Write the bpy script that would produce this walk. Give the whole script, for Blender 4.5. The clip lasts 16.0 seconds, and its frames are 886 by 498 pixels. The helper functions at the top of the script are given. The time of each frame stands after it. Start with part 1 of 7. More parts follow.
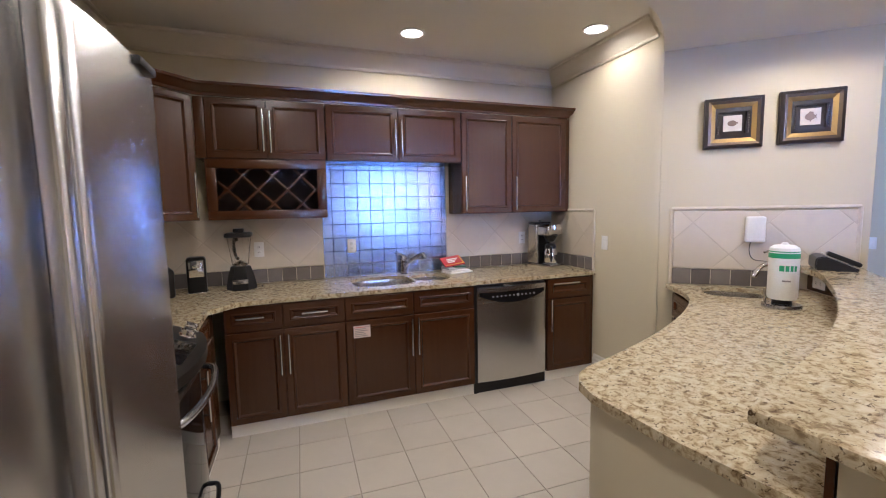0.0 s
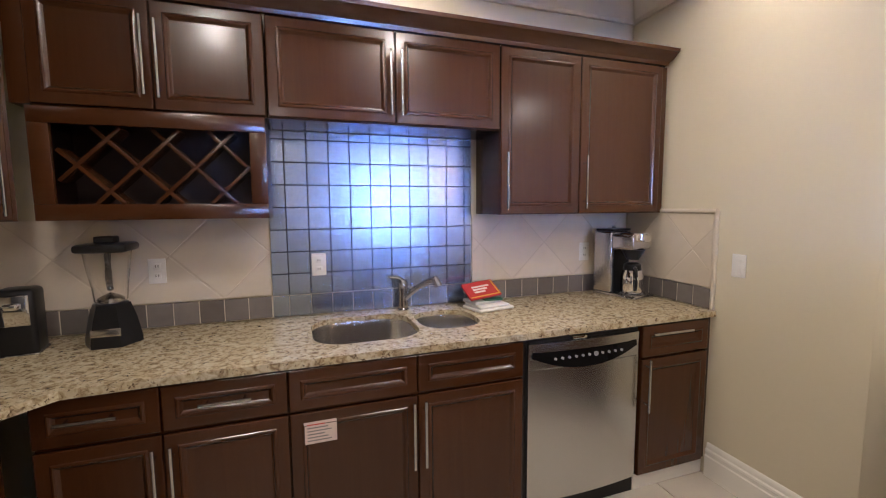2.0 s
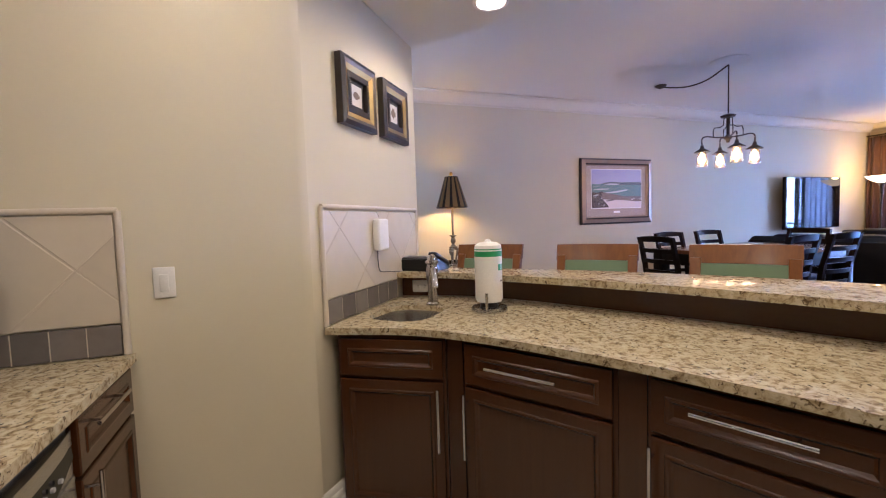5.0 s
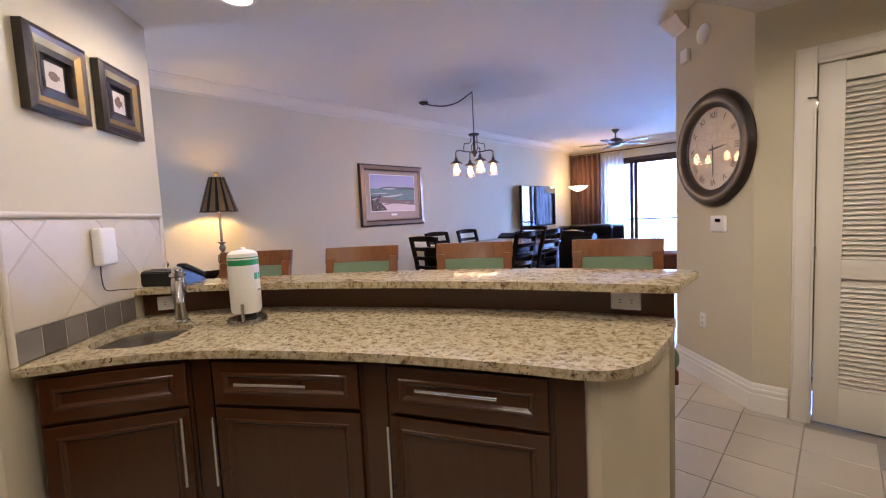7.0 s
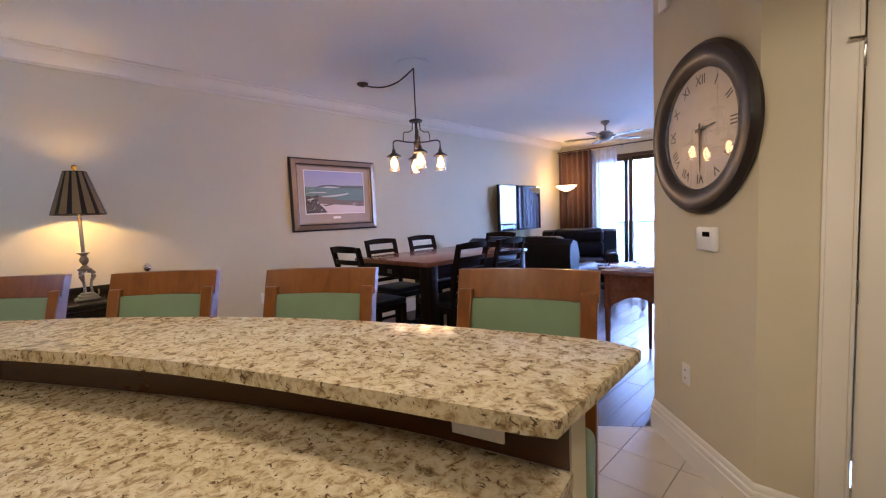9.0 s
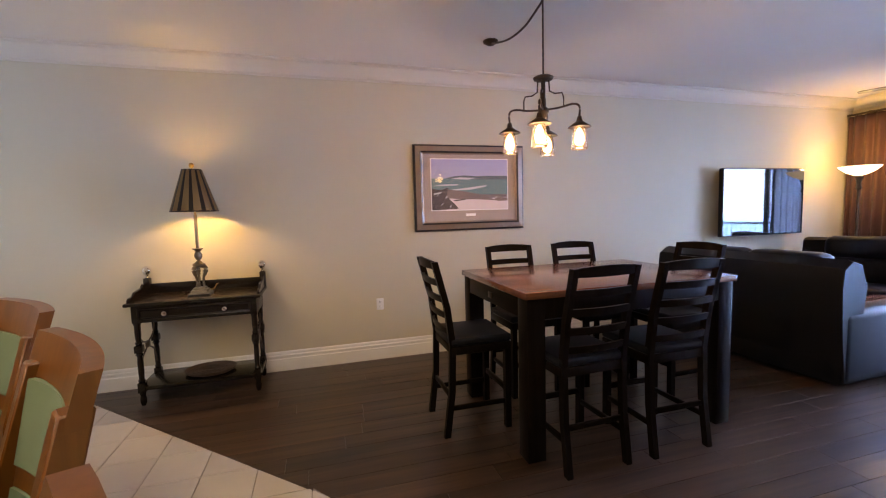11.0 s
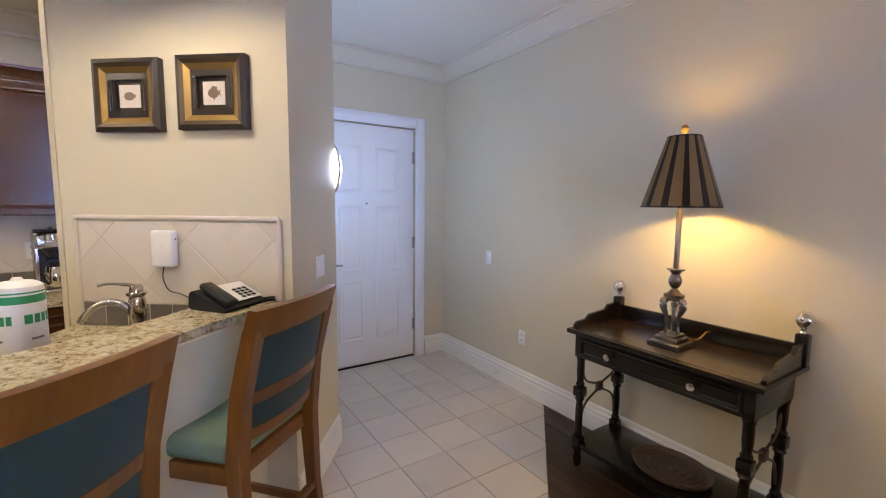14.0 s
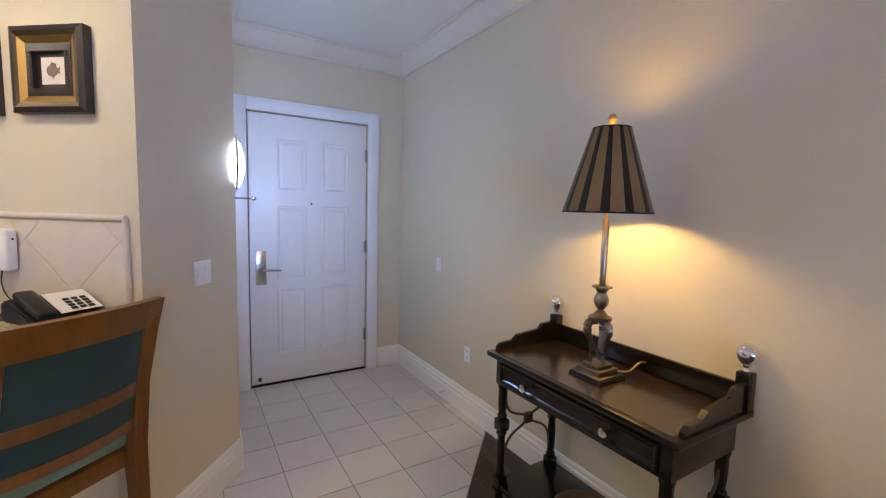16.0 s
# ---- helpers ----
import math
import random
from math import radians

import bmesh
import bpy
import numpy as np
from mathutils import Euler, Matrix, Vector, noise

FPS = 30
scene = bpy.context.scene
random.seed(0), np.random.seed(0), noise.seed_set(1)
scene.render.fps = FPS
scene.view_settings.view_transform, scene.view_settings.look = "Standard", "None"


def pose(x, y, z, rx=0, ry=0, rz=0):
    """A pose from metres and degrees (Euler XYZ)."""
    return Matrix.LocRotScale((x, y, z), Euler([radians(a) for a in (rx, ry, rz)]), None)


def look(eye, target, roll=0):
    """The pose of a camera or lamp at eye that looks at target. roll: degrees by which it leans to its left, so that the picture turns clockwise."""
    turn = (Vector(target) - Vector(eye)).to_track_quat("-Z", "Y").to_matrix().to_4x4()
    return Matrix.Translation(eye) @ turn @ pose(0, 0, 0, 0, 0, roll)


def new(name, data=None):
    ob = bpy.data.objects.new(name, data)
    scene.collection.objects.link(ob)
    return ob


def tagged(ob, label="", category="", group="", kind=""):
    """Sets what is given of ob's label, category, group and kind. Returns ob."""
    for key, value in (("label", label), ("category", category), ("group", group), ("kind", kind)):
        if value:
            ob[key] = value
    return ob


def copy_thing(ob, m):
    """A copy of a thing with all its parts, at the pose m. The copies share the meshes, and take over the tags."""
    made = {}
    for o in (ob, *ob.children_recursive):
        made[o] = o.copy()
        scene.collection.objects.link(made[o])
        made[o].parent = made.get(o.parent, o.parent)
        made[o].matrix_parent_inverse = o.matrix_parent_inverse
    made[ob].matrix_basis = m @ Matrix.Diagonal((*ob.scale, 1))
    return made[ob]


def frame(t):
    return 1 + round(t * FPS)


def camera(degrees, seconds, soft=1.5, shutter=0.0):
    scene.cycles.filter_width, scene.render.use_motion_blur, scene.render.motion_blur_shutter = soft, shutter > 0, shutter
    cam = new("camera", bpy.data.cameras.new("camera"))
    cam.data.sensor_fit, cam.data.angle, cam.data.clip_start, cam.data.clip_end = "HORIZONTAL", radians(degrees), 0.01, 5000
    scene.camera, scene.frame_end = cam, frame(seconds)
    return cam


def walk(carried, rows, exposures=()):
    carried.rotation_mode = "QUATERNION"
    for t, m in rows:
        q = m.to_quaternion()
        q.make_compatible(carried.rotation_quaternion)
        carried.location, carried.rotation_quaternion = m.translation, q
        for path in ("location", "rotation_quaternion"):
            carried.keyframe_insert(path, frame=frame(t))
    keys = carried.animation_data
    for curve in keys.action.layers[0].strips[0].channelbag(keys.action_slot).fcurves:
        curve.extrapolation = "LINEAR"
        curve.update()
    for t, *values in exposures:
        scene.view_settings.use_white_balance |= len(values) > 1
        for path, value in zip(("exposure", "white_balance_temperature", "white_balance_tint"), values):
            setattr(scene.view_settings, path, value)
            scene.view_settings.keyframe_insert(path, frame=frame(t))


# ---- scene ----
cam = camera(92.7, 16.0, 1.15)
PATH = [
    (0, (0.138, 0.267, 1.49), (0.776, 2.153, 1.293), -1.1),
    (0.5, (0.281, 0.589, 1.469), (0.887, 2.486, 1.28), -0.8),
    (1, (0.362, 0.933, 1.463), (0.927, 2.842, 1.269), -0.5),
    (1.5, (0.455, 1.29, 1.479), (0.997, 3.205, 1.286), -0.4),
    (2, (0.503, 1.617, 1.472), (1.106, 3.513, 1.274), -0.4),
    (2.5, (0.553, 1.949, 1.462), (1.51, 3.693, 1.254), -0.1),
    (3, (0.626, 2.216, 1.451), (1.982, 3.674, 1.258), -0.1),
    (3.5, (0.66, 2.419, 1.43), (2.358, 3.459, 1.246), -0.1),
    (4, (0.719, 2.56, 1.376), (2.659, 3.023, 1.239), -0.7),
    (4.5, (0.771, 2.635, 1.37), (2.761, 2.488, 1.237), -1.0),
    (5, (0.707, 2.701, 1.36), (2.586, 2.029, 1.234), -1.9),
    (5.2, (0.68, 2.71, 1.371), (2.489, 1.868, 1.231), -2.0),
    (7.3, (0.541, 2.514, 1.371), (1.886, 1.042, 1.217), -2.6),
    (7.5, (0.533, 2.413, 1.363), (1.87, 0.933, 1.21), -2.5),
    (8, (0.509, 2.111, 1.385), (1.845, 0.63, 1.236), -2.6),
    (8.2, (0.533, 1.991, 1.374), (1.866, 0.507, 1.225), -2.4),
    (10.3, (0.946, 0.419, 1.445), (2.682, -0.56, 1.277), -2.3),
    (10.5, (1.002, 0.296, 1.451), (2.804, -0.554, 1.283), -2.1),
    (11, (1.182, 0.025, 1.444), (3.096, -0.533, 1.277), -1.6),
    (11.5, (1.453, -0.143, 1.465), (3.42, -0.463, 1.301), -1.1),
    (12, (1.758, -0.264, 1.476), (3.75, -0.323, 1.304), -0.8),
    (12.5, (2.049, -0.26, 1.506), (4.001, 0.128, 1.315), -0.5),
    (13, (2.369, -0.192, 1.483), (4.125, 0.75, 1.313), -0.2),
    (13.5, (2.72, -0.169, 1.517), (4.123, 1.243, 1.322), 0.1),
    (14, (3.004, -0.117, 1.515), (4.088, 1.552, 1.312), 0.5),
    (14.5, (3.272, -0.064, 1.517), (4.144, 1.723, 1.307), 0.7),
    (15, (3.509, -0.088, 1.513), (4.273, 1.749, 1.304), 0.9),
    (15.5, (3.632, -0.134, 1.515), (4.371, 1.713, 1.31), 1.2),
    (16, (3.642, -0.15, 1.515), (4.669, 1.556, 1.328), 1.5),
]
walk(cam, [(t, look(eye, target, roll)) for t, eye, target, roll in PATH],
     [(0, -0.07, 5250, 22), (0.5, -0.1, 5650, 23), (2.0, -0.07, 5500, 24), (3.0, -0.07, 5500, 22), (3.5, -0.15, 6350, 24), (4.1, -0.15, 6800, 24), (4.6, -0.18, 6100, 24),
      (5.0, -0.2, 5700, 23), (8.2, -0.16, 5900, 23), (9.8, -0.55, 6400, 19), (10.5, -0.55, 6500, 18), (11.2, -0.15, 7300, 19), (12.0, -0.1, 7400, 20), (13.5, -0.16, 6600, 15), (15.0, -0.26, 6050, 18), (16, -0.3, 6150, 18)])

# ---- world, daylight, exposure ----
world = bpy.data.worlds.new("world")
scene.world = world
world.use_nodes = True
_wn = world.node_tree
_sky = _wn.nodes.new("ShaderNodeTexSky")
_sky.sky_type = "NISHITA"
_sky.sun_disc = False
_sky.sun_elevation = radians(38)
_sky.sun_rotation = radians(110)
_wn.links.new(_sky.outputs[0], _wn.nodes["Background"].inputs[0])
_wn.nodes["Background"].inputs[1].default_value = 0.12
sun = new("sun", bpy.data.lights.new("sun", "SUN"))
sun.data.energy, sun.data.angle, sun.data.color = 2.5, radians(0.5), (1.0, 0.95, 0.88)
sun.rotation_euler = (radians(52), 0, radians(-70))

WARM = (1.0, 0.63, 0.17)
SOFTWARM = (1.0, 0.85, 0.58)


def lamp(name, kind, where, watts, colour, size, aim=None):
    ob = new(name, bpy.data.lights.new(name, kind))
    ob.data.energy, ob.data.color = watts, colour
    if kind == "AREA":
        ob.data.shape, ob.data.size = "DISK", size
    elif kind == "SPOT":
        ob.data.shadow_soft_size, ob.data.spot_size, ob.data.spot_blend = size, radians(168), 0.35
    else:
        ob.data.shadow_soft_size = size
    ob.location = where
    return ob


# the last three cans are unseen, added to brighten the kitchen and hall
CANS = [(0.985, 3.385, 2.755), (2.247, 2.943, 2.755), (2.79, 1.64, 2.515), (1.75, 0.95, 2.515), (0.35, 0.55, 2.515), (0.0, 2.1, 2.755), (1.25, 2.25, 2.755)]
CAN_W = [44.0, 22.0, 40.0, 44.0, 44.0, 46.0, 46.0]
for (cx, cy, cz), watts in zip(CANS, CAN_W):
    lamp("can_or_fill_light", "SPOT", (cx, cy, cz - 0.012), watts, SOFTWARM, 0.06)
lamp("table_lamp_light", "POINT", (5.115, 1.0, 1.605), 23.0, WARM, 0.03)
# a second, higher light is added for the glow above the shade
lamp("table_lamp_light", "POINT", (5.115, 1.0, 1.808), 9.0, WARM, 0.025)
lamp("floor_lamp_light", "POINT", (4.90, -6.60, 1.95), 26.0, WARM, 0.05)
CHAND = (3.765, -1.455)
SHADES = [(0.135, 0.185), (-0.185, 0.135), (-0.135, -0.185), (0.185, -0.135)]
for dx, dy in SHADES:
    lamp("chandelier_light", "POINT", (CHAND[0] + dx, CHAND[1] + dy, 1.91), 7.0, (1.0, 0.66, 0.36), 0.025)
lamp("sconce_light", "POINT", (4.02, 2.60, 1.735), 20.0, (0.42, 0.60, 1.0), 0.06)

# ---- materials ----


def material(name, colour, rough=0.5, metal=0.0, spec=0.5):
    m = bpy.data.materials.new(name)
    m.use_nodes = True
    b = m.node_tree.nodes["Principled BSDF"]
    b.inputs["Base Color"].default_value = (*colour, 1)
    b.inputs["Roughness"].default_value = rough
    b.inputs["Metallic"].default_value = metal
    b.inputs["Specular IOR Level"].default_value = spec
    return m


def node(m, kind, **inputs):
    n = m.node_tree.nodes.new(kind)
    for k, v in inputs.items():
        n.inputs[k].default_value = v
    return n


def link(m, a, b):
    m.node_tree.links.new(a, b)


def bsdf(m):
    return m.node_tree.nodes["Principled BSDF"]


def coords(m, scale=(1, 1, 1)):
    g = m.node_tree.nodes.new("ShaderNodeNewGeometry")
    mp = m.node_tree.nodes.new("ShaderNodeMapping")
    mp.inputs["Scale"].default_value = scale
    link(m, g.outputs["Position"], mp.inputs["Vector"])
    return mp.outputs["Vector"]


def local(m, scale=(1, 1, 1)):
    g = m.node_tree.nodes.new("ShaderNodeTexCoord")
    mp = m.node_tree.nodes.new("ShaderNodeMapping")
    mp.inputs["Scale"].default_value = scale
    link(m, g.outputs["Object"], mp.inputs["Vector"])
    return mp.outputs["Vector"]


def noise_tex(m, vec, scale, detail=4.0, rough=0.55, distort=0.0):
    n = node(m, "ShaderNodeTexNoise", Scale=scale, Detail=detail, Roughness=rough, Distortion=distort)
    link(m, vec, n.inputs["Vector"])
    return n.outputs["Fac"]


def ramp(m, fac, stops):
    r = m.node_tree.nodes.new("ShaderNodeValToRGB")
    els = r.color_ramp.elements
    while len(els) < len(stops):
        els.new(0.5)
    for e, (p, c) in zip(els, stops):
        e.position, e.color = p, (*c, 1)
    link(m, fac, r.inputs["Fac"])
    return r.outputs["Color"]


def mix(m, fac, a, b, mode="MIX"):
    x = m.node_tree.nodes.new("ShaderNodeMix")
    x.data_type, x.blend_type = "RGBA", mode
    for sock, v in ((x.inputs[0], fac), (x.inputs[6], a), (x.inputs[7], b)):
        if isinstance(v, (int, float)):
            sock.default_value = v
        elif isinstance(v, tuple):
            sock.default_value = (*v, 1)
        else:
            link(m, v, sock)
    return x.outputs[2]


def bump(m, height, strength=0.2, distance=0.002):
    b = node(m, "ShaderNodeBump", Strength=strength, Distance=distance)
    link(m, height, b.inputs["Height"])
    link(m, b.outputs["Normal"], bsdf(m).inputs["Normal"])


def shade(c, k):
    return tuple(min(1.0, x * k) for x in c)


def plaster(name, colour, rough=0.75, tex=260.0, strength=0.12):
    m = material(name, colour, rough)
    v = coords(m)
    big = noise_tex(m, v, 0.9, 3)
    small = noise_tex(m, v, tex, 3)
    c = mix(m, big, shade(colour, 0.95), shade(colour, 1.05))
    link(m, c, bsdf(m).inputs["Base Color"])
    bump(m, small, strength, 0.0008)
    return m


def wood(name, dark, light, rough=0.35, axis="z", scale=1.0, vary=0.25, coat=0.0):
    m = material(name, dark, rough)
    s = {"x": (1.2, 26, 26), "y": (26, 1.2, 26), "z": (26, 26, 1.2)}[axis]
    v = local(m, tuple(k * scale for k in s))
    info = m.node_tree.nodes.new("ShaderNodeObjectInfo")
    off = node(m, "ShaderNodeVectorMath")
    off.operation = "ADD"
    comb = m.node_tree.nodes.new("ShaderNodeCombineXYZ")
    mul = node(m, "ShaderNodeMath")
    mul.operation, mul.inputs[1].default_value = "MULTIPLY", 57.0
    link(m, info.outputs["Random"], mul.inputs[0])
    for k in range(3):
        link(m, mul.outputs[0], comb.inputs[k])
    link(m, v, off.inputs[0])
    link(m, comb.outputs[0], off.inputs[1])
    g = noise_tex(m, off.outputs[0], 1.0, 6, 0.6, 0.8)
    f = noise_tex(m, off.outputs[0], 5.0, 4, 0.6)
    c = ramp(m, g, [(0.3, dark), (0.72, light)])
    c2 = mix(m, f, shade(dark, 0.8), c)
    c3 = mix(m, 0.6, c, c2)
    bright = node(m, "ShaderNodeMapRange")
    bright.inputs["To Min"].default_value, bright.inputs["To Max"].default_value = 1 - vary, 1 + vary
    link(m, info.outputs["Random"], bright.inputs["Value"])
    hsv = m.node_tree.nodes.new("ShaderNodeHueSaturation")
    link(m, bright.outputs[0], hsv.inputs["Value"])
    link(m, c3, hsv.inputs["Color"])
    link(m, hsv.outputs[0], bsdf(m).inputs["Base Color"])
    bsdf(m).inputs["Coat Weight"].default_value = coat
    bsdf(m).inputs["Coat Roughness"].default_value = 0.15
    bump(m, g, 0.02, 0.0004)
    return m


def metal(name, colour, rough, brush=None):
    m = material(name, colour, rough, 1.0)
    if brush:
        v = local(m, brush)
        n = noise_tex(m, v, 1.0, 3)
        big = noise_tex(m, local(m), 2.5, 2)
        r = node(m, "ShaderNodeMapRange")
        r.inputs["To Min"].default_value, r.inputs["To Max"].default_value = rough * 0.95, rough * 1.06
        link(m, n, r.inputs["Value"])
        link(m, r.outputs[0], bsdf(m).inputs["Roughness"])
        c = mix(m, big, shade(colour, 0.9), shade(colour, 1.06))
        link(m, c, bsdf(m).inputs["Base Color"])
    return m


def plain(name, colour, rough=0.5, metal_=0.0, grain=120.0):
    m = material(name, colour, rough, metal_)
    n = noise_tex(m, local(m), grain, 3)
    c = mix(m, n, shade(colour, 0.9), shade(colour, 1.08))
    link(m, c, bsdf(m).inputs["Base Color"])
    bump(m, n, 0.06, 0.0005)
    return m


def glow(name, colour, strength):
    m = material(name, colour, 0.4)
    bsdf(m).inputs["Emission Color"].default_value = (*colour, 1)
    bsdf(m).inputs["Emission Strength"].default_value = strength
    return m


def fabric(name, colour, rough=0.85):
    m = material(name, colour, rough)
    v = local(m)
    big = noise_tex(m, v, 6, 4)
    fine = noise_tex(m, v, 500, 2)
    c = mix(m, big, shade(colour, 0.78), shade(colour, 1.18))
    link(m, c, bsdf(m).inputs["Base Color"])
    bsdf(m).inputs["Sheen Weight"].default_value = 0.1
    bump(m, fine, 0.3, 0.0008)
    return m


def granite():
    m = material("granite", (0.5, 0.42, 0.3), 0.12)
    v = coords(m)
    vs = coords(m, (1.0, 1.35, 1.0))
    n1 = noise_tex(m, v, 36, 5, 0.66, 0.8)
    n2 = noise_tex(m, vs, 58, 4, 0.62, 0.8)
    n3 = noise_tex(m, v, 11, 3)
    base = ramp(m, n1, [(0.30, (0.14, 0.10, 0.065)), (0.41, (0.34, 0.275, 0.175)), (0.51, (0.53, 0.47, 0.345)), (0.68, (0.64, 0.595, 0.48))])
    tone = mix(m, n3, (0.82, 0.74, 0.60), (1.0, 0.98, 0.92))
    base = mix(m, 1.0, base, tone, "MULTIPLY")
    speck = ramp(m, n2, [(0.36, (1, 1, 1)), (0.41, (0, 0, 0))])
    c = mix(m, speck, base, (0.10, 0.066, 0.036))
    link(m, c, bsdf(m).inputs["Base Color"])
    return m


def tile_mat(name, colour, rough, vary=0.06, cloud=7.0, amount=0.08):
    m = material(name, colour, rough)
    n = noise_tex(m, coords(m), cloud, 5, 0.6, 0.4)
    info = m.node_tree.nodes.new("ShaderNodeObjectInfo")
    r = node(m, "ShaderNodeMapRange")
    r.inputs["To Min"].default_value, r.inputs["To Max"].default_value = 1 - vary, 1 + vary
    link(m, info.outputs["Random"], r.inputs["Value"])
    c = mix(m, n, shade(colour, 1 - amount), shade(colour, 1 + amount))
    hsv = m.node_tree.nodes.new("ShaderNodeHueSaturation")
    link(m, c, hsv.inputs["Color"])
    link(m, r.outputs[0], hsv.inputs["Value"])
    link(m, hsv.outputs[0], bsdf(m).inputs["Base Color"])
    bump(m, noise_tex(m, coords(m), 30, 3), 0.05, 0.001)
    return m


def steel_tile():
    m = metal("steel_tile", (0.42, 0.49, 0.63), 0.26, (5, 5, 60))
    info = m.node_tree.nodes.new("ShaderNodeObjectInfo")
    hsv = m.node_tree.nodes.new("ShaderNodeHueSaturation")
    r = node(m, "ShaderNodeMapRange")
    r.inputs["To Min"].default_value, r.inputs["To Max"].default_value = 0.82, 1.1
    link(m, info.outputs["Random"], r.inputs["Value"])
    old = bsdf(m).inputs["Base Color"].links[0].from_socket
    link(m, old, hsv.inputs["Color"])
    link(m, r.outputs[0], hsv.inputs["Value"])
    link(m, hsv.outputs[0], bsdf(m).inputs["Base Color"])
    return m


def glass(name, rough=0.0, tint=(1, 1, 1)):
    m = material(name, tint, rough)
    bsdf(m).inputs["Transmission Weight"].default_value = 1.0
    bsdf(m).inputs["IOR"].default_value = 1.45
    return m


WALL = plaster("wall_paint", (0.605, 0.54, 0.39))
CEIL = plaster("ceiling_paint", (0.70, 0.665, 0.59), 0.85, 90, 0.3)
TRIM = plaster("trim_paint", (0.80, 0.77, 0.70), 0.4, 60, 0.05)
CROWNP = plaster("crown_paint", (0.66, 0.605, 0.50), 0.5, 60, 0.05)
DOORW = plaster("door_paint", (0.80, 0.80, 0.80), 0.35, 60, 0.05)
LOUV = plaster("louvre_paint", (0.78, 0.73, 0.64), 0.45, 60, 0.05)
CAB = wood("cabinet_wood", (0.054, 0.0170, 0.0044), (0.066, 0.0210, 0.0055), 0.25, "z", 1.0, 0.10, 0.22)
CABH = wood("cabinet_wood_rail", (0.054, 0.0170, 0.0044), (0.066, 0.0210, 0.0055), 0.25, "x", 1.0, 0.10, 0.22)
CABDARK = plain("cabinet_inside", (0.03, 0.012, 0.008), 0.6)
ESPRESSO = wood("espresso_wood", (0.006, 0.004, 0.003), (0.014, 0.009, 0.006), 0.35, "z", 1.0, 0.15, 0.0)
TABLEW = wood("table_top_wood", (0.10, 0.030, 0.014), (0.21, 0.072, 0.034), 0.22, "y", 0.8, 0.05, 0.4)
STOOLW = wood("stool_wood", (0.112, 0.035, 0.0042), (0.205, 0.070, 0.009), 0.34, "z", 0.8, 0.1, 0.1)
DESKW = wood("desk_wood", (0.10, 0.030, 0.018), (0.19, 0.065, 0.035), 0.2, "y", 0.8, 0.05, 0.5)
CONSOLE = wood("console_black_wood", (0.006, 0.004, 0.003), (0.013, 0.008, 0.006), 0.24, "y", 1.0, 0.1, 0.2)
CONTOP = wood("console_top_wood", (0.014, 0.007, 0.0035), (0.034, 0.016, 0.007), 0.25, "y", 1.0, 0.05, 0.4)
PLANK = wood("floor_plank", (0.014, 0.0075, 0.0046), (0.125, 0.066, 0.037), 0.29, "y", 0.42, 0.28)
STEEL = metal("brushed_steel", (0.58, 0.575, 0.57), 0.26, (2, 2, 240))
STEELV = metal("fridge_steel", (0.58, 0.57, 0.56), 0.27)
NICKEL = metal("satin_nickel", (0.52, 0.50, 0.48), 0.2)
CHROME = metal("chrome", (0.82, 0.82, 0.84), 0.08)
BRONZE = metal("dark_bronze", (0.10, 0.075, 0.055), 0.42)
PEWTER = metal("aged_pewter", (0.26, 0.225, 0.18), 0.32, (30, 30, 30))
GOLD = metal("antique_gold", (0.36, 0.235, 0.085), 0.42, (20, 20, 20))
FRAMEW = plain("frame_pewter_wood", (0.30, 0.215, 0.155), 0.38, 0.35, 40)
STILE = steel_tile()
GTILE = tile_mat("grey_band_tile", (0.17, 0.152, 0.143), 0.22, 0.22, 12, 0.2)
BTILE = tile_mat("beige_wall_tile", (0.62, 0.55, 0.45), 0.32, 0.05, 8, 0.09)
FTILE = tile_mat("floor_tile", (0.56, 0.51, 0.44), 0.2, 0.05, 5, 0.07)
GROUT = plain("grout", (0.33, 0.295, 0.25), 0.9)
WGROUT = plain("wall_grout", (0.58, 0.51, 0.415), 0.9)
DGROUT = plain("dark_grout", (0.12, 0.11, 0.11), 0.9)
GRAN = granite()
BLACK = plain("black_plastic", (0.012, 0.012, 0.013), 0.3)
BLACKGL = material("black_glass", (0.008, 0.008, 0.009), 0.06)
WHITEP = plain("white_plastic", (0.80, 0.79, 0.77), 0.4)
LEATHER = plain("black_leather", (0.010, 0.010, 0.012), 0.48, 0.0, 60)
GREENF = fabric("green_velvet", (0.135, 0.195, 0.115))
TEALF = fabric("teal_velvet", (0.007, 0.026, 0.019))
CURTAIN = fabric("curtain_cloth", (0.075, 0.028, 0.020), 0.7)
SHEER = fabric("sheer_cloth", (0.80, 0.82, 0.84), 0.8)
_tl = node(SHEER, "ShaderNodeBsdfTranslucent", Color=(0.85, 0.88, 0.92, 1))
_mx = node(SHEER, "ShaderNodeMixShader", Fac=0.6)
link(SHEER, bsdf(SHEER).outputs[0], _mx.inputs[1])
link(SHEER, _tl.outputs[0], _mx.inputs[2])
link(SHEER, _mx.outputs[0], SHEER.node_tree.nodes["Material Output"].inputs["Surface"])
for _m, _s in ((ESPRESSO, 0.05), (STOOLW, 0.3), (LEATHER, 0.11), (PLANK, 0.45), (CONSOLE, 0.35), (CAB, 0.4), (CABH, 0.4), (BLACKGL, 0.22), (BLACK, 0.3)):
    bsdf(_m).inputs["Specular IOR Level"].default_value = _s


# ---- mesh helpers ----


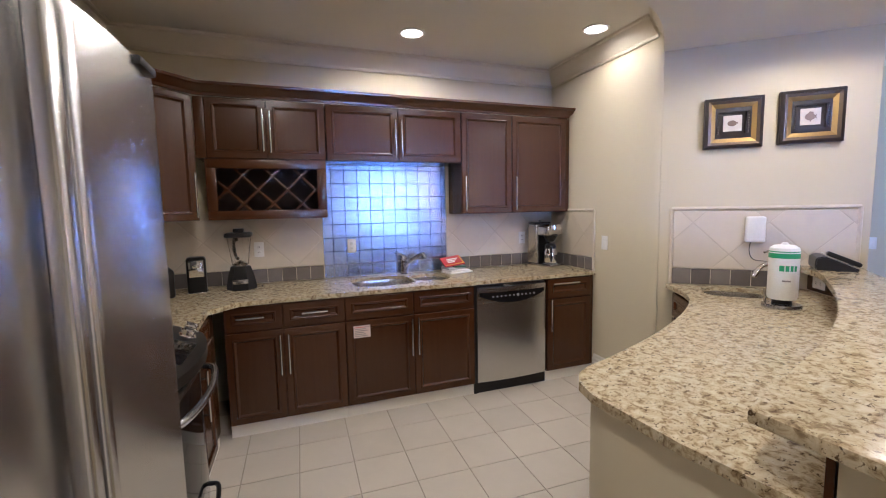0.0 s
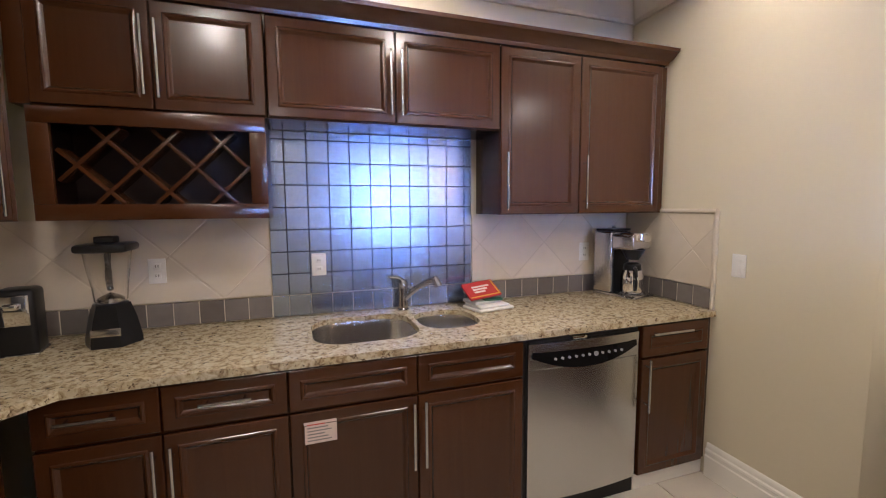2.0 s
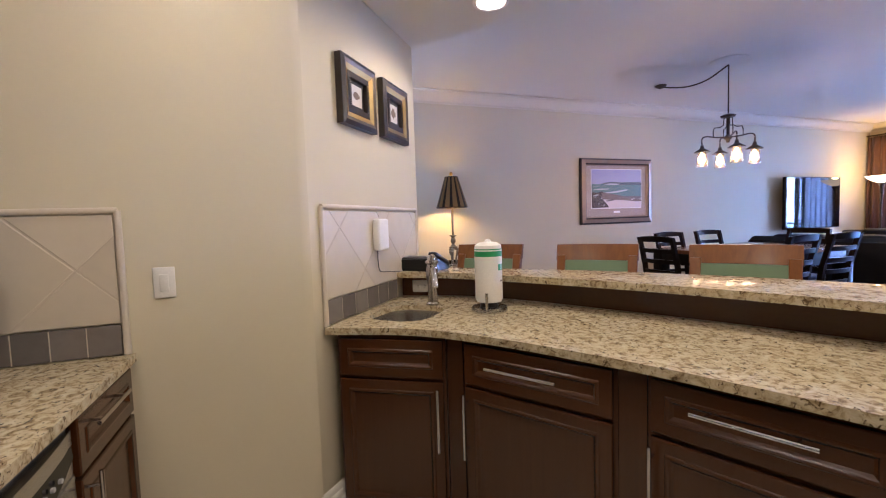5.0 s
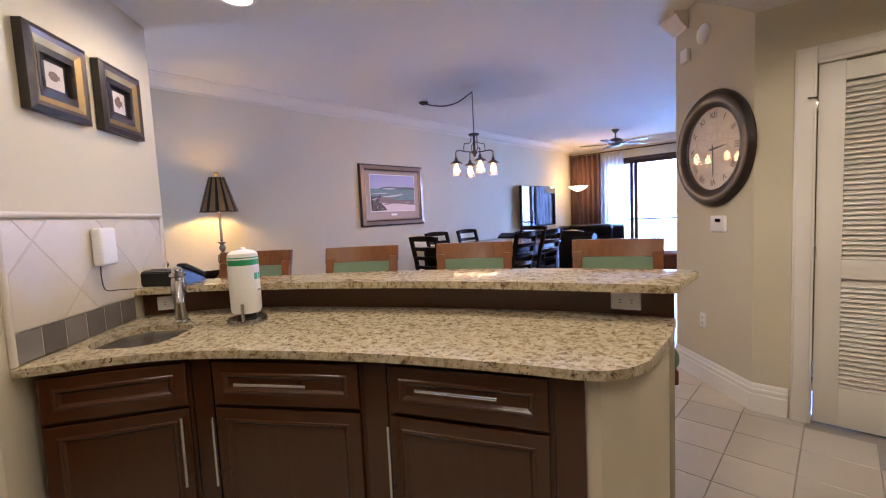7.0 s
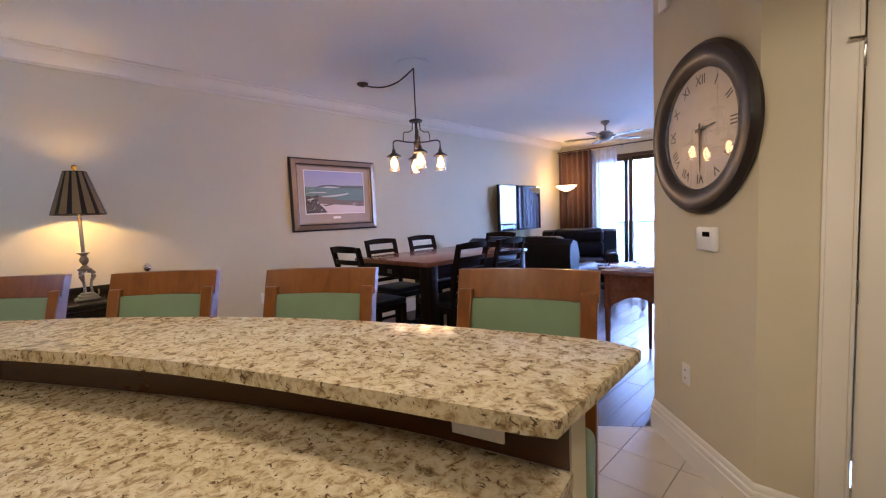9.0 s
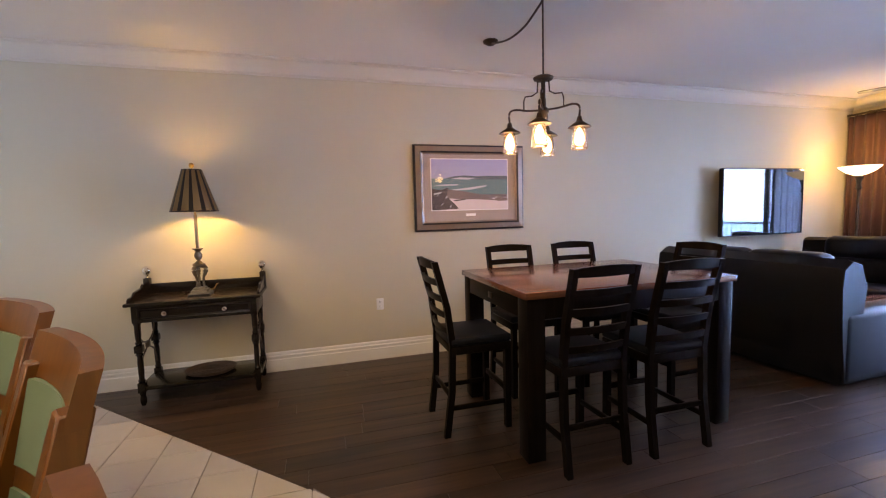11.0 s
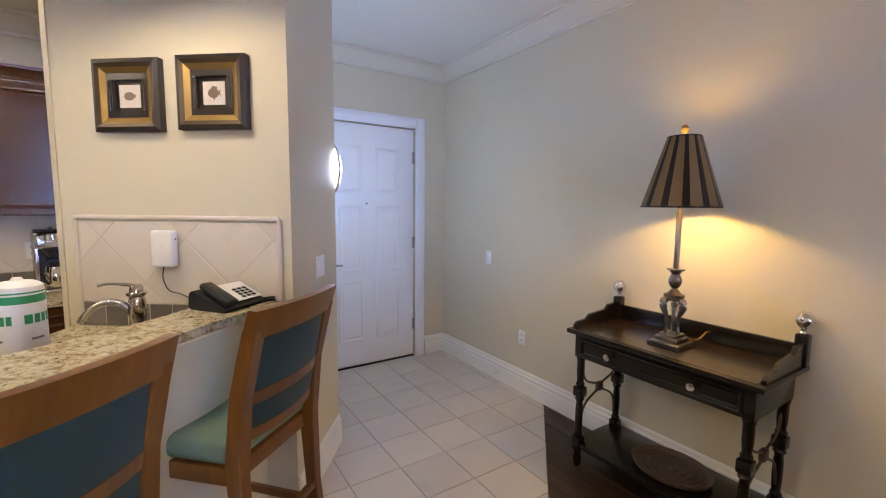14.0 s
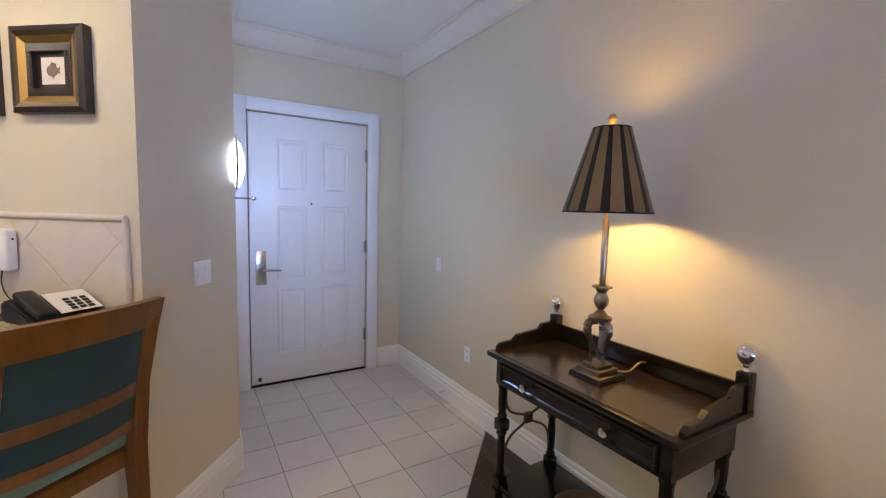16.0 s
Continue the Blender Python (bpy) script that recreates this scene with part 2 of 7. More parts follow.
def part(name, bm, mat, parent=None, label="", smooth=True):
    """Links a bmesh as one mesh object, under a thing or a part."""
    me = bpy.data.meshes.new(name)
    bmesh.ops.recalc_face_normals(bm, faces=bm.faces)
    bm.to_mesh(me)
    bm.free()
    for m in mat if isinstance(mat, (list, tuple)) else [mat]:
        me.materials.append(m)
    if smooth:
        me.shade_smooth()
        me.set_sharp_from_angle(angle=radians(35))
    ob = new(name, me)
    ob.parent = parent
    if label:
        tagged(ob, label)
    return ob


def thing(name, label, category, m=None, group="", kind=""):
    ob = new(name)
    ob.empty_display_size = 0.1
    ob.matrix_basis = m or Matrix()
    return tagged(ob, label, category, group, kind)


def box(x0, x1, y0, y1, z0, z1, bevel=0.0, bm=None, seg=2):
    bm = bm or bmesh.new()
    b2 = bmesh.new()
    bmesh.ops.create_cube(b2, size=1.0)
    for v in b2.verts:
        v.co = Vector((x0 + (v.co.x + 0.5) * (x1 - x0), y0 + (v.co.y + 0.5) * (y1 - y0), z0 + (v.co.z + 0.5) * (z1 - z0)))
    if bevel:
        bmesh.ops.bevel(b2, geom=b2.edges[:], offset=bevel, segments=seg, profile=0.5, affect="EDGES")
    return join(bm, b2)


def join(bm, b2):
    tmp = bpy.data.meshes.new("tmp")
    b2.to_mesh(tmp)
    b2.free()
    bm.from_mesh(tmp)
    bpy.data.meshes.remove(tmp)
    return bm


def moved(b2, m):
    b2.transform(m)
    return b2


def cyl(p, q, r, r2=None, n=16, bm=None, caps=True):
    bm = bm or bmesh.new()
    p, q = Vector(p), Vector(q)
    r2 = r if r2 is None else r2
    turn = (q - p).to_track_quat("Z", "Y").to_matrix()
    rings = []
    for c, rr in ((p, r), (q, r2)):
        rings.append([bm.verts.new(c + turn @ Vector((rr * math.cos(2 * math.pi * k / n), rr * math.sin(2 * math.pi * k / n), 0))) for k in range(n)])
    for k in range(n):
        bm.faces.new((rings[0][k], rings[0][(k + 1) % n], rings[1][(k + 1) % n], rings[1][k]))
    if caps:
        bm.faces.new(rings[0][::-1])
        bm.faces.new(rings[1])
    return bm


def tube(points, r, n=8, bm=None, closed=False):
    bm = bm or bmesh.new()
    pts = [Vector(p) for p in points]
    rings = []
    for i, p in enumerate(pts):
        a = pts[i - 1] if i or closed else p
        b = pts[(i + 1) % len(pts)] if i + 1 < len(pts) or closed else p
        turn = (b - a).to_track_quat("Z", "Y").to_matrix()
        rr = r[i] if isinstance(r, (list, tuple)) else r
        rings.append([bm.verts.new(p + turn @ Vector((rr * math.cos(2 * math.pi * k / n), rr * math.sin(2 * math.pi * k / n), 0))) for k in range(n)])
    for i in range(len(rings) - (0 if closed else 1)):
        a, b = rings[i], rings[(i + 1) % len(rings)]
        for k in range(n):
            bm.faces.new((a[k], a[(k + 1) % n], b[(k + 1) % n], b[k]))
    if not closed:
        bm.faces.new(rings[0][::-1])
        bm.faces.new(rings[-1])
    return bm


def arc(pts, steps=8):
    """A smooth line through the points (Catmull-Rom)."""
    p = [Vector(a) for a in pts]
    p = [2 * p[0] - p[1]] + p + [2 * p[-1] - p[-2]]
    out = []
    for i in range(1, len(p) - 2):
        for s in range(steps):
            t = s / steps
            out.append(0.5 * (2 * p[i] + (p[i + 1] - p[i - 1]) * t + (2 * p[i - 1] - 5 * p[i] + 4 * p[i + 1] - p[i + 2]) * t * t + (3 * p[i] - p[i - 1] - 3 * p[i + 1] + p[i + 2]) * t ** 3))
    out.append(p[-2])
    return out


def lathe(profile, n=24, at=(0, 0, 0), bm=None):
    bm = bm or bmesh.new()
    at = Vector(at)
    rings = []
    for r, z in profile:
        if r < 1e-5:
            rings.append([bm.verts.new(at + Vector((0, 0, z)))])
        else:
            rings.append([bm.verts.new(at + Vector((r * math.cos(2 * math.pi * k / n), r * math.sin(2 * math.pi * k / n), z))) for k in range(n)])
    for a, b in zip(rings, rings[1:]):
        for k in range(n):
            if len(a) == 1 and len(b) > 1:
                bm.faces.new((a[0], b[(k + 1) % n], b[k]))
            elif len(b) == 1 and len(a) > 1:
                bm.faces.new((a[k], a[(k + 1) % n], b[0]))
            elif len(a) > 1:
                bm.faces.new((a[k], a[(k + 1) % n], b[(k + 1) % n], b[k]))
    return bm


def prism(poly, z0, z1, bm=None, bevel=0.0, seg=2):
    b2 = bmesh.new()
    lo = [b2.verts.new((p[0], p[1], z0)) for p in poly]
    hi = [b2.verts.new((p[0], p[1], z1)) for p in poly]
    b2.faces.new(lo[::-1])
    top = b2.faces.new(hi)
    n = len(poly)
    for k in range(n):
        b2.faces.new((lo[k], lo[(k + 1) % n], hi[(k + 1) % n], hi[k]))
    if bevel:
        eds = [e for e in b2.edges if abs(e.verts[0].co.z - e.verts[1].co.z) < 1e-6]
        bmesh.ops.bevel(b2, geom=eds, offset=bevel, segments=seg, profile=0.5, affect="EDGES")
    return join(bm, b2) if bm else b2


def slab(p, q, th, z0, z1, bm=None):
    """An upright wall from p to q with its thickness to the left of p-q."""
    p, q = Vector(p), Vector(q)
    d = (q - p).normalized()
    n = Vector((-d.y, d.x)) * th
    return prism([p, q, q + n, p + n], z0, z1, bm)


def sweep(profile, line, bm=None, left=True):
    """Sweeps a moulding profile (out, up) along a line on plan, mitred; it grows out to the left of the line."""
    bm = bm or bmesh.new()
    pts = [Vector(p[:2]) for p in line]
    rings = []
    for i, p in enumerate(pts):
        d1 = (pts[i] - pts[i - 1]).normalized() if i else (pts[1] - pts[0]).normalized()
        d2 = (pts[i + 1] - pts[i]).normalized() if i + 1 < len(pts) else d1
        n1, n2 = Vector((-d1.y, d1.x)), Vector((-d2.y, d2.x))
        mid = (n1 + n2).normalized()
        k = 1 / max(0.3, mid.dot(n1))
        if not left:
            mid = -mid
        rings.append([bm.verts.new((p.x + mid.x * k * o, p.y + mid.y * k * o, u)) for o, u in profile])
    m = len(profile)
    for a, b in zip(rings, rings[1:]):
        for k in range(m):
            bm.faces.new((a[k], a[(k + 1) % m], b[(k + 1) % m], b[k]))
    bm.faces.new(rings[0])
    bm.faces.new(rings[-1][::-1])
    return bm


def facing(p, q, z=0.0):
    """Pose with x along p to q, y to the right of that line's left (outwards is -y), origin at p."""
    d = Vector(q) - Vector(p)
    return Matrix.Translation((p[0], p[1], z)) @ Matrix.Rotation(math.atan2(d.y, d.x), 4, "Z")


def clip(poly, a, b, c):
    """Keeps the part of a convex polygon where a x + b y <= c."""
    out = []
    for i, p in enumerate(poly):
        q = poly[(i + 1) % len(poly)]
        dp, dq = a * p[0] + b * p[1] - c, a * q[0] + b * q[1] - c
        if dp <= 0:
            out.append(p)
        if dp * dq < 0:
            t = dp / (dp - dq)
            out.append((p[0] + t * (q[0] - p[0]), p[1] + t * (q[1] - p[1])))
    return out

# ---- the large structure ----
CEIL_Z, SOFFIT_Z, KITCH_Z = 2.86, 2.52, 2.76
# the kitchen's back run stands a little askew to the other walls
SKEW = Matrix.Translation((0.5, 3.6, 0)) @ Matrix.Rotation(radians(1.4), 4, "Z") @ Matrix.Translation((-0.5, -3.6, 0))


def skewed(x, y):
    v = SKEW @ Vector((x, y, 0))
    return v.x, v.y


SEAM = [(5.38, 2.09), (3.33, 0.03), (1.53, -1.35)]


def fixed(name, bm, mat, label, category):
    return tagged(part(name, bm, mat), label, category, "", "structure")


floor = fixed("floor", prism([(-1.1, -0.9), (0.9, -0.9), (1.53, -1.37), (1.53, -1.35), (3.33, 0.03), (5.38, 2.09), (5.38, 3.67), (3.6, 3.67), (2.54, 4.0), (-1.1, 4.0)], -0.12, -0.007), GROUT, "pale beige ceramic tile floor with grey grout joints", "floor")
floor_wood = fixed("floor_wood", prism([(1.53, -1.35), (1.2, -1.6), (1.2, -7.3), (5.45, -7.3), (5.45, 2.09), (5.38, 2.09), (3.33, 0.03)], -0.12, -0.007), BLACK, "dark brown wooden plank floor", "floor")

T = 0.14
fixed("wall_kitchen_back", slab(skewed(-1.16, 3.9), skewed(2.6, 3.9), T, 0, KITCH_Z), WALL, "beige painted kitchen wall behind the worktop", "wall")
fixed("wall_kitchen_side", prism([(2.54, 4.12), (2.54, 2.665), (2.565, 2.628), (2.66, 2.73), (2.66, 4.12)], 0, CEIL_Z), WALL, "beige painted wall beside the worktop", "wall")
fixed("wall_diagonal", prism([(2.57, 2.63), (3.475, 1.888), (3.86, 2.41), (3.86, 3.53), (3.74, 3.53), (3.74, 2.45), (3.47, 2.10), (2.66, 2.72)], 0, CEIL_Z), WALL, "cream painted angled wall between kitchen and entry", "wall")
dwall = box(3.74, 4.04, 3.53, 3.67, 0, CEIL_Z)
box(5.04, 5.52, 3.53, 3.67, 0, CEIL_Z, 0, dwall)
box(4.04, 5.04, 3.53, 3.67, 2.25, CEIL_Z, 0, dwall)
fixed("wall_entry", dwall, WALL, "greige painted wall around the front door", "wall")
fixed("wall_long", box(5.38, 5.52, -7.39, 3.53, 0, CEIL_Z), WALL, "long greige painted wall of the living and dining room", "wall")
fixed("wall_kitchen_left", box(-1.24, -1.1, -0.9, 4.04, 0, KITCH_Z), WALL, "beige painted wall behind the range and fridge", "wall")
lw = slab((0.66, -0.74), (0.955, -0.74), -T, 0, CEIL_Z)
box(-1.1, -0.14, -0.88, -0.74, 0, CEIL_Z, 0, lw)
box(-0.14, 0.66, -0.88, -0.74, 2.135, CEIL_Z, 0, lw)
fixed("wall_closet", lw, WALL, "beige painted wall around the louvred closet door", "wall")
fixed("wall_clock", prism([(0.955, -0.74), (1.55, -1.345), (1.55, -7.25), (1.39, -7.25), (1.39, -1.41), (0.89, -0.88)], 0, CEIL_Z), WALL, "beige painted angled wall with the clock", "wall")
ww = box(1.39, 1.75, -7.39, -7.25, 0, CEIL_Z)
box(4.62, 5.38, -7.39, -7.25, 0, CEIL_Z, 0, ww)
box(1.75, 4.62, -7.39, -7.25, 2.47, CEIL_Z, 0, ww)
fixed("wall_window", ww, WALL, "beige painted wall around the sliding balcony door", "wall")

ceil = prism([(5.52, 3.67), (5.52, -7.39), (1.3, -7.39), (1.3, -1.6), (-1.24, -1.7), (-1.24, 1.2), (2.6, 3.0), (3.6, 3.67)], CEIL_Z, CEIL_Z + 0.1)
fixed("ceiling", ceil, CEIL, "off-white textured living room ceiling", "ceiling")
INNER = arc([(2.56, 2.62), (2.2, 2.29), (1.9, 2.10), (1.45, 1.86), (1.0, 1.70), (0.4, 1.62), (-1.1, 1.60)], 5)
OUTER = arc([(3.475, 1.888), (3.0, 1.50), (2.52, 1.09), (1.98, 0.62), (1.48, 0.14), (1.10, -0.40), (0.955, -0.74)], 5)
fixed("soffit", prism([tuple(p) for p in INNER] + [(-1.1, -0.74)] + [tuple(p) for p in OUTER[::-1]], SOFFIT_Z, CEIL_Z - 0.004), CEIL, "lowered off-white ceiling band above the bar", "ceiling")
fixed("ceiling_kitchen", prism([(-1.24, 4.12), (2.66, 4.12), (2.66, 2.5)] + [(p[0] + 0.02, p[1] - 0.06) for p in INNER], KITCH_Z, KITCH_Z + 0.08), CEIL, "off-white raised kitchen ceiling", "ceiling")

CROWN = [(0.002, 0.0), (0.018, 0.0), (0.022, 0.02), (0.04, 0.03), (0.065, 0.065), (0.09, 0.10), (0.095, 0.118), (0.115, 0.122), (0.118, 0.138), (0.002, 0.138)]
crown_top = [(o, u + CEIL_Z - 0.14) for o, u in CROWN]
fixed("crown_moulding_living", sweep(crown_top, [(3.475, 1.888), (3.86, 2.41), (3.86, 3.53), (5.38, 3.53), (5.38, -7.25), (1.55, -7.25), (1.55, -1.345), (1.43, -1.22)], None, False), CROWNP, "cream stepped crown moulding", "trim")
crown_k = [(o, u + KITCH_Z - 0.14) for o, u in CROWN]
fixed("crown_moulding_kitchen", sweep(crown_k, [(-1.1, 1.6), (-1.1, 3.861), (2.54, 3.949), (2.54, 2.64)], None, False), CROWNP, "cream stepped crown moulding round the kitchen", "trim")
fixed("crown_moulding_soffit", sweep([(o * 0.8, u + KITCH_Z - 0.14) for o, u in CROWN], [tuple(p) for p in INNER], None, False), CROWNP, "cream crown moulding along the curved soffit", "trim")

BASE = [(0.002, 0.0), (0.020, 0.0), (0.020, 0.112), (0.015, 0.118), (0.015, 0.132), (0.019, 0.137), (0.017, 0.148), (0.010, 0.154), (0.010, 0.168), (0.006, 0.182), (0.002, 0.186)]
for nm, line in (("long", [(5.15, 3.53), (5.38, 3.53), (5.38, -7.25)]), ("column", [(3.485, 1.902), (3.86, 2.41), (3.86, 3.53)]), ("kitchen", [(2.54, 3.27), (2.54, 2.665), (2.57, 2.63), (2.70, 2.50)]),
                 ("clock", [(1.75, -7.25), (1.55, -7.25), (1.55, -1.345), (0.955, -0.74), (0.77, -0.74)])):
    fixed("baseboard_" + nm, sweep(BASE, line, None, False), TRIM, "white moulded baseboard", "baseboard")


# front door
def casing(x0, x1, z1, y, w, name, mat, sign=-1):
    bm = bmesh.new()
    for a, b, c, d in ((x0 - w, x0, 0, z1 + w), (x1, x1 + w, 0, z1 + w), (x0, x1, z1, z1 + w)):
        box(a, b, min(y, y + sign * 0.022), max(y, y + sign * 0.022), c, d, 0.005, bm)
        box(a + w * 0.12 if c == 0 else a, b - w * 0.12 if c == 0 else b, min(y + sign * 0.02, y + sign * 0.030), max(y + sign * 0.02, y + sign * 0.030), c + (0 if c == 0 else w * 0.2), d - w * 0.2, 0.004, bm)
    return bm


door_1 = tagged(new("door_1"), "closed white six-panel front door with steel lever lock", "door", "", "structure")
door_1.location = (4.04, 3.53, 0)
part("door_casing", casing(0, 1.0, 2.25, 0, 0.10, "c", DOORW), DOORW, door_1)
slabm = box(0.012, 0.988, 0.012, 0.052, 0.018, 2.24, 0.002)
leaf = part("door_leaf", slabm, DOORW, door_1)


def raised_panel(w, h):
    bm = bmesh.new()
    loops = [(0, 0.0), (0.006, -0.007), (0.016, -0.007), (0.026, 0.0), (0.05, -0.006)]
    rings = []
    for i, y in loops:
        rings.append([bm.verts.new(c) for c in ((i, y, i), (w - i, y, i), (w - i, y, h - i), (i, y, h - i))])
    for a, b in zip(rings, rings[1:]):
        for k in range(4):
            bm.faces.new((a[k], a[(k + 1) % 4], b[(k + 1) % 4], b[k]))
    bm.faces.new(rings[-1])
    return bm


for px in (0.22, 0.59):
    for pz, ph in ((0.25, 0.57), (0.91, 0.60), (1.63, 0.42)):
        p_ = part("door_panel", raised_panel(0.24, ph), DOORW, leaf, smooth=False)
        p_.location = (px, 0.0115, pz)
for hz in (0.28, 1.10, 1.92):
    part("hinge", cyl((0.992, 0.004, hz), (0.992, 0.004, hz + 0.11), 0.009, n=10, bm=box(0.975, 1.004, 0.006, 0.012, hz, hz + 0.11)), STEEL, door_1, "steel hinge")
part("lock_plate", box(0.055, 0.135, 0.0, 0.012, 0.86, 1.14, 0.004), STEEL, leaf, "steel lock plate")
hb = cyl((0.105, 0.0, 0.985), (0.105, -0.05, 0.985), 0.012)
tube([(0.105, -0.05, 0.985), (0.15, -0.055, 0.985), (0.24, -0.05, 0.98)], [0.012, 0.011, 0.009], 10, hb)
part("lever", hb, STEEL, leaf, "steel lever handle")
part("deadbolt", cyl((0.105, 0.0, 1.055), (0.105, -0.018, 1.055), 0.016), STEEL, leaf)
part("door_guard", tube([(-0.10, -0.03, 1.56), (0.06, -0.03, 1.56)], 0.007, 8, box(0.03, 0.06, -0.04, 0.012, 1.545, 1.575, 0.004)), STEEL, leaf, "steel swing-bar door guard")
part("door_bumper", cyl((0.075, 0.012, 0.06), (0.075, -0.012, 0.06), 0.016, 0.013, 14), BRONZE, leaf, "small brown rubber bumper")
part("peephole", cyl((0.5, 0.012, 1.53), (0.5, 0.006, 1.53), 0.008), BRONZE, leaf)
part("door_sweep", box(0.01, 0.99, 0.004, 0.012, 0.0, 0.018), BLACK, door_1, "black rubber threshold strip")

# louvred closet door
door_2 = tagged(new("door_2"), "closed cream louvred closet door with steel hinges", "door", "", "structure")
door_2.location = (-0.14, -0.74, 0)
part("door_casing", casing(0, 0.80, 2.135, 0, 0.10, "c", LOUV, 1), LOUV, door_2)
fr = box(0.005, 0.12, -0.04, -0.005, 0.012, 2.125, 0.003)
box(0.68, 0.795, -0.04, -0.005, 0.012, 2.135, 0.003, fr)
for a, b in ((0.012, 0.25), (0.90, 1.01), (2.02, 2.125)):
    box(0.12, 0.68, -0.04, -0.005, a, b, 0.002, fr)
leaf2 = part("door_frame", fr, LOUV, door_2)
sl = box(-0.28, 0.28, -0.0035, 0.0035, -0.025, 0.025, 0.0015)
first = None
for z0, z1 in ((0.25, 0.90), (1.01, 2.02)):
    z = z0 + 0.018
    while z < z1 - 0.01:
        if first is None:
            ob = part("slat", sl, LOUV, leaf2)
            first = ob
        else:
            ob = new("slat", first.data)
            ob.parent = leaf2
        ob.location, ob.rotation_euler = (0.40, -0.022, z), (radians(52), 0, 0)
        z += 0.0285
part("backing", box(0.115, 0.685, -0.044, -0.041, 0.24, 2.03), LOUV, door_2)
for hz in (0.2, 1.0, 1.85):
    part("hinge", box(0.793, 0.812, -0.006, 0.004, hz, hz + 0.09, 0.003), STEEL, door_2, "steel hinge")
part("door_hook", tube([(0.80, 0.0, 1.93), (0.80, 0.03, 1.945), (0.84, 0.05, 1.945)], 0.006, 8), NICKEL, door_2, "small nickel hinge stop")

# unseen walls added behind both doors to stop sky light leaking in
cl = box(-1.1, 1.39, -1.66, -1.60, 0, CEIL_Z)
box(-1.16, -1.10, -1.60, -0.88, 0, CEIL_Z, 0, cl)
fixed("light_block_closet", cl, WALL, "unseen wall added to keep sky light out of the closet", "wall")
fixed("light_block_entry", box(3.6, 5.6, 3.75, 3.81, 0, CEIL_Z), WALL, "unseen wall added to keep sky light out behind the front door", "wall")
# sliding balcony door
window_1 = tagged(new("window_1"), "sliding glass balcony door in dark bronze frames", "window", "", "structure")
window_1.location = (1.75, -7.32, 0)
wf = bmesh.new()
W_ = 2.87
for a, b, c, d in ((0, W_, 0, 0.05), (0, W_, 2.41, 2.47), (0, 0.06, 0.05, 2.41), (W_ - 0.06, W_, 0.05, 2.41)):
    box(a, b, -0.06, 0.06, c, d, 0.004, wf)
part("window_frame", wf, BRONZE, window_1)
for k, (a, b, y) in enumerate(((0.06, 1.13, 0.02), (1.06, 2.27, -0.02), (2.09, 2.81, 0.02))):
    sf = bmesh.new()
    for c in ((a, a + 0.075, 0.05, 2.41), (b - 0.075, b, 0.05, 2.41), (a + 0.075, b - 0.075, 0.05, 0.15), (a + 0.075, b - 0.075, 2.33, 2.41)):
        box(c[0], c[1], y - 0.018, y + 0.018, c[2], c[3], 0.003, sf)
    part("sash", sf, BRONZE, window_1)
GLASS = glass("pane_glass")
for a, b, y in ((0.135, 1.055, 0.02), (1.135, 2.195, -0.02), (2.165, 2.735, 0.02)):
    part("pane", box(a, b, y - 0.003, y + 0.003, 0.15, 2.33), GLASS, window_1).visible_shadow = False

# curved bar: kitchen-side edge, wall line and outer ledge
BAR_IN = arc([(2.60, 2.585), (2.405, 2.235), (2.095, 1.972), (1.65, 1.716), (1.274, 1.552), (1.09, 1.487)], 6)
BAR_END = [Vector(p) for p in ((1.02, 1.445), (0.975, 1.385), (0.953, 1.29), (0.975, 1.0), (1.025, 0.735))]
BAR_WALL = arc([(1.035, 0.72), (1.386, 0.818), (1.75, 0.968), (2.121, 1.152), (2.66, 1.45), (2.885, 1.60), (3.06, 1.76), (3.25, 2.06)], 6)
LEDGE_IN = arc([(0.987, 0.852), (1.308, 0.962), (1.68, 1.10), (2.02, 1.255), (2.42, 1.48), (2.71, 1.67), (2.97, 1.86), (3.18, 2.12)], 6)
LEDGE_OUT = arc([(1.01, 0.435), (1.15, 0.435), (1.55, 0.565), (2.04, 0.79), (2.55, 1.13), (2.88, 1.42), (3.15, 1.68), (3.44, 1.905)], 6)


def outline(*lines):
    return [tuple(p[:2]) for l in lines for p in l]


def inset(line, d):
    """The line moved d to its left."""
    out = []
    for i, p in enumerate(line):
        a, b = line[max(0, i - 1)], line[min(len(line) - 1, i + 1)]
        t = (Vector(b[:2]) - Vector(a[:2])).normalized()
        out.append(Vector((p[0] - t.y * d, p[1] + t.x * d)))
    return out


hw = inset(BAR_WALL, -0.13)
half = fixed("half_wall", prism(outline(BAR_WALL, hw[::-1]), 0, 1.035), WALL, "cream painted curved half wall under the bar ledge", "wall")
fixed("bar_end_wall", prism([(1.05, 1.42), (1.0, 1.35), (0.985, 1.27), (1.005, 1.0), (1.05, 0.74), (1.16, 0.76), (1.13, 1.42)], 0, 0.884), WALL, "cream painted end panel of the bar", "wall")
fixed("bar_panel", prism(outline(inset(BAR_WALL, 0.004), inset(BAR_WALL, 0.018)[::-1]), 0.917, 1.034), CABH, "dark cherry wood riser behind the bar worktop", "trim")

# ---- kitchen ----


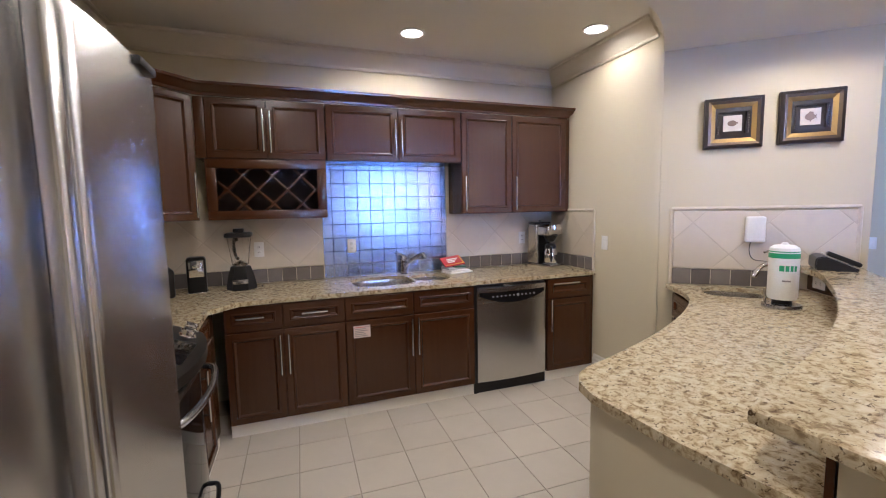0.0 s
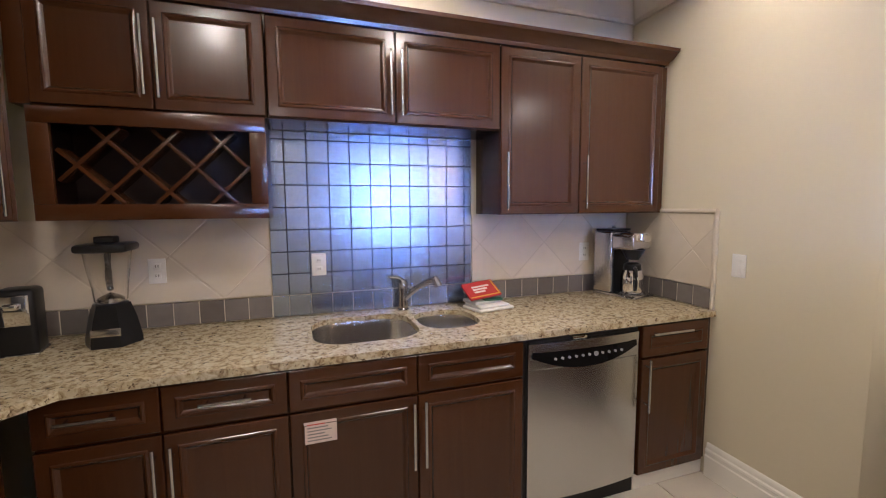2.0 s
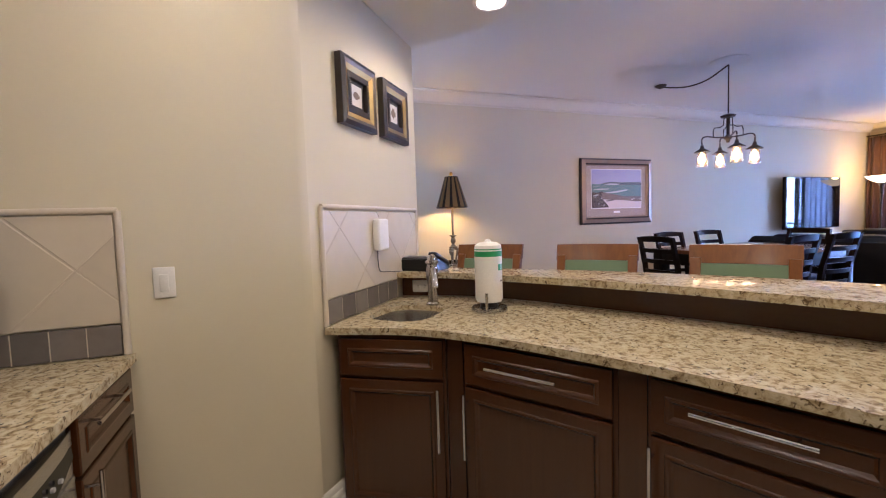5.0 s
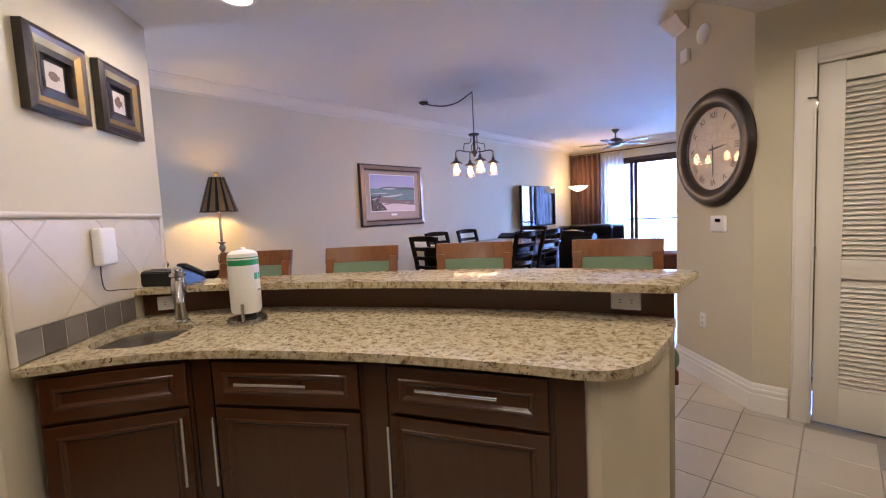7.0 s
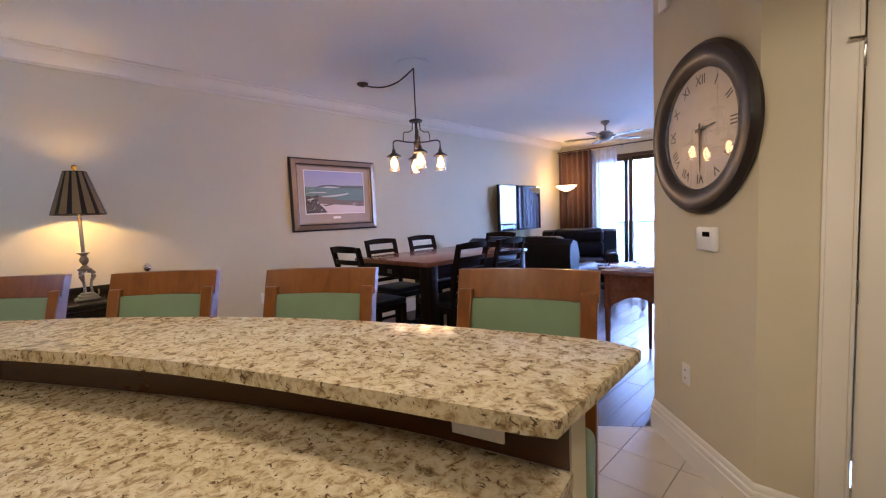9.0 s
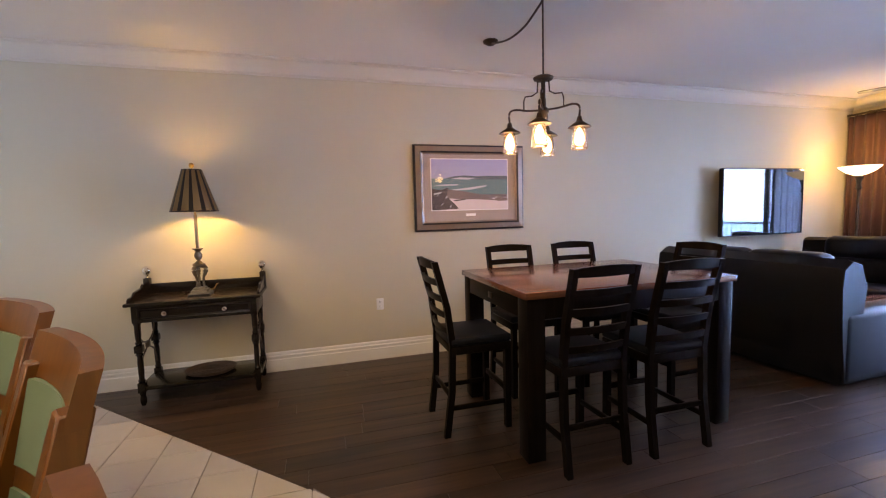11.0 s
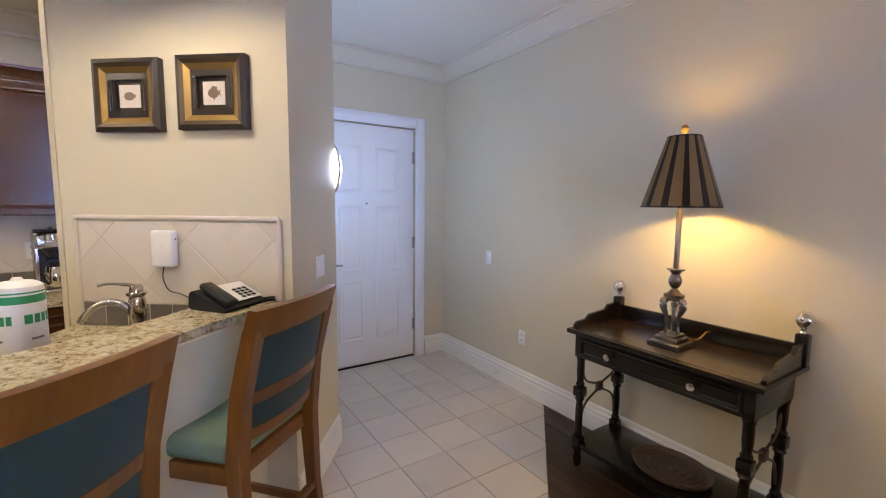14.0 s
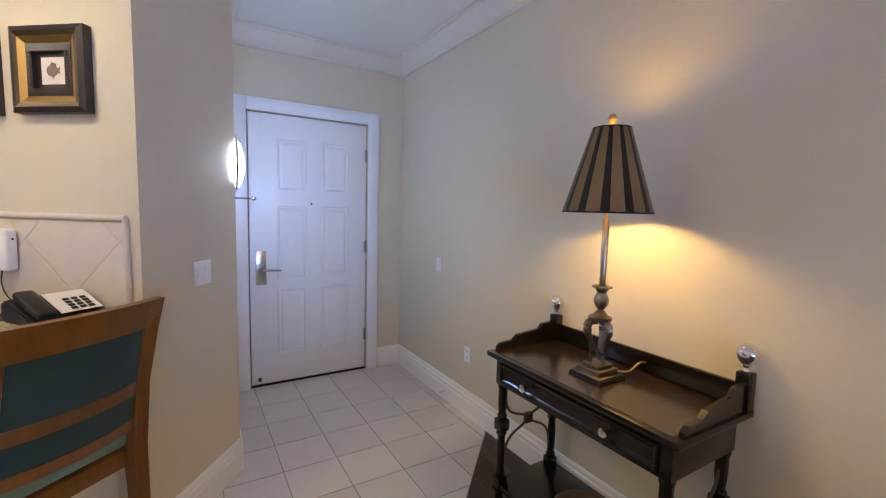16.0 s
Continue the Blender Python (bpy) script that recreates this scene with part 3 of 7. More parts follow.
def front(w, h, t=0.02, rail=0.055, panel=True):
    """A framed cabinet front, x 0..w, z 0..h, its face at y = -t."""
    bm = bmesh.new()
    loops = [(0, 0.0), (0, -t + 0.004), (0.0015, -t + 0.0012), (0.004, -t), (rail - 0.014, -t), (rail - 0.011, -t - 0.003), (rail - 0.006, -t - 0.004), (rail - 0.001, -t - 0.002), (rail + 0.003, -t + 0.003), (rail + 0.009, -t + 0.008)]
    if not panel:
        loops = [(0, 0.0), (0, -t + 0.003), (0.003, -t)]
    rings = []
    for i, y in loops:
        rings.append([bm.verts.new(c) for c in ((i, y, i), (w - i, y, i), (w - i, y, h - i), (i, y, h - i))])
    for a, b in zip(rings, rings[1:]):
        for k in range(4):
            bm.faces.new((a[k], a[(k + 1) % 4], b[(k + 1) % 4], b[k]))
    bm.faces.new(rings[-1])
    bm.faces.new(rings[0][::-1])
    return bm


def bar_handle(length, upright=True):
    """A straight bar pull on two posts, centred at the origin, out to -y."""
    h = length / 2
    ends = ((0, -0.035, -h), (0, -0.035, h)) if upright else ((-h, -0.035, 0), (h, -0.035, 0))
    bm = cyl(ends[0], ends[1], 0.006, n=10)
    for e in ends:
        c = Vector(e) * 0.72
        c.y = 0
        cyl((c.x, 0, c.z), (c.x, -0.035, c.z), 0.005, n=8, bm=bm)
    return bm


def add_front(unit, name, x0, x1, z0, z1, y=0.0, handle=None, mat=None, rail=0.055):
    """handle: (x, z, length, upright) in the unit's axes."""
    g = 0.0025
    d = part(name, front(x1 - x0 - 2 * g, z1 - z0 - 2 * g, rail=rail), mat or (CAB if z1 - z0 > 0.25 else CABH), unit, smooth=False)
    d.location = (x0 + g, y, z0 + g)
    if handle:
        hx, hz, ln, up = handle
        hd = part("handle", bar_handle(ln, up), NICKEL, d, "satin nickel bar handle")
        hd.location = (hx - x0 - g, -0.02, hz - z0 - g)
    return d


def base_unit(label, m, w, doors, depth=0.60, toe=0.09, group="base cabinets"):
    u = thing("base_cabinet", label, "cabinet", m, group)
    part("body", box(0.001, w - 0.001, 0.002, depth, toe, 0.884), CAB, u)
    part("toe_kick", box(0.001, w - 0.001, 0.012, 0.03, 0.0, toe - 0.001), TRIM, u, "pale toe kick board")
    for d in doors:
        add_front(u, *d)
    return u


BY = 3.24
base_unit("dark cherry base cabinet with two drawers and doors", SKEW @ pose(-0.36, BY, 0), 0.76, [
    ("drawer", 0.0, 0.355, 0.715, 0.878, 0, (0.16, 0.805, 0.165, False)), ("drawer", 0.355, 0.76, 0.715, 0.878, 0, (0.557, 0.805, 0.165, False)),
    ("door", 0.0, 0.355, 0.092, 0.708, 0, (0.331, 0.54, 0.27, True)), ("door", 0.355, 0.76, 0.092, 0.708, 0, (0.383, 0.54, 0.27, True))], depth=0.655)
sink_base = base_unit("dark cherry sink base cabinet with false drawer fronts", SKEW @ pose(0.40, BY, 0), 0.985, [
    ("drawer", 0.0, 0.495, 0.715, 0.878), ("drawer", 0.495, 0.985, 0.715, 0.878),
    ("door", 0.0, 0.495, 0.092, 0.708, 0, (0.472, 0.55, 0.28, True)), ("door", 0.495, 0.985, 0.092, 0.708, 0, (0.520, 0.55, 0.28, True))], depth=0.14)
base_unit("narrow dark cherry base cabinet with one drawer", SKEW @ pose(2.05, BY, 0), 0.477, [
    ("drawer", 0.0, 0.44, 0.715, 0.878, 0, (0.165, 0.84, 0.255, False)), ("door", 0.0, 0.44, 0.092, 0.708, 0, (0.022, 0.58, 0.27, True))], depth=0.655)
base_unit("dark cherry corner base cabinet beside the range", pose(-0.40, 2.605, 0, 0, 0, 90), 0.56, [
    ("drawer", 0.0, 0.34, 0.715, 0.878, 0, (0.13, 0.80, 0.16, False)), ("door", 0.0, 0.34, 0.092, 0.708, 0, (0.03, 0.545, 0.27, True))], depth=0.70)

# stuck notice on the sink cabinet door
PINKP = plain("pale_pink_paper", (0.72, 0.58, 0.53), 0.7)
note = thing("notice_label", "small white printed notice on a cabinet door", "label", SKEW @ pose(0.45, BY - 0.0225, 0.583))
part("paper", box(0.0, 0.12, -0.0012, 0, 0, 0.086), PINKP, note)
INKR = plain("red_ink", (0.55, 0.06, 0.04), 0.6)
INK = plain("grey_ink", (0.25, 0.22, 0.22), 0.6)
for k in range(6):
    part("print_line", box(0.012, 0.10 - 0.012 * (k % 3), -0.0018, -0.0012, 0.010 + k * 0.0125, 0.0145 + k * 0.0125), INKR if k == 5 else INK, note)

# dishwasher
dw = thing("dishwasher", "brushed stainless dishwasher with a curved black control strip", "dishwasher", SKEW @ pose(1.40, BY, 0))
part("tub", box(0.01, 0.635, 0.0, 0.62, 0.10, 0.87), BLACK, dw)


def bowed(x0, x1, z0, z1, y, bow, n=14, thick=0.03):
    bm = bmesh.new()
    cols = []
    for k in range(n + 1):
        s = k / n
        yy = y - bow * (1 - (2 * s - 1) ** 2)
        x = x0 + (x1 - x0) * s
        cols.append([bm.verts.new((x, yy, z0)), bm.verts.new((x, yy, z1)), bm.verts.new((x, y + thick, z1)), bm.verts.new((x, y + thick, z0))])
    for a, b in zip(cols, cols[1:]):
        for k in range(4):
            bm.faces.new((a[k], b[k], b[(k + 1) % 4], a[(k + 1) % 4]))
    bm.faces.new(cols[0])
    bm.faces.new(cols[-1][::-1])
    return bm


part("door", bowed(0.012, 0.633, 0.095, 0.735, -0.012, 0.018), STEEL, dw)
part("top_rim", bowed(0.012, 0.633, 0.815, 0.855, -0.012, 0.022), STEEL, dw)
cp = bmesh.new()
cols = []
for k in range(17):
    s = k / 16
    x, dip = 0.03 + 0.585 * s, 0.065 * (1 - (2 * s - 1) ** 2)
    cols.append([cp.verts.new((x, -0.02 - 0.012 * (1 - (2 * s - 1) ** 2), 0.790 - dip)), cp.verts.new((x, -0.016 - 0.012 * (1 - (2 * s - 1) ** 2), 0.817)), cp.verts.new((x, 0.01, 0.817)), cp.verts.new((x, 0.01, 0.79 - dip))])
for a, b in zip(cols, cols[1:]):
    for k in range(4):
        cp.faces.new((a[k], b[k], b[(k + 1) % 4], a[(k + 1) % 4]))
part("door_top", bowed(0.012, 0.633, 0.735, 0.818, -0.010, 0.012), STEEL, dw)
part("control_panel", cp, BLACKGL, dw, "black curved control panel")
for k in range(11):
    part("button", cyl((0.14 + k * 0.037, -0.03, 0.782), (0.14 + k * 0.037, -0.037, 0.782), 0.006 if k != 6 else 0.011, n=10), plain("button_grey", (0.35, 0.35, 0.36), 0.4) if k == 0 else bpy.data.materials["button_grey"], dw)
part("toe_panel", box(0.0, 0.645, 0.012, 0.03, 0.0, 0.09), BLACK, dw, "black toe panel")
part("side_gap", box(-0.012, 0.012, 0.004, 0.3, 0.0, 0.88), BLACK, dw)
part("latch", box(0.24, 0.32, -0.02, 0.0, 0.858, 0.872, 0.003), CHROME, dw)

# worktop with the sink cut-outs


def rounded(cx, cy, w, h, r, n=6):
    pts = []
    for sx, sy, a0 in ((1, 1, 0), (-1, 1, 90), (-1, -1, 180), (1, -1, 270)):
        for k in range(n + 1):
            a = radians(a0 + 90 * k / n)
            pts.append((cx + sx * (w / 2 - r) + r * math.cos(a), cy + sy * (h / 2 - r) + r * math.sin(a)))
    return pts


def holed(outer, holes, z0, z1):
    bm = bmesh.new()
    tops = []
    for z in (z0, z1):
        loops = []
        for loop in [outer] + holes:
            vs = [bm.verts.new((p[0], p[1], z)) for p in loop]
            es = [bm.edges.new((vs[k], vs[(k + 1) % len(vs)])) for k in range(len(vs))]
            loops.append((vs, es))
        bmesh.ops.triangle_fill(bm, use_beauty=True, use_dissolve=False, edges=[e for l in loops for e in l[1]])
        tops.append(loops)
    for (a, _), (b, _) in zip(*tops):
        for k in range(len(a)):
            bm.faces.new((a[k], a[(k + 1) % len(a)], b[(k + 1) % len(b)], b[k]))
    return bm


def bowl(poly, cx, cy, z1, depth, name, parent, drain=True):
    bm = bmesh.new()
    rings = []
    for k, z in ((1.0, 0), (0.985, -0.02), (0.95, -depth + 0.03), (0.90, -depth + 0.008), (0.80, -depth)):
        rings.append([bm.verts.new((cx + (p[0] - cx) * k, cy + (p[1] - cy) * k, z1 + z)) for p in poly])
    for a, b in zip(rings, rings[1:]):
        for k in range(len(a)):
            bm.faces.new((a[k], b[k], b[(k + 1) % len(a)], a[(k + 1) % len(a)]))
    bm.faces.new(rings[-1])
    ob = part(name, bm, STEELB, parent)
    if drain:
        part("drain", lathe([(0.0, 0.003), (0.018, 0.002), (0.030, 0.006), (0.042, 0.004), (0.044, 0.0)], 20, (cx, cy, z1 - depth)), CHROME, ob)
    return ob


STEELB = metal("sink_steel", (0.66, 0.65, 0.63), 0.24, (160, 3, 3))
BIG = rounded(0.735, 3.555, 0.47, 0.43, 0.13)
SMALL = rounded(1.145, 3.575, 0.30, 0.34, 0.12)
CT0, CT1 = 0.886, 0.916
BIG, SMALL = [skewed(*p) for p in BIG], [skewed(*p) for p in SMALL]
wt = holed([(2.537, 3.262), (2.537, 3.945), (-1.097, 3.857), (-1.097, 2.61), (-0.372, 2.61), (-0.385, 2.80), (-0.395, 3.0), (-0.25, 3.17), skewed(0.0, 3.205)], [BIG[::-1], SMALL[::-1]], CT0, CT1)
tagged(part("worktop", wt, GRAN, None, smooth=False), "beige speckled granite kitchen worktop with a sink cut-out", "worktop")
sink = thing("kitchen_sink", "double-bowl stainless steel sink under the worktop", "sink", pose(0, 0, 0))
bowl(BIG, *skewed(0.735, 3.555), CT0 + 0.004, 0.2, "bowl", sink)
bowl(SMALL, *skewed(1.145, 3.575), CT0 + 0.004, 0.17, "bowl", sink)

fc = thing("kitchen_faucet", "brushed nickel pull-out kitchen faucet with lever", "faucet", SKEW @ pose(0.985, 3.825, CT1))
part("base", lathe([(0.0, 0.0), (0.032, 0.0), (0.032, 0.006), (0.026, 0.012), (0.024, 0.10), (0.028, 0.115), (0.028, 0.15), (0.02, 0.165), (0.0, 0.168)], 20), NICKEL, fc)
part("spout", tube(arc([(0.01, -0.015, 0.07), (0.05, -0.06, 0.12), (0.10, -0.115, 0.165), (0.14, -0.15, 0.185)], 5), 0.016, 12), NICKEL, fc)
part("spray_head", cyl((0.135, -0.145, 0.19), (0.15, -0.165, 0.145), 0.019, 0.023, 16), NICKEL, fc)
part("lever", tube([(0, 0, 0.16), (-0.02, 0.01, 0.175), (-0.075, 0.02, 0.18)], [0.012, 0.009, 0.006], 10), NICKEL, fc)

# upper cabinets
UY = 3.60


def upper_unit(label, m, w, z0, z1, doors, depth=0.295):
    u = thing("wall_cabinet", label, "cabinet", m, "wall cabinets")
    part("body", box(0.001, w - 0.001, 0.002, depth, z0, z1), CAB, u)
    for d in doors:
        add_front(u, *d)
    return u


over_rack = upper_unit("short dark cherry wall cabinet above the wine rack", SKEW @ pose(-0.44, UY, 0), 0.793, 1.853, 2.27, [
    ("door", 0.0, 0.39, 1.855, 2.268, 0, (0.366, 2.05, 0.29, True)), ("door", 0.39, 0.793, 1.855, 2.268, 0, (0.414, 2.04, 0.29, True))])
part("filler", box(-0.066, -0.001, 0.0, 0.28, 1.856, 2.27, 0.002), CAB, over_rack)
upper_unit("short dark cherry wall cabinet above the sink", SKEW @ pose(0.357, UY, 0), 1.085, 1.853, 2.27, [
    ("door", 0.0, 0.55, 1.855, 2.268, 0, (0.524, 2.03, 0.285, True)), ("door", 0.55, 1.085, 1.855, 2.268, 0, (0.574, 2.03, 0.285, True))])
upper_unit("tall two-door dark cherry wall cabinet", SKEW @ pose(1.445, UY, 0), 1.086, 1.43, 2.27, [
    ("door", 0.0, 0.478, 1.432, 2.268, 0, (0.026, 1.60, 0.285, True)), ("door", 0.478, 1.035, 1.432, 2.268, 0, (0.504, 1.60, 0.285, True))])
dg = math.hypot(0.352, 0.352)
upper_unit("diagonal dark cherry corner wall cabinet", pose(-0.858, 3.213, 0, 0, 0, 45), dg, 1.43, 2.27, [
    ("door", 0.015, dg - 0.015, 1.432, 2.268, 0, (dg - 0.05, 1.60, 0.30, True))], depth=0.15)
upper_unit("dark cherry wall cabinet beside the microwave", pose(-0.848, 2.68, 0, 0, 0, 90), 0.53, 1.43, 2.27, [
    ("door", 0.0, 0.53, 1.432, 2.268, 0, (0.03, 1.60, 0.30, True))], depth=0.25)
upper_unit("short dark cherry wall cabinet above the microwave", pose(-0.848, 1.9, 0, 0, 0, 90), 0.778, 1.88, 2.27, [
    ("door", 0.0, 0.389, 1.882, 2.268), ("door", 0.389, 0.778, 1.882, 2.268)], depth=0.25)
UCROWN = [(0.0, 2.272), (0.022, 2.272), (0.026, 2.29), (0.04, 2.30), (0.055, 2.325), (0.075, 2.335), (0.078, 2.352), (0.0, 2.352)]
crown = tagged(part("cabinet_crown", sweep(UCROWN, [(-0.848, 1.9), (-0.848, 3.2), (-0.50, 3.565), (-0.44, 3.577), skewed(2.49, 3.6), skewed(2.49, 3.72)], None, False), CABH), "dark cherry crown moulding on top of the wall cabinets", "moulding")

# wine rack
rack = thing("wine_rack", "dark cherry lattice wine rack under a wall cabinet", "wine rack", SKEW @ pose(-0.455, UY, 1.43))
rf = bmesh.new()
RW, RH = 0.80, 0.42
for a, b, c, d in ((0, RW, 0, 0.062), (0, RW, RH - 0.062, RH), (0, 0.065, 0.062, RH - 0.062), (RW - 0.065, RW, 0.062, RH - 0.062)):
    box(a, b, -0.02, 0.0, c, d, 0.003, rf)
part("frame", rf, CABH, rack)
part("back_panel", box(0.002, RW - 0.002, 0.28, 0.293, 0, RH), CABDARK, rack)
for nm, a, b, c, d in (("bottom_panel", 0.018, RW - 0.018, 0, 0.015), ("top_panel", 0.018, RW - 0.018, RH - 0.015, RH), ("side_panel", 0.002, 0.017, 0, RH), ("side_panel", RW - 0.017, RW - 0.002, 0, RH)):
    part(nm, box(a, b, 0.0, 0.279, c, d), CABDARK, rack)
zc = RH / 2
for k in range(-1, 6):
    for s in (1, -1):
        # lattice slats clipped to the opening
        xc = 0.125 + k * 0.2
        ends = []
        for t in (-0.148, 0.148):
            ends.append((xc + s * t * 1.0, zc + t))
        (xa, za), (xb, zb) = ends
        lo, hi = 0.065, RW - 0.065
        pts = []
        for x, z in ((xa, za), (xb, zb)):
            if x < lo:
                z = za + (zb - za) * (lo - xa) / (xb - xa)
                x = lo
            if x > hi:
                z = za + (zb - za) * (hi - xa) / (xb - xa)
                x = hi
            pts.append((x, z))
        (x1, z1), (x2, z2) = pts
        if math.hypot(x2 - x1, z2 - z1) < 0.03:
            continue
        L_ = math.hypot(x2 - x1, z2 - z1)
        bm = box(-L_ / 2, L_ / 2, -0.10, 0.0, -0.0075, 0.0075, 0.001)
        moved(bm, Matrix.Translation(((x1 + x2) / 2, 0.12 if s > 0 else 0.122, (z1 + z2) / 2)) @ Matrix.Rotation(-math.atan2(z2 - z1, x2 - x1), 4, "Y"))
        part("lattice_slat", bm, CABH, rack)

# range and microwave
rg = thing("range", "black and stainless slide-in electric range with bowed handle", "range", pose(-0.365, 1.83, 0, 0, 0, 90))
part("body", box(0.003, 0.757, 0.0, 0.725, 0.06, 0.90), BLACK, rg)
part("cooktop", box(-0.002, 0.762, 0.06, 0.725, 0.90, 0.925, 0.004), BLACKGL, rg, "black glass cooktop")
cpn = bmesh.new()
cols = []
for k in range(17):
    s = k / 16
    b_ = 0.075 * (1 - (2 * s - 1) ** 2)
    x = -0.002 + 0.764 * s
    cols.append([cpn.verts.new((x, 0.10, 0.945)), cpn.verts.new((x, -0.02 - b_, 0.895)), cpn.verts.new((x, -0.02 - b_, 0.855)), cpn.verts.new((x, 0.06, 0.855))])
for a, b in zip(cols, cols[1:]):
    for k in range(4):
        cpn.faces.new((a[k], b[k], b[(k + 1) % 4], a[(k + 1) % 4]))
cpn.faces.new(cols[0])
cpn.faces.new(cols[-1][::-1])
part("control_panel", cpn, metal("dark_steel", (0.15, 0.145, 0.145), 0.34, (3, 160, 160)), rg, "dark steel bowed control panel")
for kx in (0.085, 0.175, 0.595, 0.685):
    s = kx / 0.76
    kb = lathe([(0.036, 0.0), (0.036, 0.006), (0.026, 0.010), (0.024, 0.03), (0.019, 0.034), (0.0, 0.034)], 20)
    box(-0.006, 0.006, -0.026, 0.026, 0.02, 0.042, 0.003, kb)
    moved(kb, Matrix.Translation((kx, 0.03 - 0.035 * (1 - (2 * s - 1) ** 2), 0.928)) @ Matrix.Rotation(radians(24), 4, "X"))
    part("knob", kb, CHROME, rg, "chrome knob")
dp = box(0.25, 0.52, -0.055, 0.05, 0.0, 0.004, 0.001)
moved(dp, Matrix.Translation((0, 0.005, 0.922)) @ Matrix.Rotation(radians(20), 4, "X"))
part("display", dp, BLACKGL, rg, "black touch display")
part("oven_door", bowed(0.01, 0.75, 0.22, 0.835, -0.005, 0.035), BLACKGL, rg)
part("oven_trim", bowed(0.01, 0.75, 0.775, 0.80, -0.008, 0.04), STEEL, rg)
part("oven_handle", tube(arc([(0.05, -0.02, 0.745), (0.12, -0.085, 0.745), (0.38, -0.115, 0.745), (0.64, -0.085, 0.745), (0.71, -0.02, 0.745)], 6), 0.015, 12), STEEL, rg, "bowed stainless handle")
part("drawer_front", bowed(0.01, 0.75, 0.07, 0.205, -0.005, 0.03), STEEL, rg)
part("drawer_handle", tube(arc([(0.10, -0.02, 0.165), (0.14, -0.07, 0.165), (0.38, -0.09, 0.165), (0.62, -0.07, 0.165), (0.66, -0.02, 0.165)], 5), 0.011, 10), BLACK, rg)
part("toe_panel", box(0.01, 0.75, 0.04, 0.06, 0, 0.06), BLACK, rg)

mw = thing("microwave", "black over-the-range microwave with curved handle", "microwave", pose(-0.72, 1.9, 1.47, 0, 0, 90))
part("case", box(0.0, 0.758, 0.0, 0.375, 0.0, 0.405, 0.006), BLACK, mw)
part("door", bowed(0.005, 0.56, 0.02, 0.395, -0.005, 0.02), BLACKGL, mw)
part("keypad", box(0.565, 0.753, -0.012, 0.0, 0.02, 0.395, 0.003), BLACKGL, mw)
part("handle", tube(arc([(0.545, -0.01, 0.05), (0.545, -0.06, 0.09), (0.545, -0.075, 0.20), (0.545, -0.06, 0.31), (0.545, -0.01, 0.35)], 5), 0.012, 10), metal("dark_chrome", (0.3, 0.3, 0.31), 0.15), mw)

# fridge
fg = thing("refrigerator", "stainless steel side-by-side refrigerator", "refrigerator", pose(-0.14, 0.47, 0, 0, 0, 90))
part("cabinet", box(0.0, 0.98, 0.055, 0.80, 0.02, 1.80, 0.006), plain("fridge_side_grey", (0.10, 0.10, 0.10), 0.5), fg)
for x0, x1, hx in ((0.003, 0.475, 0.440), (0.483, 0.977, 0.488)):
    dr = part("door", bowed(x0, x1, 0.06, 1.795, 0.03, 0.02), STEELV, fg)
    part("handle", box(hx, hx + 0.03, -0.008, 0.02, 0.10, 1.76, 0.008, None, 3), STEELV, dr, "flat full-height steel handle")
part("door_seam", box(0.476, 0.482, 0.03, 0.06, 0.06, 1.795), BLACK, fg)
part("hinge_cap", box(0.80, 0.90, 0.0, 0.10, 1.78, 1.80, 0.006), BLACK, fg)
part("kick_grille", box(0.01, 0.90, 0.05, 0.07, 0.0, 0.058), BLACK, fg)

# bar worktop, ledge and cabinets
bar_poly = outline(BAR_IN, BAR_END, inset(BAR_WALL, 0.020)[:-1], [(3.215, 2.095)])
BSINK = rounded(2.735, 2.175, 0.36, 0.32, 0.12)
rot = Matrix.Rotation(radians(-45), 2)
BSINK = [tuple(Vector((2.735, 2.175)) + rot @ (Vector(p) - Vector((2.735, 2.175)))) for p in BSINK]
tagged(part("bar_worktop", holed(bar_poly, [BSINK[::-1]], CT0, CT1), GRAN, None, smooth=False), "beige speckled granite curved bar worktop", "worktop")
tagged(part("bar_ledge", prism(outline(LEDGE_OUT, LEDGE_IN[::-1]), 1.037, 1.07, None, 0.008), GRAN, None), "raised beige granite bar ledge", "bar ledge")
bs = thing("bar_sink", "small stainless steel bar sink", "sink")
bowl(BSINK, 2.735, 2.175, CT0 + 0.004, 0.16, "bowl", bs)


def bar_unit(label, p, q, fronts):
    w = math.hypot(q[0] - p[0], q[1] - p[1])
    u = thing("bar_cabinet", label, "cabinet", facing(p, q), "bar cabinets")
    part("body", box(0.001, w - 0.001, 0.021, 0.14, 0.09, 0.884), CAB, u)
    part("toe_kick", box(0.001, w - 0.001, 0.045, 0.06, 0.0, 0.089), CABDARK, u)
    for name, a, b, z0, z1, h in fronts:
        add_front(u, name, a * w, b * w, z0, z1, 0.021, (h[0] * w, h[1], h[2], h[3]) if h else None)
    return u
# units seen from the kitchen run from the end of the bar to the angled wall
C = [(1.088, 1.448), (1.172, 1.476), (1.698, 1.701), (1.775, 1.742), (2.292, 2.073), (2.348, 2.122), (2.61, 2.54)]


def bar_cab(label, p, q, fronts):
    p, q = Vector(p), Vector(q)
    # fronts face the kitchen, so the unit's x runs from q to p
    return bar_unit(label, tuple(q), tuple(p), fronts)


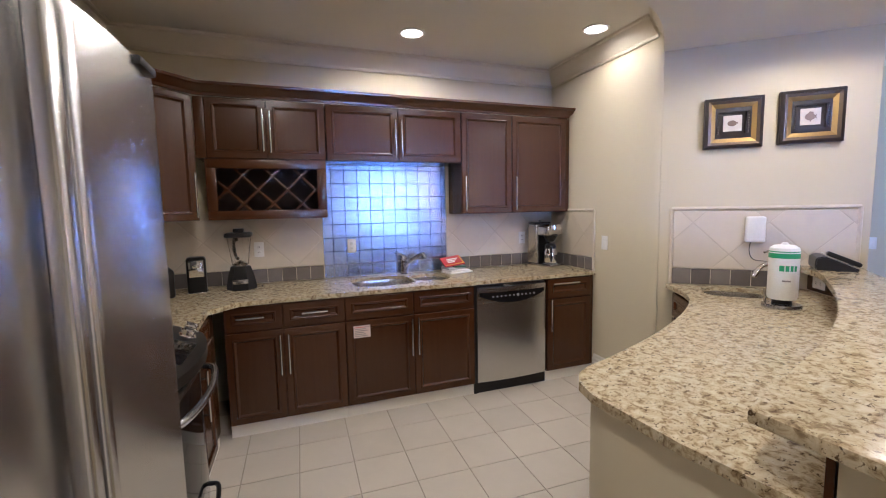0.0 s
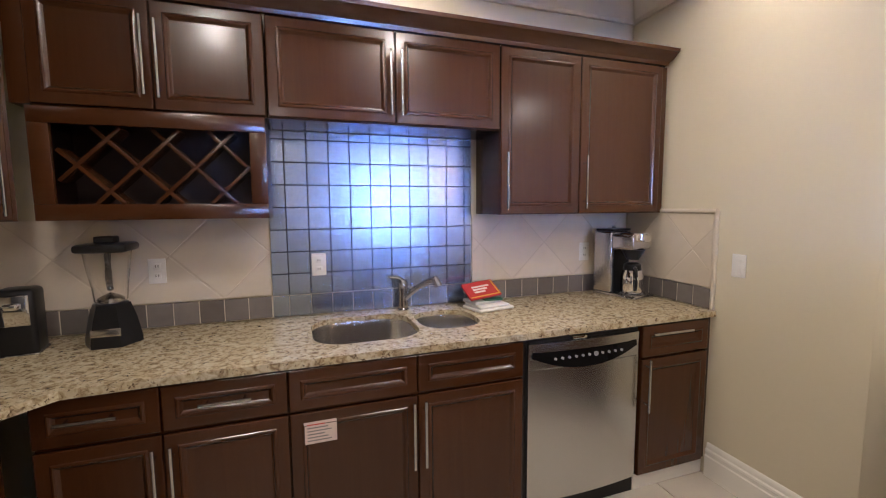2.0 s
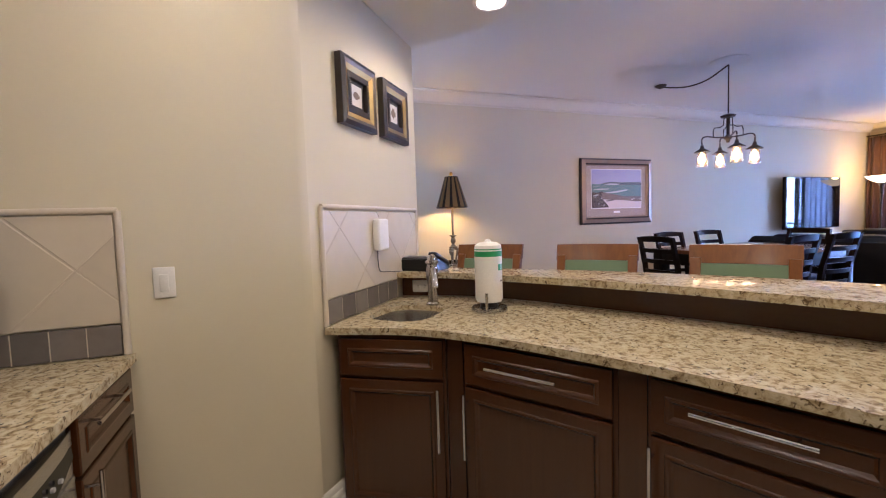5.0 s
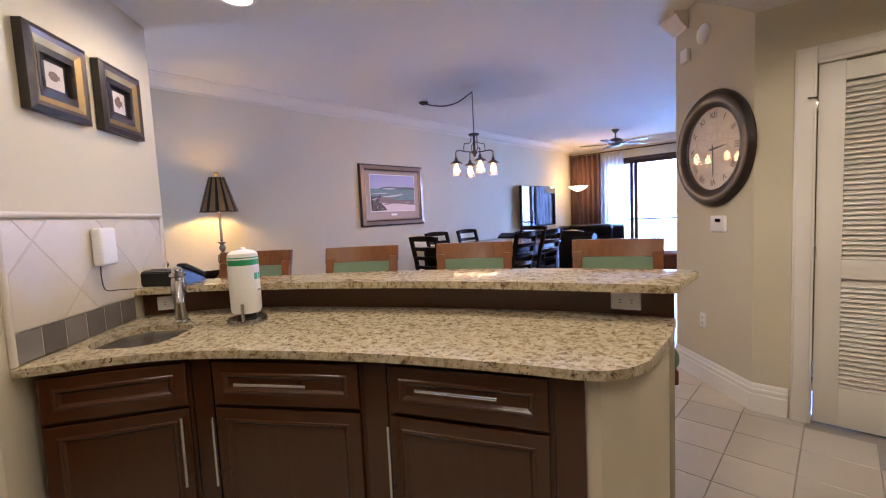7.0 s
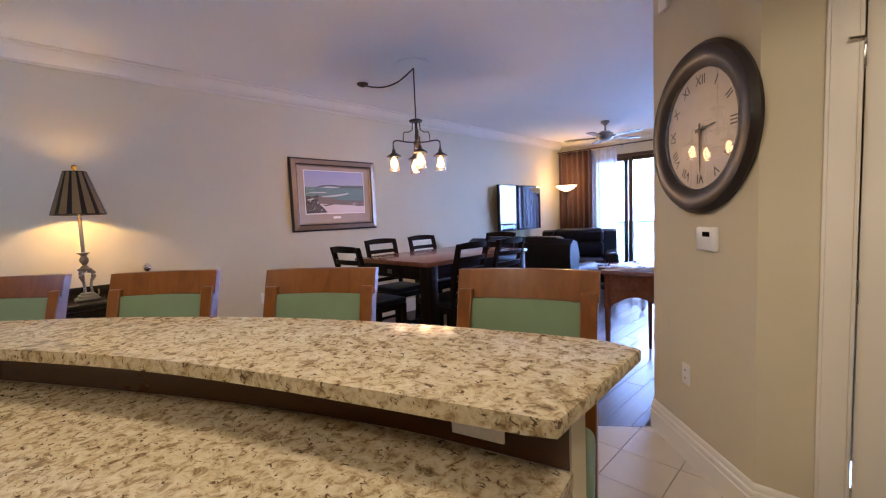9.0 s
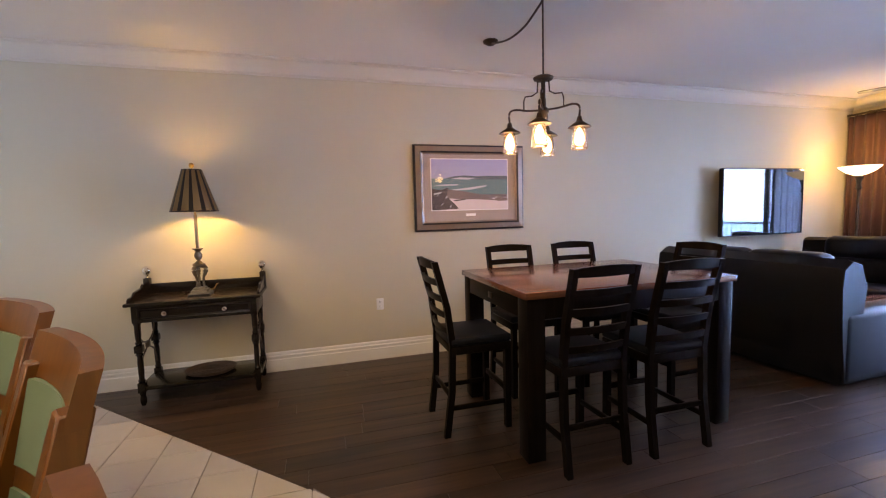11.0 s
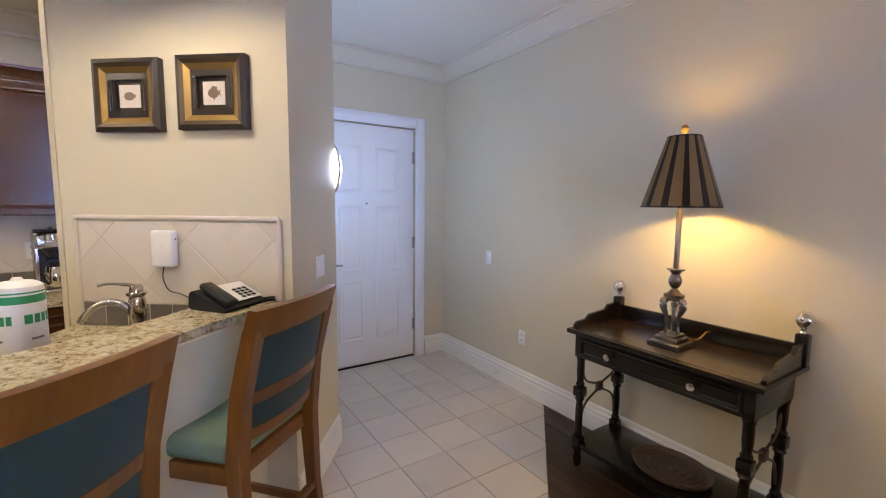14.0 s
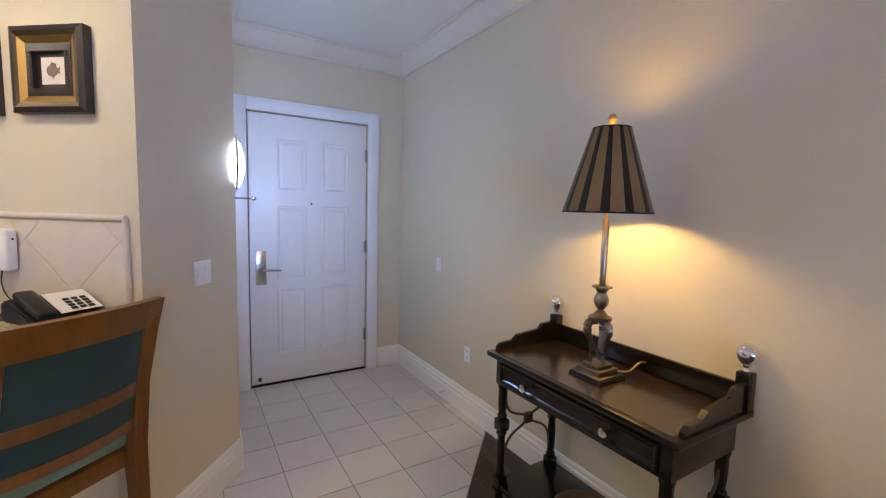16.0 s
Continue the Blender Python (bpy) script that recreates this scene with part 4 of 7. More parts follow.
bar_cab("dark cherry bar cabinet with a drawer and door", C[1], C[2], [("drawer", 0.02, 0.98, 0.695, 0.865, (0.47, 0.80, 0.275, False)), ("door", 0.02, 0.98, 0.10, 0.685, (0.04, 0.53, 0.27, True))])
bar_cab("dark cherry bar cabinet with a drawer and door", C[3], C[4], [("drawer", 0.02, 0.98, 0.695, 0.865, (0.45, 0.79, 0.285, False)), ("door", 0.02, 0.98, 0.10, 0.685, (0.05, 0.53, 0.27, True))])
bar_cab("dark cherry bar sink cabinet with a false drawer front", C[5], C[6], [("drawer", 0.02, 0.98, 0.695, 0.865, None), ("door", 0.02, 0.98, 0.10, 0.685, (0.94, 0.53, 0.27, True))])
for a, b in ((C[0], C[1]), (C[2], C[3]), (C[4], C[5])):
    f_ = thing("bar_filler", "dark cherry filler strip between bar cabinets", "cabinet filler", facing(b, a))
    w = math.hypot(b[0] - a[0], b[1] - a[1])
    part("strip", box(0, w, 0.018, 0.13, 0.0, 0.884), CAB, f_)

# ---- dining and living furniture ----


def dining_chair():
    c = thing("dining_chair", "black counter-height ladder-back dining chair with leather seat", "chair", None, "chairs round the table")
    W2, D2, SH = 0.215, 0.20, 0.60
    part("seat", box(-0.22, 0.22, -0.21, 0.21, SH - 0.005, SH + 0.045, 0.018, None, 3), LEATHER, c, "black leather seat")
    part("seat_frame", box(-0.215, 0.215, -0.205, 0.205, SH - 0.06, SH - 0.006, 0.004), ESPRESSO, c)
    for sx in (-1, 1):
        part("leg", prism([(sx * 0.19 - 0.02, 0.165), (sx * 0.19 + 0.02, 0.165), (sx * 0.19 + 0.02, 0.205), (sx * 0.19 - 0.02, 0.205)], 0, SH - 0.01, None, 0.003), ESPRESSO, c)
        bm = bmesh.new()
        rings = []
        for z, y in ((0, -0.245), (0.3, -0.205), (SH, -0.195), (0.85, -0.225), (1.145, -0.30)):
            rings.append([bm.verts.new((sx * 0.195 + a * 0.017, y + b * 0.02, z)) for a, b in ((-1, -1), (1, -1), (1, 1), (-1, 1))])
        for a, b in zip(rings, rings[1:]):
            for k in range(4):
                bm.faces.new((a[k], a[(k + 1) % 4], b[(k + 1) % 4], b[k]))
        bm.faces.new(rings[0][::-1])
        bm.faces.new(rings[-1])
        part("back_post", bm, ESPRESSO, c, smooth=False)
        part("stretcher", box(sx * 0.19 - 0.011, sx * 0.19 + 0.011, -0.20, 0.18, 0.17, 0.20, 0.003), ESPRESSO, c)
    part("foot_rest", box(-0.18, 0.18, 0.175, 0.197, 0.24, 0.275, 0.003), ESPRESSO, c)
    part("stretcher", box(-0.18, 0.18, -0.215, -0.195, 0.24, 0.27, 0.003), ESPRESSO, c)
    for k, (z, h) in enumerate(((0.675, 0.04), (0.78, 0.04), (0.885, 0.042), (0.99, 0.042), (1.098, 0.048))):
        bm = bmesh.new()
        rings = []
        y0 = -0.206 - max(0.0, z - 0.70) * 0.215
        for i in range(9):
            s = i / 8
            x = -0.195 + 0.39 * s
            y = y0 - 0.025 * (1 - (2 * s - 1) ** 2)
            top = z + h + (0.012 * (1 - (2 * s - 1) ** 2) if k == 4 else 0)
            rings.append([bm.verts.new((x, y - 0.009, z)), bm.verts.new((x, y + 0.009, z)), bm.verts.new((x, y + 0.009 - h * 0.2, top)), bm.verts.new((x, y - 0.009 - h * 0.2, top))])
        for a, b in zip(rings, rings[1:]):
            for q in range(4):
                bm.faces.new((a[q], a[(q + 1) % 4], b[(q + 1) % 4], b[q]))
        bm.faces.new(rings[0][::-1])
        bm.faces.new(rings[-1])
        part("back_slat" if k < 4 else "top_rail", bm, ESPRESSO, c)
    return c


ch = dining_chair()
ch.matrix_basis = pose(3.90, -0.95, 0, 0, 0, 180)
for x, y, r in ((4.27, -1.56, 90), (4.27, -2.20, 90), (3.34, -1.39, -88), (3.34, -1.97, -90), (3.87, -2.64, 2)):
    copy_thing(ch, pose(x, y, 0, 0, 0, r))

tb = thing("dining_table", "counter-height dining table with reddish wood top and thick black legs", "table", pose(3.79, -1.80, 0))
part("tabletop", box(-0.54, 0.54, -0.76, 0.76, 0.955, 0.995, 0.006), [TABLEW], tb, "polished reddish-brown wood tabletop")
ap = bmesh.new()
for a, b, c, d in ((-0.52, 0.52, 0.715, 0.74), (-0.52, 0.52, -0.74, -0.715), (-0.52, -0.495, -0.715, 0.715), (0.495, 0.52, -0.715, 0.715)):
    box(a, b, c, d, 0.835, 0.954, 0.003, ap)
part("apron", ap, ESPRESSO, tb)
part("leaf_catch", box(-0.03, 0.03, 0.741, 0.748, 0.87, 0.91, 0.002), BRONZE, tb)
for sx in (-1, 1):
    for sy in (-1, 1):
        part("leg", box(sx * 0.465 - 0.058, sx * 0.465 + 0.058, sy * 0.685 - 0.058, sy * 0.685 + 0.058, 0, 0.954, 0.006), ESPRESSO, tb)


def bar_stool():
    c = thing("bar_stool", "honey-brown wooden bar stool with green upholstered back and seat", "bar stool", None, "stools along the bar")
    SH = 0.66
    def spread(bm):
        for v in bm.verts:
            v.co.x *= 1.0 + 0.14 * (v.co.y + 0.19) / 0.44
        return bm

    part("seat", spread(box(-0.225, 0.225, -0.19, 0.25, SH, SH + 0.088, 0.034, None, 4)), GREENF, c, "green velvet seat")
    part("seat_frame", spread(box(-0.22, 0.22, -0.19, 0.24, SH - 0.065, SH - 0.001, 0.006)), STOOLW, c)

    def post(sx):
        bm = bmesh.new()
        rings = []
        for z, y, w, d in ((0, -0.265, 0.017, 0.019), (0.35, -0.215, 0.021, 0.025), (SH, -0.20, 0.024, 0.032), (0.9, -0.225, 0.024, 0.030), (1.13, -0.285, 0.026, 0.026)):
            rings.append([bm.verts.new((sx * 0.205 + a * w, y + b * d, z)) for a, b in ((-1, -1), (1, -1), (1, 1), (-1, 1))])
        for a, b in zip(rings, rings[1:]):
            for k in range(4):
                bm.faces.new((a[k], a[(k + 1) % 4], b[(k + 1) % 4], b[k]))
        bm.faces.new(rings[0][::-1])
        bm.faces.new(rings[-1])
        bmesh.ops.bevel(bm, geom=bm.edges[:], offset=0.004, segments=1, affect="EDGES")
        return bm

    def slat(z0, z1, t, name, mat, x0=0.183, lab="", over=0.0, puff=0.0):
        bm = bmesh.new()
        rings = []
        n = 12
        for i in range(n + 1):
            s = i / n
            x = -x0 + 2 * x0 * s
            bow = 0.03 * (1 - (2 * s - 1) ** 2)
            pf = puff * (1 - (2 * s - 1) ** 6)
            ring = []
            for z, sgn in ((z0, -1), (z0, 1), (0.5 * (z0 + z1), 1), (z1, 1), (z1, -1), (0.5 * (z0 + z1), -1)):
                yc = -0.202 - max(0, z - 0.72) * 0.20 - bow
                mid = puff and abs(z - 0.5 * (z0 + z1)) < 1e-6
                ring.append(bm.verts.new((x, yc + sgn * (t + (pf if mid else 0)) - over * (z - z0), z)))
            rings.append(ring)
        for a, b in zip(rings, rings[1:]):
            for q in range(6):
                bm.faces.new((a[q], a[(q + 1) % 6], b[(q + 1) % 6], b[q]))
        bm.faces.new(rings[0][::-1])
        bm.faces.new(rings[-1])
        return part(name, bm, mat, c, lab)

    for sx in (-1, 1):
        part("back_post", post(sx), STOOLW, c)
        part("leg", prism([(sx * 0.195 - 0.022, 0.18), (sx * 0.195 + 0.022, 0.18), (sx * 0.195 + 0.022, 0.222), (sx * 0.195 - 0.022, 0.222)], 0, SH - 0.02, None, 0.003), STOOLW, c)
        part("stretcher", box(sx * 0.195 - 0.011, sx * 0.195 + 0.011, -0.21, 0.19, 0.25, 0.285, 0.004), STOOLW, c)
    part("foot_rest", box(-0.18, 0.18, 0.19, 0.215, 0.21, 0.25, 0.004), STOOLW, c)
    part("stretcher", box(-0.185, 0.185, -0.235, -0.213, 0.33, 0.365, 0.004), STOOLW, c)
    slat(1.10, 1.195, 0.017, "top_rail", STOOLW, 0.236, over=0.10)
    slat(0.865, 0.91, 0.014, "middle_rail", STOOLW)
    slat(0.735, 0.775, 0.014, "lower_rail", STOOLW)
    slat(0.912, 1.098, 0.006, "back_pad", GREENF, 0.181, "green velvet back pad", puff=0.008).location = (0, 0.012, 0)
    slat(0.777, 0.863, 0.006, "lower_pad", GREENF, 0.181, "green velvet lower pad", puff=0.006).location = (0, 0.012, 0)
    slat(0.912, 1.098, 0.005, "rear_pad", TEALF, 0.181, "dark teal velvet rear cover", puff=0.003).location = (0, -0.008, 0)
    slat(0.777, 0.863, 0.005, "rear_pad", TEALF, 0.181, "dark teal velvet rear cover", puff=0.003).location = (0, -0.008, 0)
    return c


def stool_pose(a, b):
    """From the two ends of the top rail; the seat faces the bar."""
    a, b = Vector(a), Vector(b)
    d = (b - a).normalized()
    n = Vector((-d.y, d.x))
    mid = (a + b) / 2 + n * 0.29
    return Matrix.Translation((mid.x, mid.y, 0)) @ Matrix.Rotation(math.atan2(d.y, d.x), 4, "Z")


st = bar_stool()
st.matrix_basis = stool_pose((1.245, 0.14), (1.671, 0.295))
for a, b in (((2.013, 0.423), (2.40, 0.677)), ((2.629, 0.789), (3.0, 1.119)), ((3.182, 1.239), (3.552, 1.571))):
    copy_thing(st, stool_pose(a, b))

# console table
cn = thing("console_table", "black wooden console table with a gallery, drawers and turned legs", "console table", pose(5.133, 1.0, 0) @ Matrix.Scale(1.065, 4))
CX, CY = 0.215, 0.44


def turned(x, y, front_):
    prof = [(0.012, 0.0), (0.02, 0.02), (0.022, 0.05), (0.016, 0.075), (0.02, 0.085), (0.02, 0.10)]
    bm = lathe([(0.0, 0.0)] + prof, 16, (x, y, 0))
    box(x - 0.025, x + 0.025, y - 0.025, y + 0.025, 0.10, 0.175, 0.004, bm)
    lathe([(0.018, 0.175), (0.024, 0.19), (0.017, 0.205), (0.020, 0.26), (0.020, 0.33), (0.017, 0.37), (0.026, 0.385), (0.017, 0.40)], 16, (x, y, 0), bm)
    box(x - 0.027, x + 0.027, y - 0.027, y + 0.027, 0.40, 0.455, 0.006, bm)
    lathe([(0.017, 0.455), (0.024, 0.47), (0.017, 0.485), (0.021, 0.53), (0.021, 0.60), (0.025, 0.61), (0.025, 0.625)], 16, (x, y, 0), bm)
    return bm


for sx in (-1, 1):
    for sy in (-1, 1):
        part("leg", turned(sx * 0.165, sy * 0.395, sx < 0), CONSOLE, cn)
part("shelf", box(-0.185, 0.185, -0.42, 0.42, 0.115, 0.145, 0.004), CONSOLE, cn)
part("body", box(-0.19, 0.19, -0.42, 0.42, 0.622, 0.748, 0.004), CONSOLE, cn)
part("top", box(-0.225, 0.225, -0.455, 0.455, 0.749, 0.775, 0.008), CONSOLE, cn)
part("top_inlay", box(-0.20, 0.19, -0.42, 0.42, 0.7752, 0.7765), CONTOP, cn, "dark brown polished top")
drawer = part("drawer", front(0.76, 0.092, 0.012, 0.014), CONSOLE, cn, smooth=False)
drawer.matrix_basis = pose(-0.19, 0.38, 0.64, 0, 0, -90)
for sy in (-1, 1):
    kn = part("knob", lathe([(0.006, 0), (0.006, 0.012), (0.016, 0.018), (0.017, 0.026), (0.0, 0.033)], 14), CHROME, drawer, "round bright faceted knob")
    kn.matrix_basis = pose(0.38 + 0.20 * sy, -0.012, 0.046, 90, 0, 0)
    # stepped side gallery
    bm = bmesh.new()
    poly = [(0.205, 0.775), (0.205, 0.875), (0.10, 0.868), (0.08, 0.845), (-0.06, 0.832), (-0.09, 0.81), (-0.16, 0.805), (-0.18, 0.79), (-0.18, 0.775)]
    lo = [bm.verts.new((x, sy * 0.435 - 0.009, z)) for x, z in poly]
    hi = [bm.verts.new((x, sy * 0.435 + 0.009, z)) for x, z in poly]
    bm.faces.new(lo)
    bm.faces.new(hi[::-1])
    for k in range(len(poly)):
        bm.faces.new((lo[k], lo[(k + 1) % len(poly)], hi[(k + 1) % len(poly)], hi[k]))
    part("side_gallery", bm, CONSOLE, cn, smooth=False)
    part("post", box(0.172, 0.218, sy * 0.43 - 0.023, sy * 0.43 + 0.023, 0.775, 0.905, 0.004), CONSOLE, cn)
    fb = lathe([(0.012, 0.0), (0.02, 0.006), (0.012, 0.016), (0.014, 0.024), (0.026, 0.034), (0.034, 0.052), (0.034, 0.066), (0.026, 0.086), (0.012, 0.096), (0.0, 0.098)], 20, (0.195, sy * 0.43, 0.905))
    part("finial", fb, CHROME, cn, "silver ball finial")
    # iron scrollwork in the ends
    sc = bmesh.new()
    for q in (-1, 1):
        tube(arc([(q * 0.16, sy * 0.395, 0.60), (q * 0.12, sy * 0.395, 0.48), (0, sy * 0.395, 0.42), (q * 0.12, sy * 0.395, 0.34), (q * 0.16, sy * 0.395, 0.20)], 6), 0.006, 8, sc)
    box(-0.022, 0.022, sy * 0.395 - 0.012, sy * 0.395 + 0.012, 0.395, 0.445, 0.005, sc)
    part("scrollwork", sc, BRONZE, cn, "dark iron scrollwork")
part("back_gallery", box(0.195, 0.213, -0.41, 0.41, 0.776, 0.858, 0.003), CONSOLE, cn)

bk = thing("round_basket", "round brown woven tray on the console shelf", "tray", pose(5.13, 0.97, 0.155))
tr_ = lathe([(0.0, 0.0), (0.13, 0.0), (0.15, 0.012), (0.16, 0.035), (0.152, 0.036), (0.14, 0.018), (0.12, 0.012), (0.0, 0.012)], 40)
moved(tr_, Matrix.Diagonal((1, 1.25, 1, 1)))
part("tray", tr_, wood("basket_weave", (0.05, 0.03, 0.02), (0.12, 0.08, 0.05), 0.7, "x", 3.0), bk)
for k in range(5):
    moved_ring = tube([((0.03 + 0.026 * k) * math.cos(a), 1.25 * (0.03 + 0.026 * k) * math.sin(a), 0.014) for a in [2 * math.pi * i / 36 for i in range(36)]], 0.006, 6, None, True)
    part("coil", moved_ring, bpy.data.materials["basket_weave"], bk)

# table lamp
tl = thing("table_lamp", "table lamp with a pewter candlestick base and striped pleated shade", "lamp", pose(5.115, 1.0, 0.826))
part("base", box(-0.075, 0.075, -0.075, 0.075, 0.013, 0.022, 0.005, box(-0.06, 0.06, -0.06, 0.06, 0.022, 0.045, 0.006, box(-0.045, 0.045, -0.045, 0.045, 0.045, 0.062, 0.006))), PEWTER, tl)
for k in range(3):
    a = 2 * math.pi * k / 3 + 0.4
    c_, s_ = math.cos(a), math.sin(a)
    part("scroll_leg", tube(arc([(0.032 * c_, 0.032 * s_, 0.06), (0.028 * c_, 0.028 * s_, 0.10), (0.032 * c_, 0.032 * s_, 0.15), (0.048 * c_, 0.048 * s_, 0.19), (0.046 * c_, 0.046 * s_, 0.228), (0.012 * c_, 0.012 * s_, 0.24)], 5), [0.009] * 6 + [0.010] * 6 + [0.014] * 3 + [0.018] * 6 + [0.015] * 5, 10), PEWTER, tl)
part("stem", lathe([(0.0, 0.24), (0.045, 0.242), (0.048, 0.25), (0.048, 0.258), (0.030, 0.266), (0.022, 0.278), (0.012, 0.288), (0.020, 0.296), (0.030, 0.315), (0.031, 0.333), (0.024, 0.35), (0.018, 0.36), (0.028, 0.375), (0.042, 0.382), (0.042, 0.387), (0.013, 0.39), (0.013, 0.66), (0.006, 0.67), (0.006, 1.045), (0.0, 1.05)], 18), PEWTER, tl)
SHB, SHT, Z0_, Z1_ = 0.175, 0.072, 0.694, 1.03
SH_D = fabric("shade_dark", (0.012, 0.008, 0.006), 0.45)
SH_L = fabric("shade_gold", (0.17, 0.108, 0.045), 0.5)
for _m in (SH_D, SH_L):
    bsdf(_m).inputs["Specular IOR Level"].default_value = 0.2
    bsdf(_m).inputs["Sheen Weight"].default_value = 0.0
sh_ob = part("shade", tube([(0.172 * math.cos(2 * math.pi * i / 40), 0.172 * math.sin(2 * math.pi * i / 40), Z0_ + 0.006) for i in range(40)], 0.002, 6, None, True), BRONZE, tl, "dark brown and bronze striped shade")
for k in range(24):
    b = bmesh.new()
    wide = 0.62 if k % 2 else 0.38
    a0 = 2 * math.pi * (k // 2 + (0.38 if k % 2 else 0.0)) / 12
    a1 = a0 + 2 * math.pi * wide / 12
    am = 0.5 * (a0 + a1)
    rings = []
    for th in (0.0, -0.003):
        for r, z in ((SHB, Z0_), (SHT, Z1_)):
            rings.append([b.verts.new(((r + th + e) * math.cos(a), (r + th + e) * math.sin(a), z)) for a, e in ((a0, 0), (am, 0.004 if k % 2 else 0.001), (a1, 0))])
    ob_, ot, ib_, it = rings
    for q in range(2):
        b.faces.new((ob_[q], ob_[q + 1], ot[q + 1], ot[q]))
        b.faces.new((ib_[q + 1], ib_[q], it[q], it[q + 1]))
        b.faces.new((ot[q], ot[q + 1], it[q + 1], it[q]))
        b.faces.new((ib_[q], ib_[q + 1], ob_[q + 1], ob_[q]))
    b.faces.new((ob_[0], ot[0], it[0], ib_[0]))
    b.faces.new((ob_[2], ib_[2], it[2], ot[2]))
    part("shade_panel", b, SH_L if k % 2 else SH_D, sh_ob, "bronze stripe" if k % 2 else "black-brown stripe")
part("shade_rim", tube([(SHB * math.cos(a), SHB * math.sin(a), Z0_) for a in [2 * math.pi * i / 40 for i in range(40)]], 0.004, 6, None, True), SH_D, sh_ob)
part("shade_rim", tube([(SHT * math.cos(a), SHT * math.sin(a), Z1_) for a in [2 * math.pi * i / 30 for i in range(30)]], 0.004, 6, None, True), SH_D, sh_ob)
part("finial", lathe([(0.006, 1.045), (0.016, 1.055), (0.02, 1.07), (0.012, 1.085), (0.0, 1.09)], 14), GOLD, tl, "gold finial")
# the upper bulb is an added one, matching the extra light near the top
for bz in (-0.075, 0.125):
    part("bulb", lathe([(0.0, 0.81 + bz), (0.014, 0.815 + bz), (0.028, 0.84 + bz), (0.028, 0.86 + bz), (0.014, 0.885 + bz), (0.0, 0.89 + bz)], 14), bpy.data.materials.get("lamp_bulb") or glow("lamp_bulb", (1, 0.72, 0.4), 25.0), tl).visible_shadow = False
part("plinth", box(-0.082, 0.082, -0.082, 0.082, 0.0, 0.0125, 0.003), BLACK, tl, "black plinth")
part("cord", tube(arc([(0.05, -0.05, 0.03), (0.10, -0.08, 0.03), (0.155, -0.09, 0.06), (0.2, -0.09, 0.055)], 5), 0.004, 8), GOLD, tl, "gold-coloured cord")

# wall pictures


def picture(name, label, m, w, h, bands, art, depth=0.03):
    """bands: (width, material, depth) from the outside in; built in x-z with the face towards -y, centred."""
    u = thing(name, label, "picture", m)
    x, z = w / 2, h / 2
    for bw, mat, d in bands:
        bm = bmesh.new()
        o = [(-x, -z), (x, -z), (x, z), (-x, z)]
        i = [(-x + bw, -z + bw), (x - bw, -z + bw), (x - bw, z - bw), (-x + bw, z - bw)]
        d0, d1 = d
        vo = [bm.verts.new((a, -d0, b)) for a, b in o]
        vi = [bm.verts.new((a, -d1, b)) for a, b in i]
        ob_ = [bm.verts.new((a, 0, b)) for a, b in o]
        ib = [bm.verts.new((a, 0, b)) for a, b in i]
        for k in range(4):
            q = (k + 1) % 4
            bm.faces.new((vo[k], vo[q], vi[q], vi[k]))
            bm.faces.new((ob_[k], ob_[q], vo[q], vo[k]))
            bm.faces.new((vi[k], vi[q], ib[q], ib[k]))
        part("frame_band", bm, mat, u, smooth=False)
        x, z = x - bw, z - bw
    art(u, x, z)
    return u


MATG = plain("mat_board_grey", (0.34, 0.27, 0.235), 0.8)
DARKW = plain("frame_black_wood", (0.020, 0.013, 0.010), 0.35)
PAPER = plain("print_paper", (0.62, 0.56, 0.50), 0.8)
FISH = plain("sepia_ink", (0.19, 0.13, 0.10), 0.8)


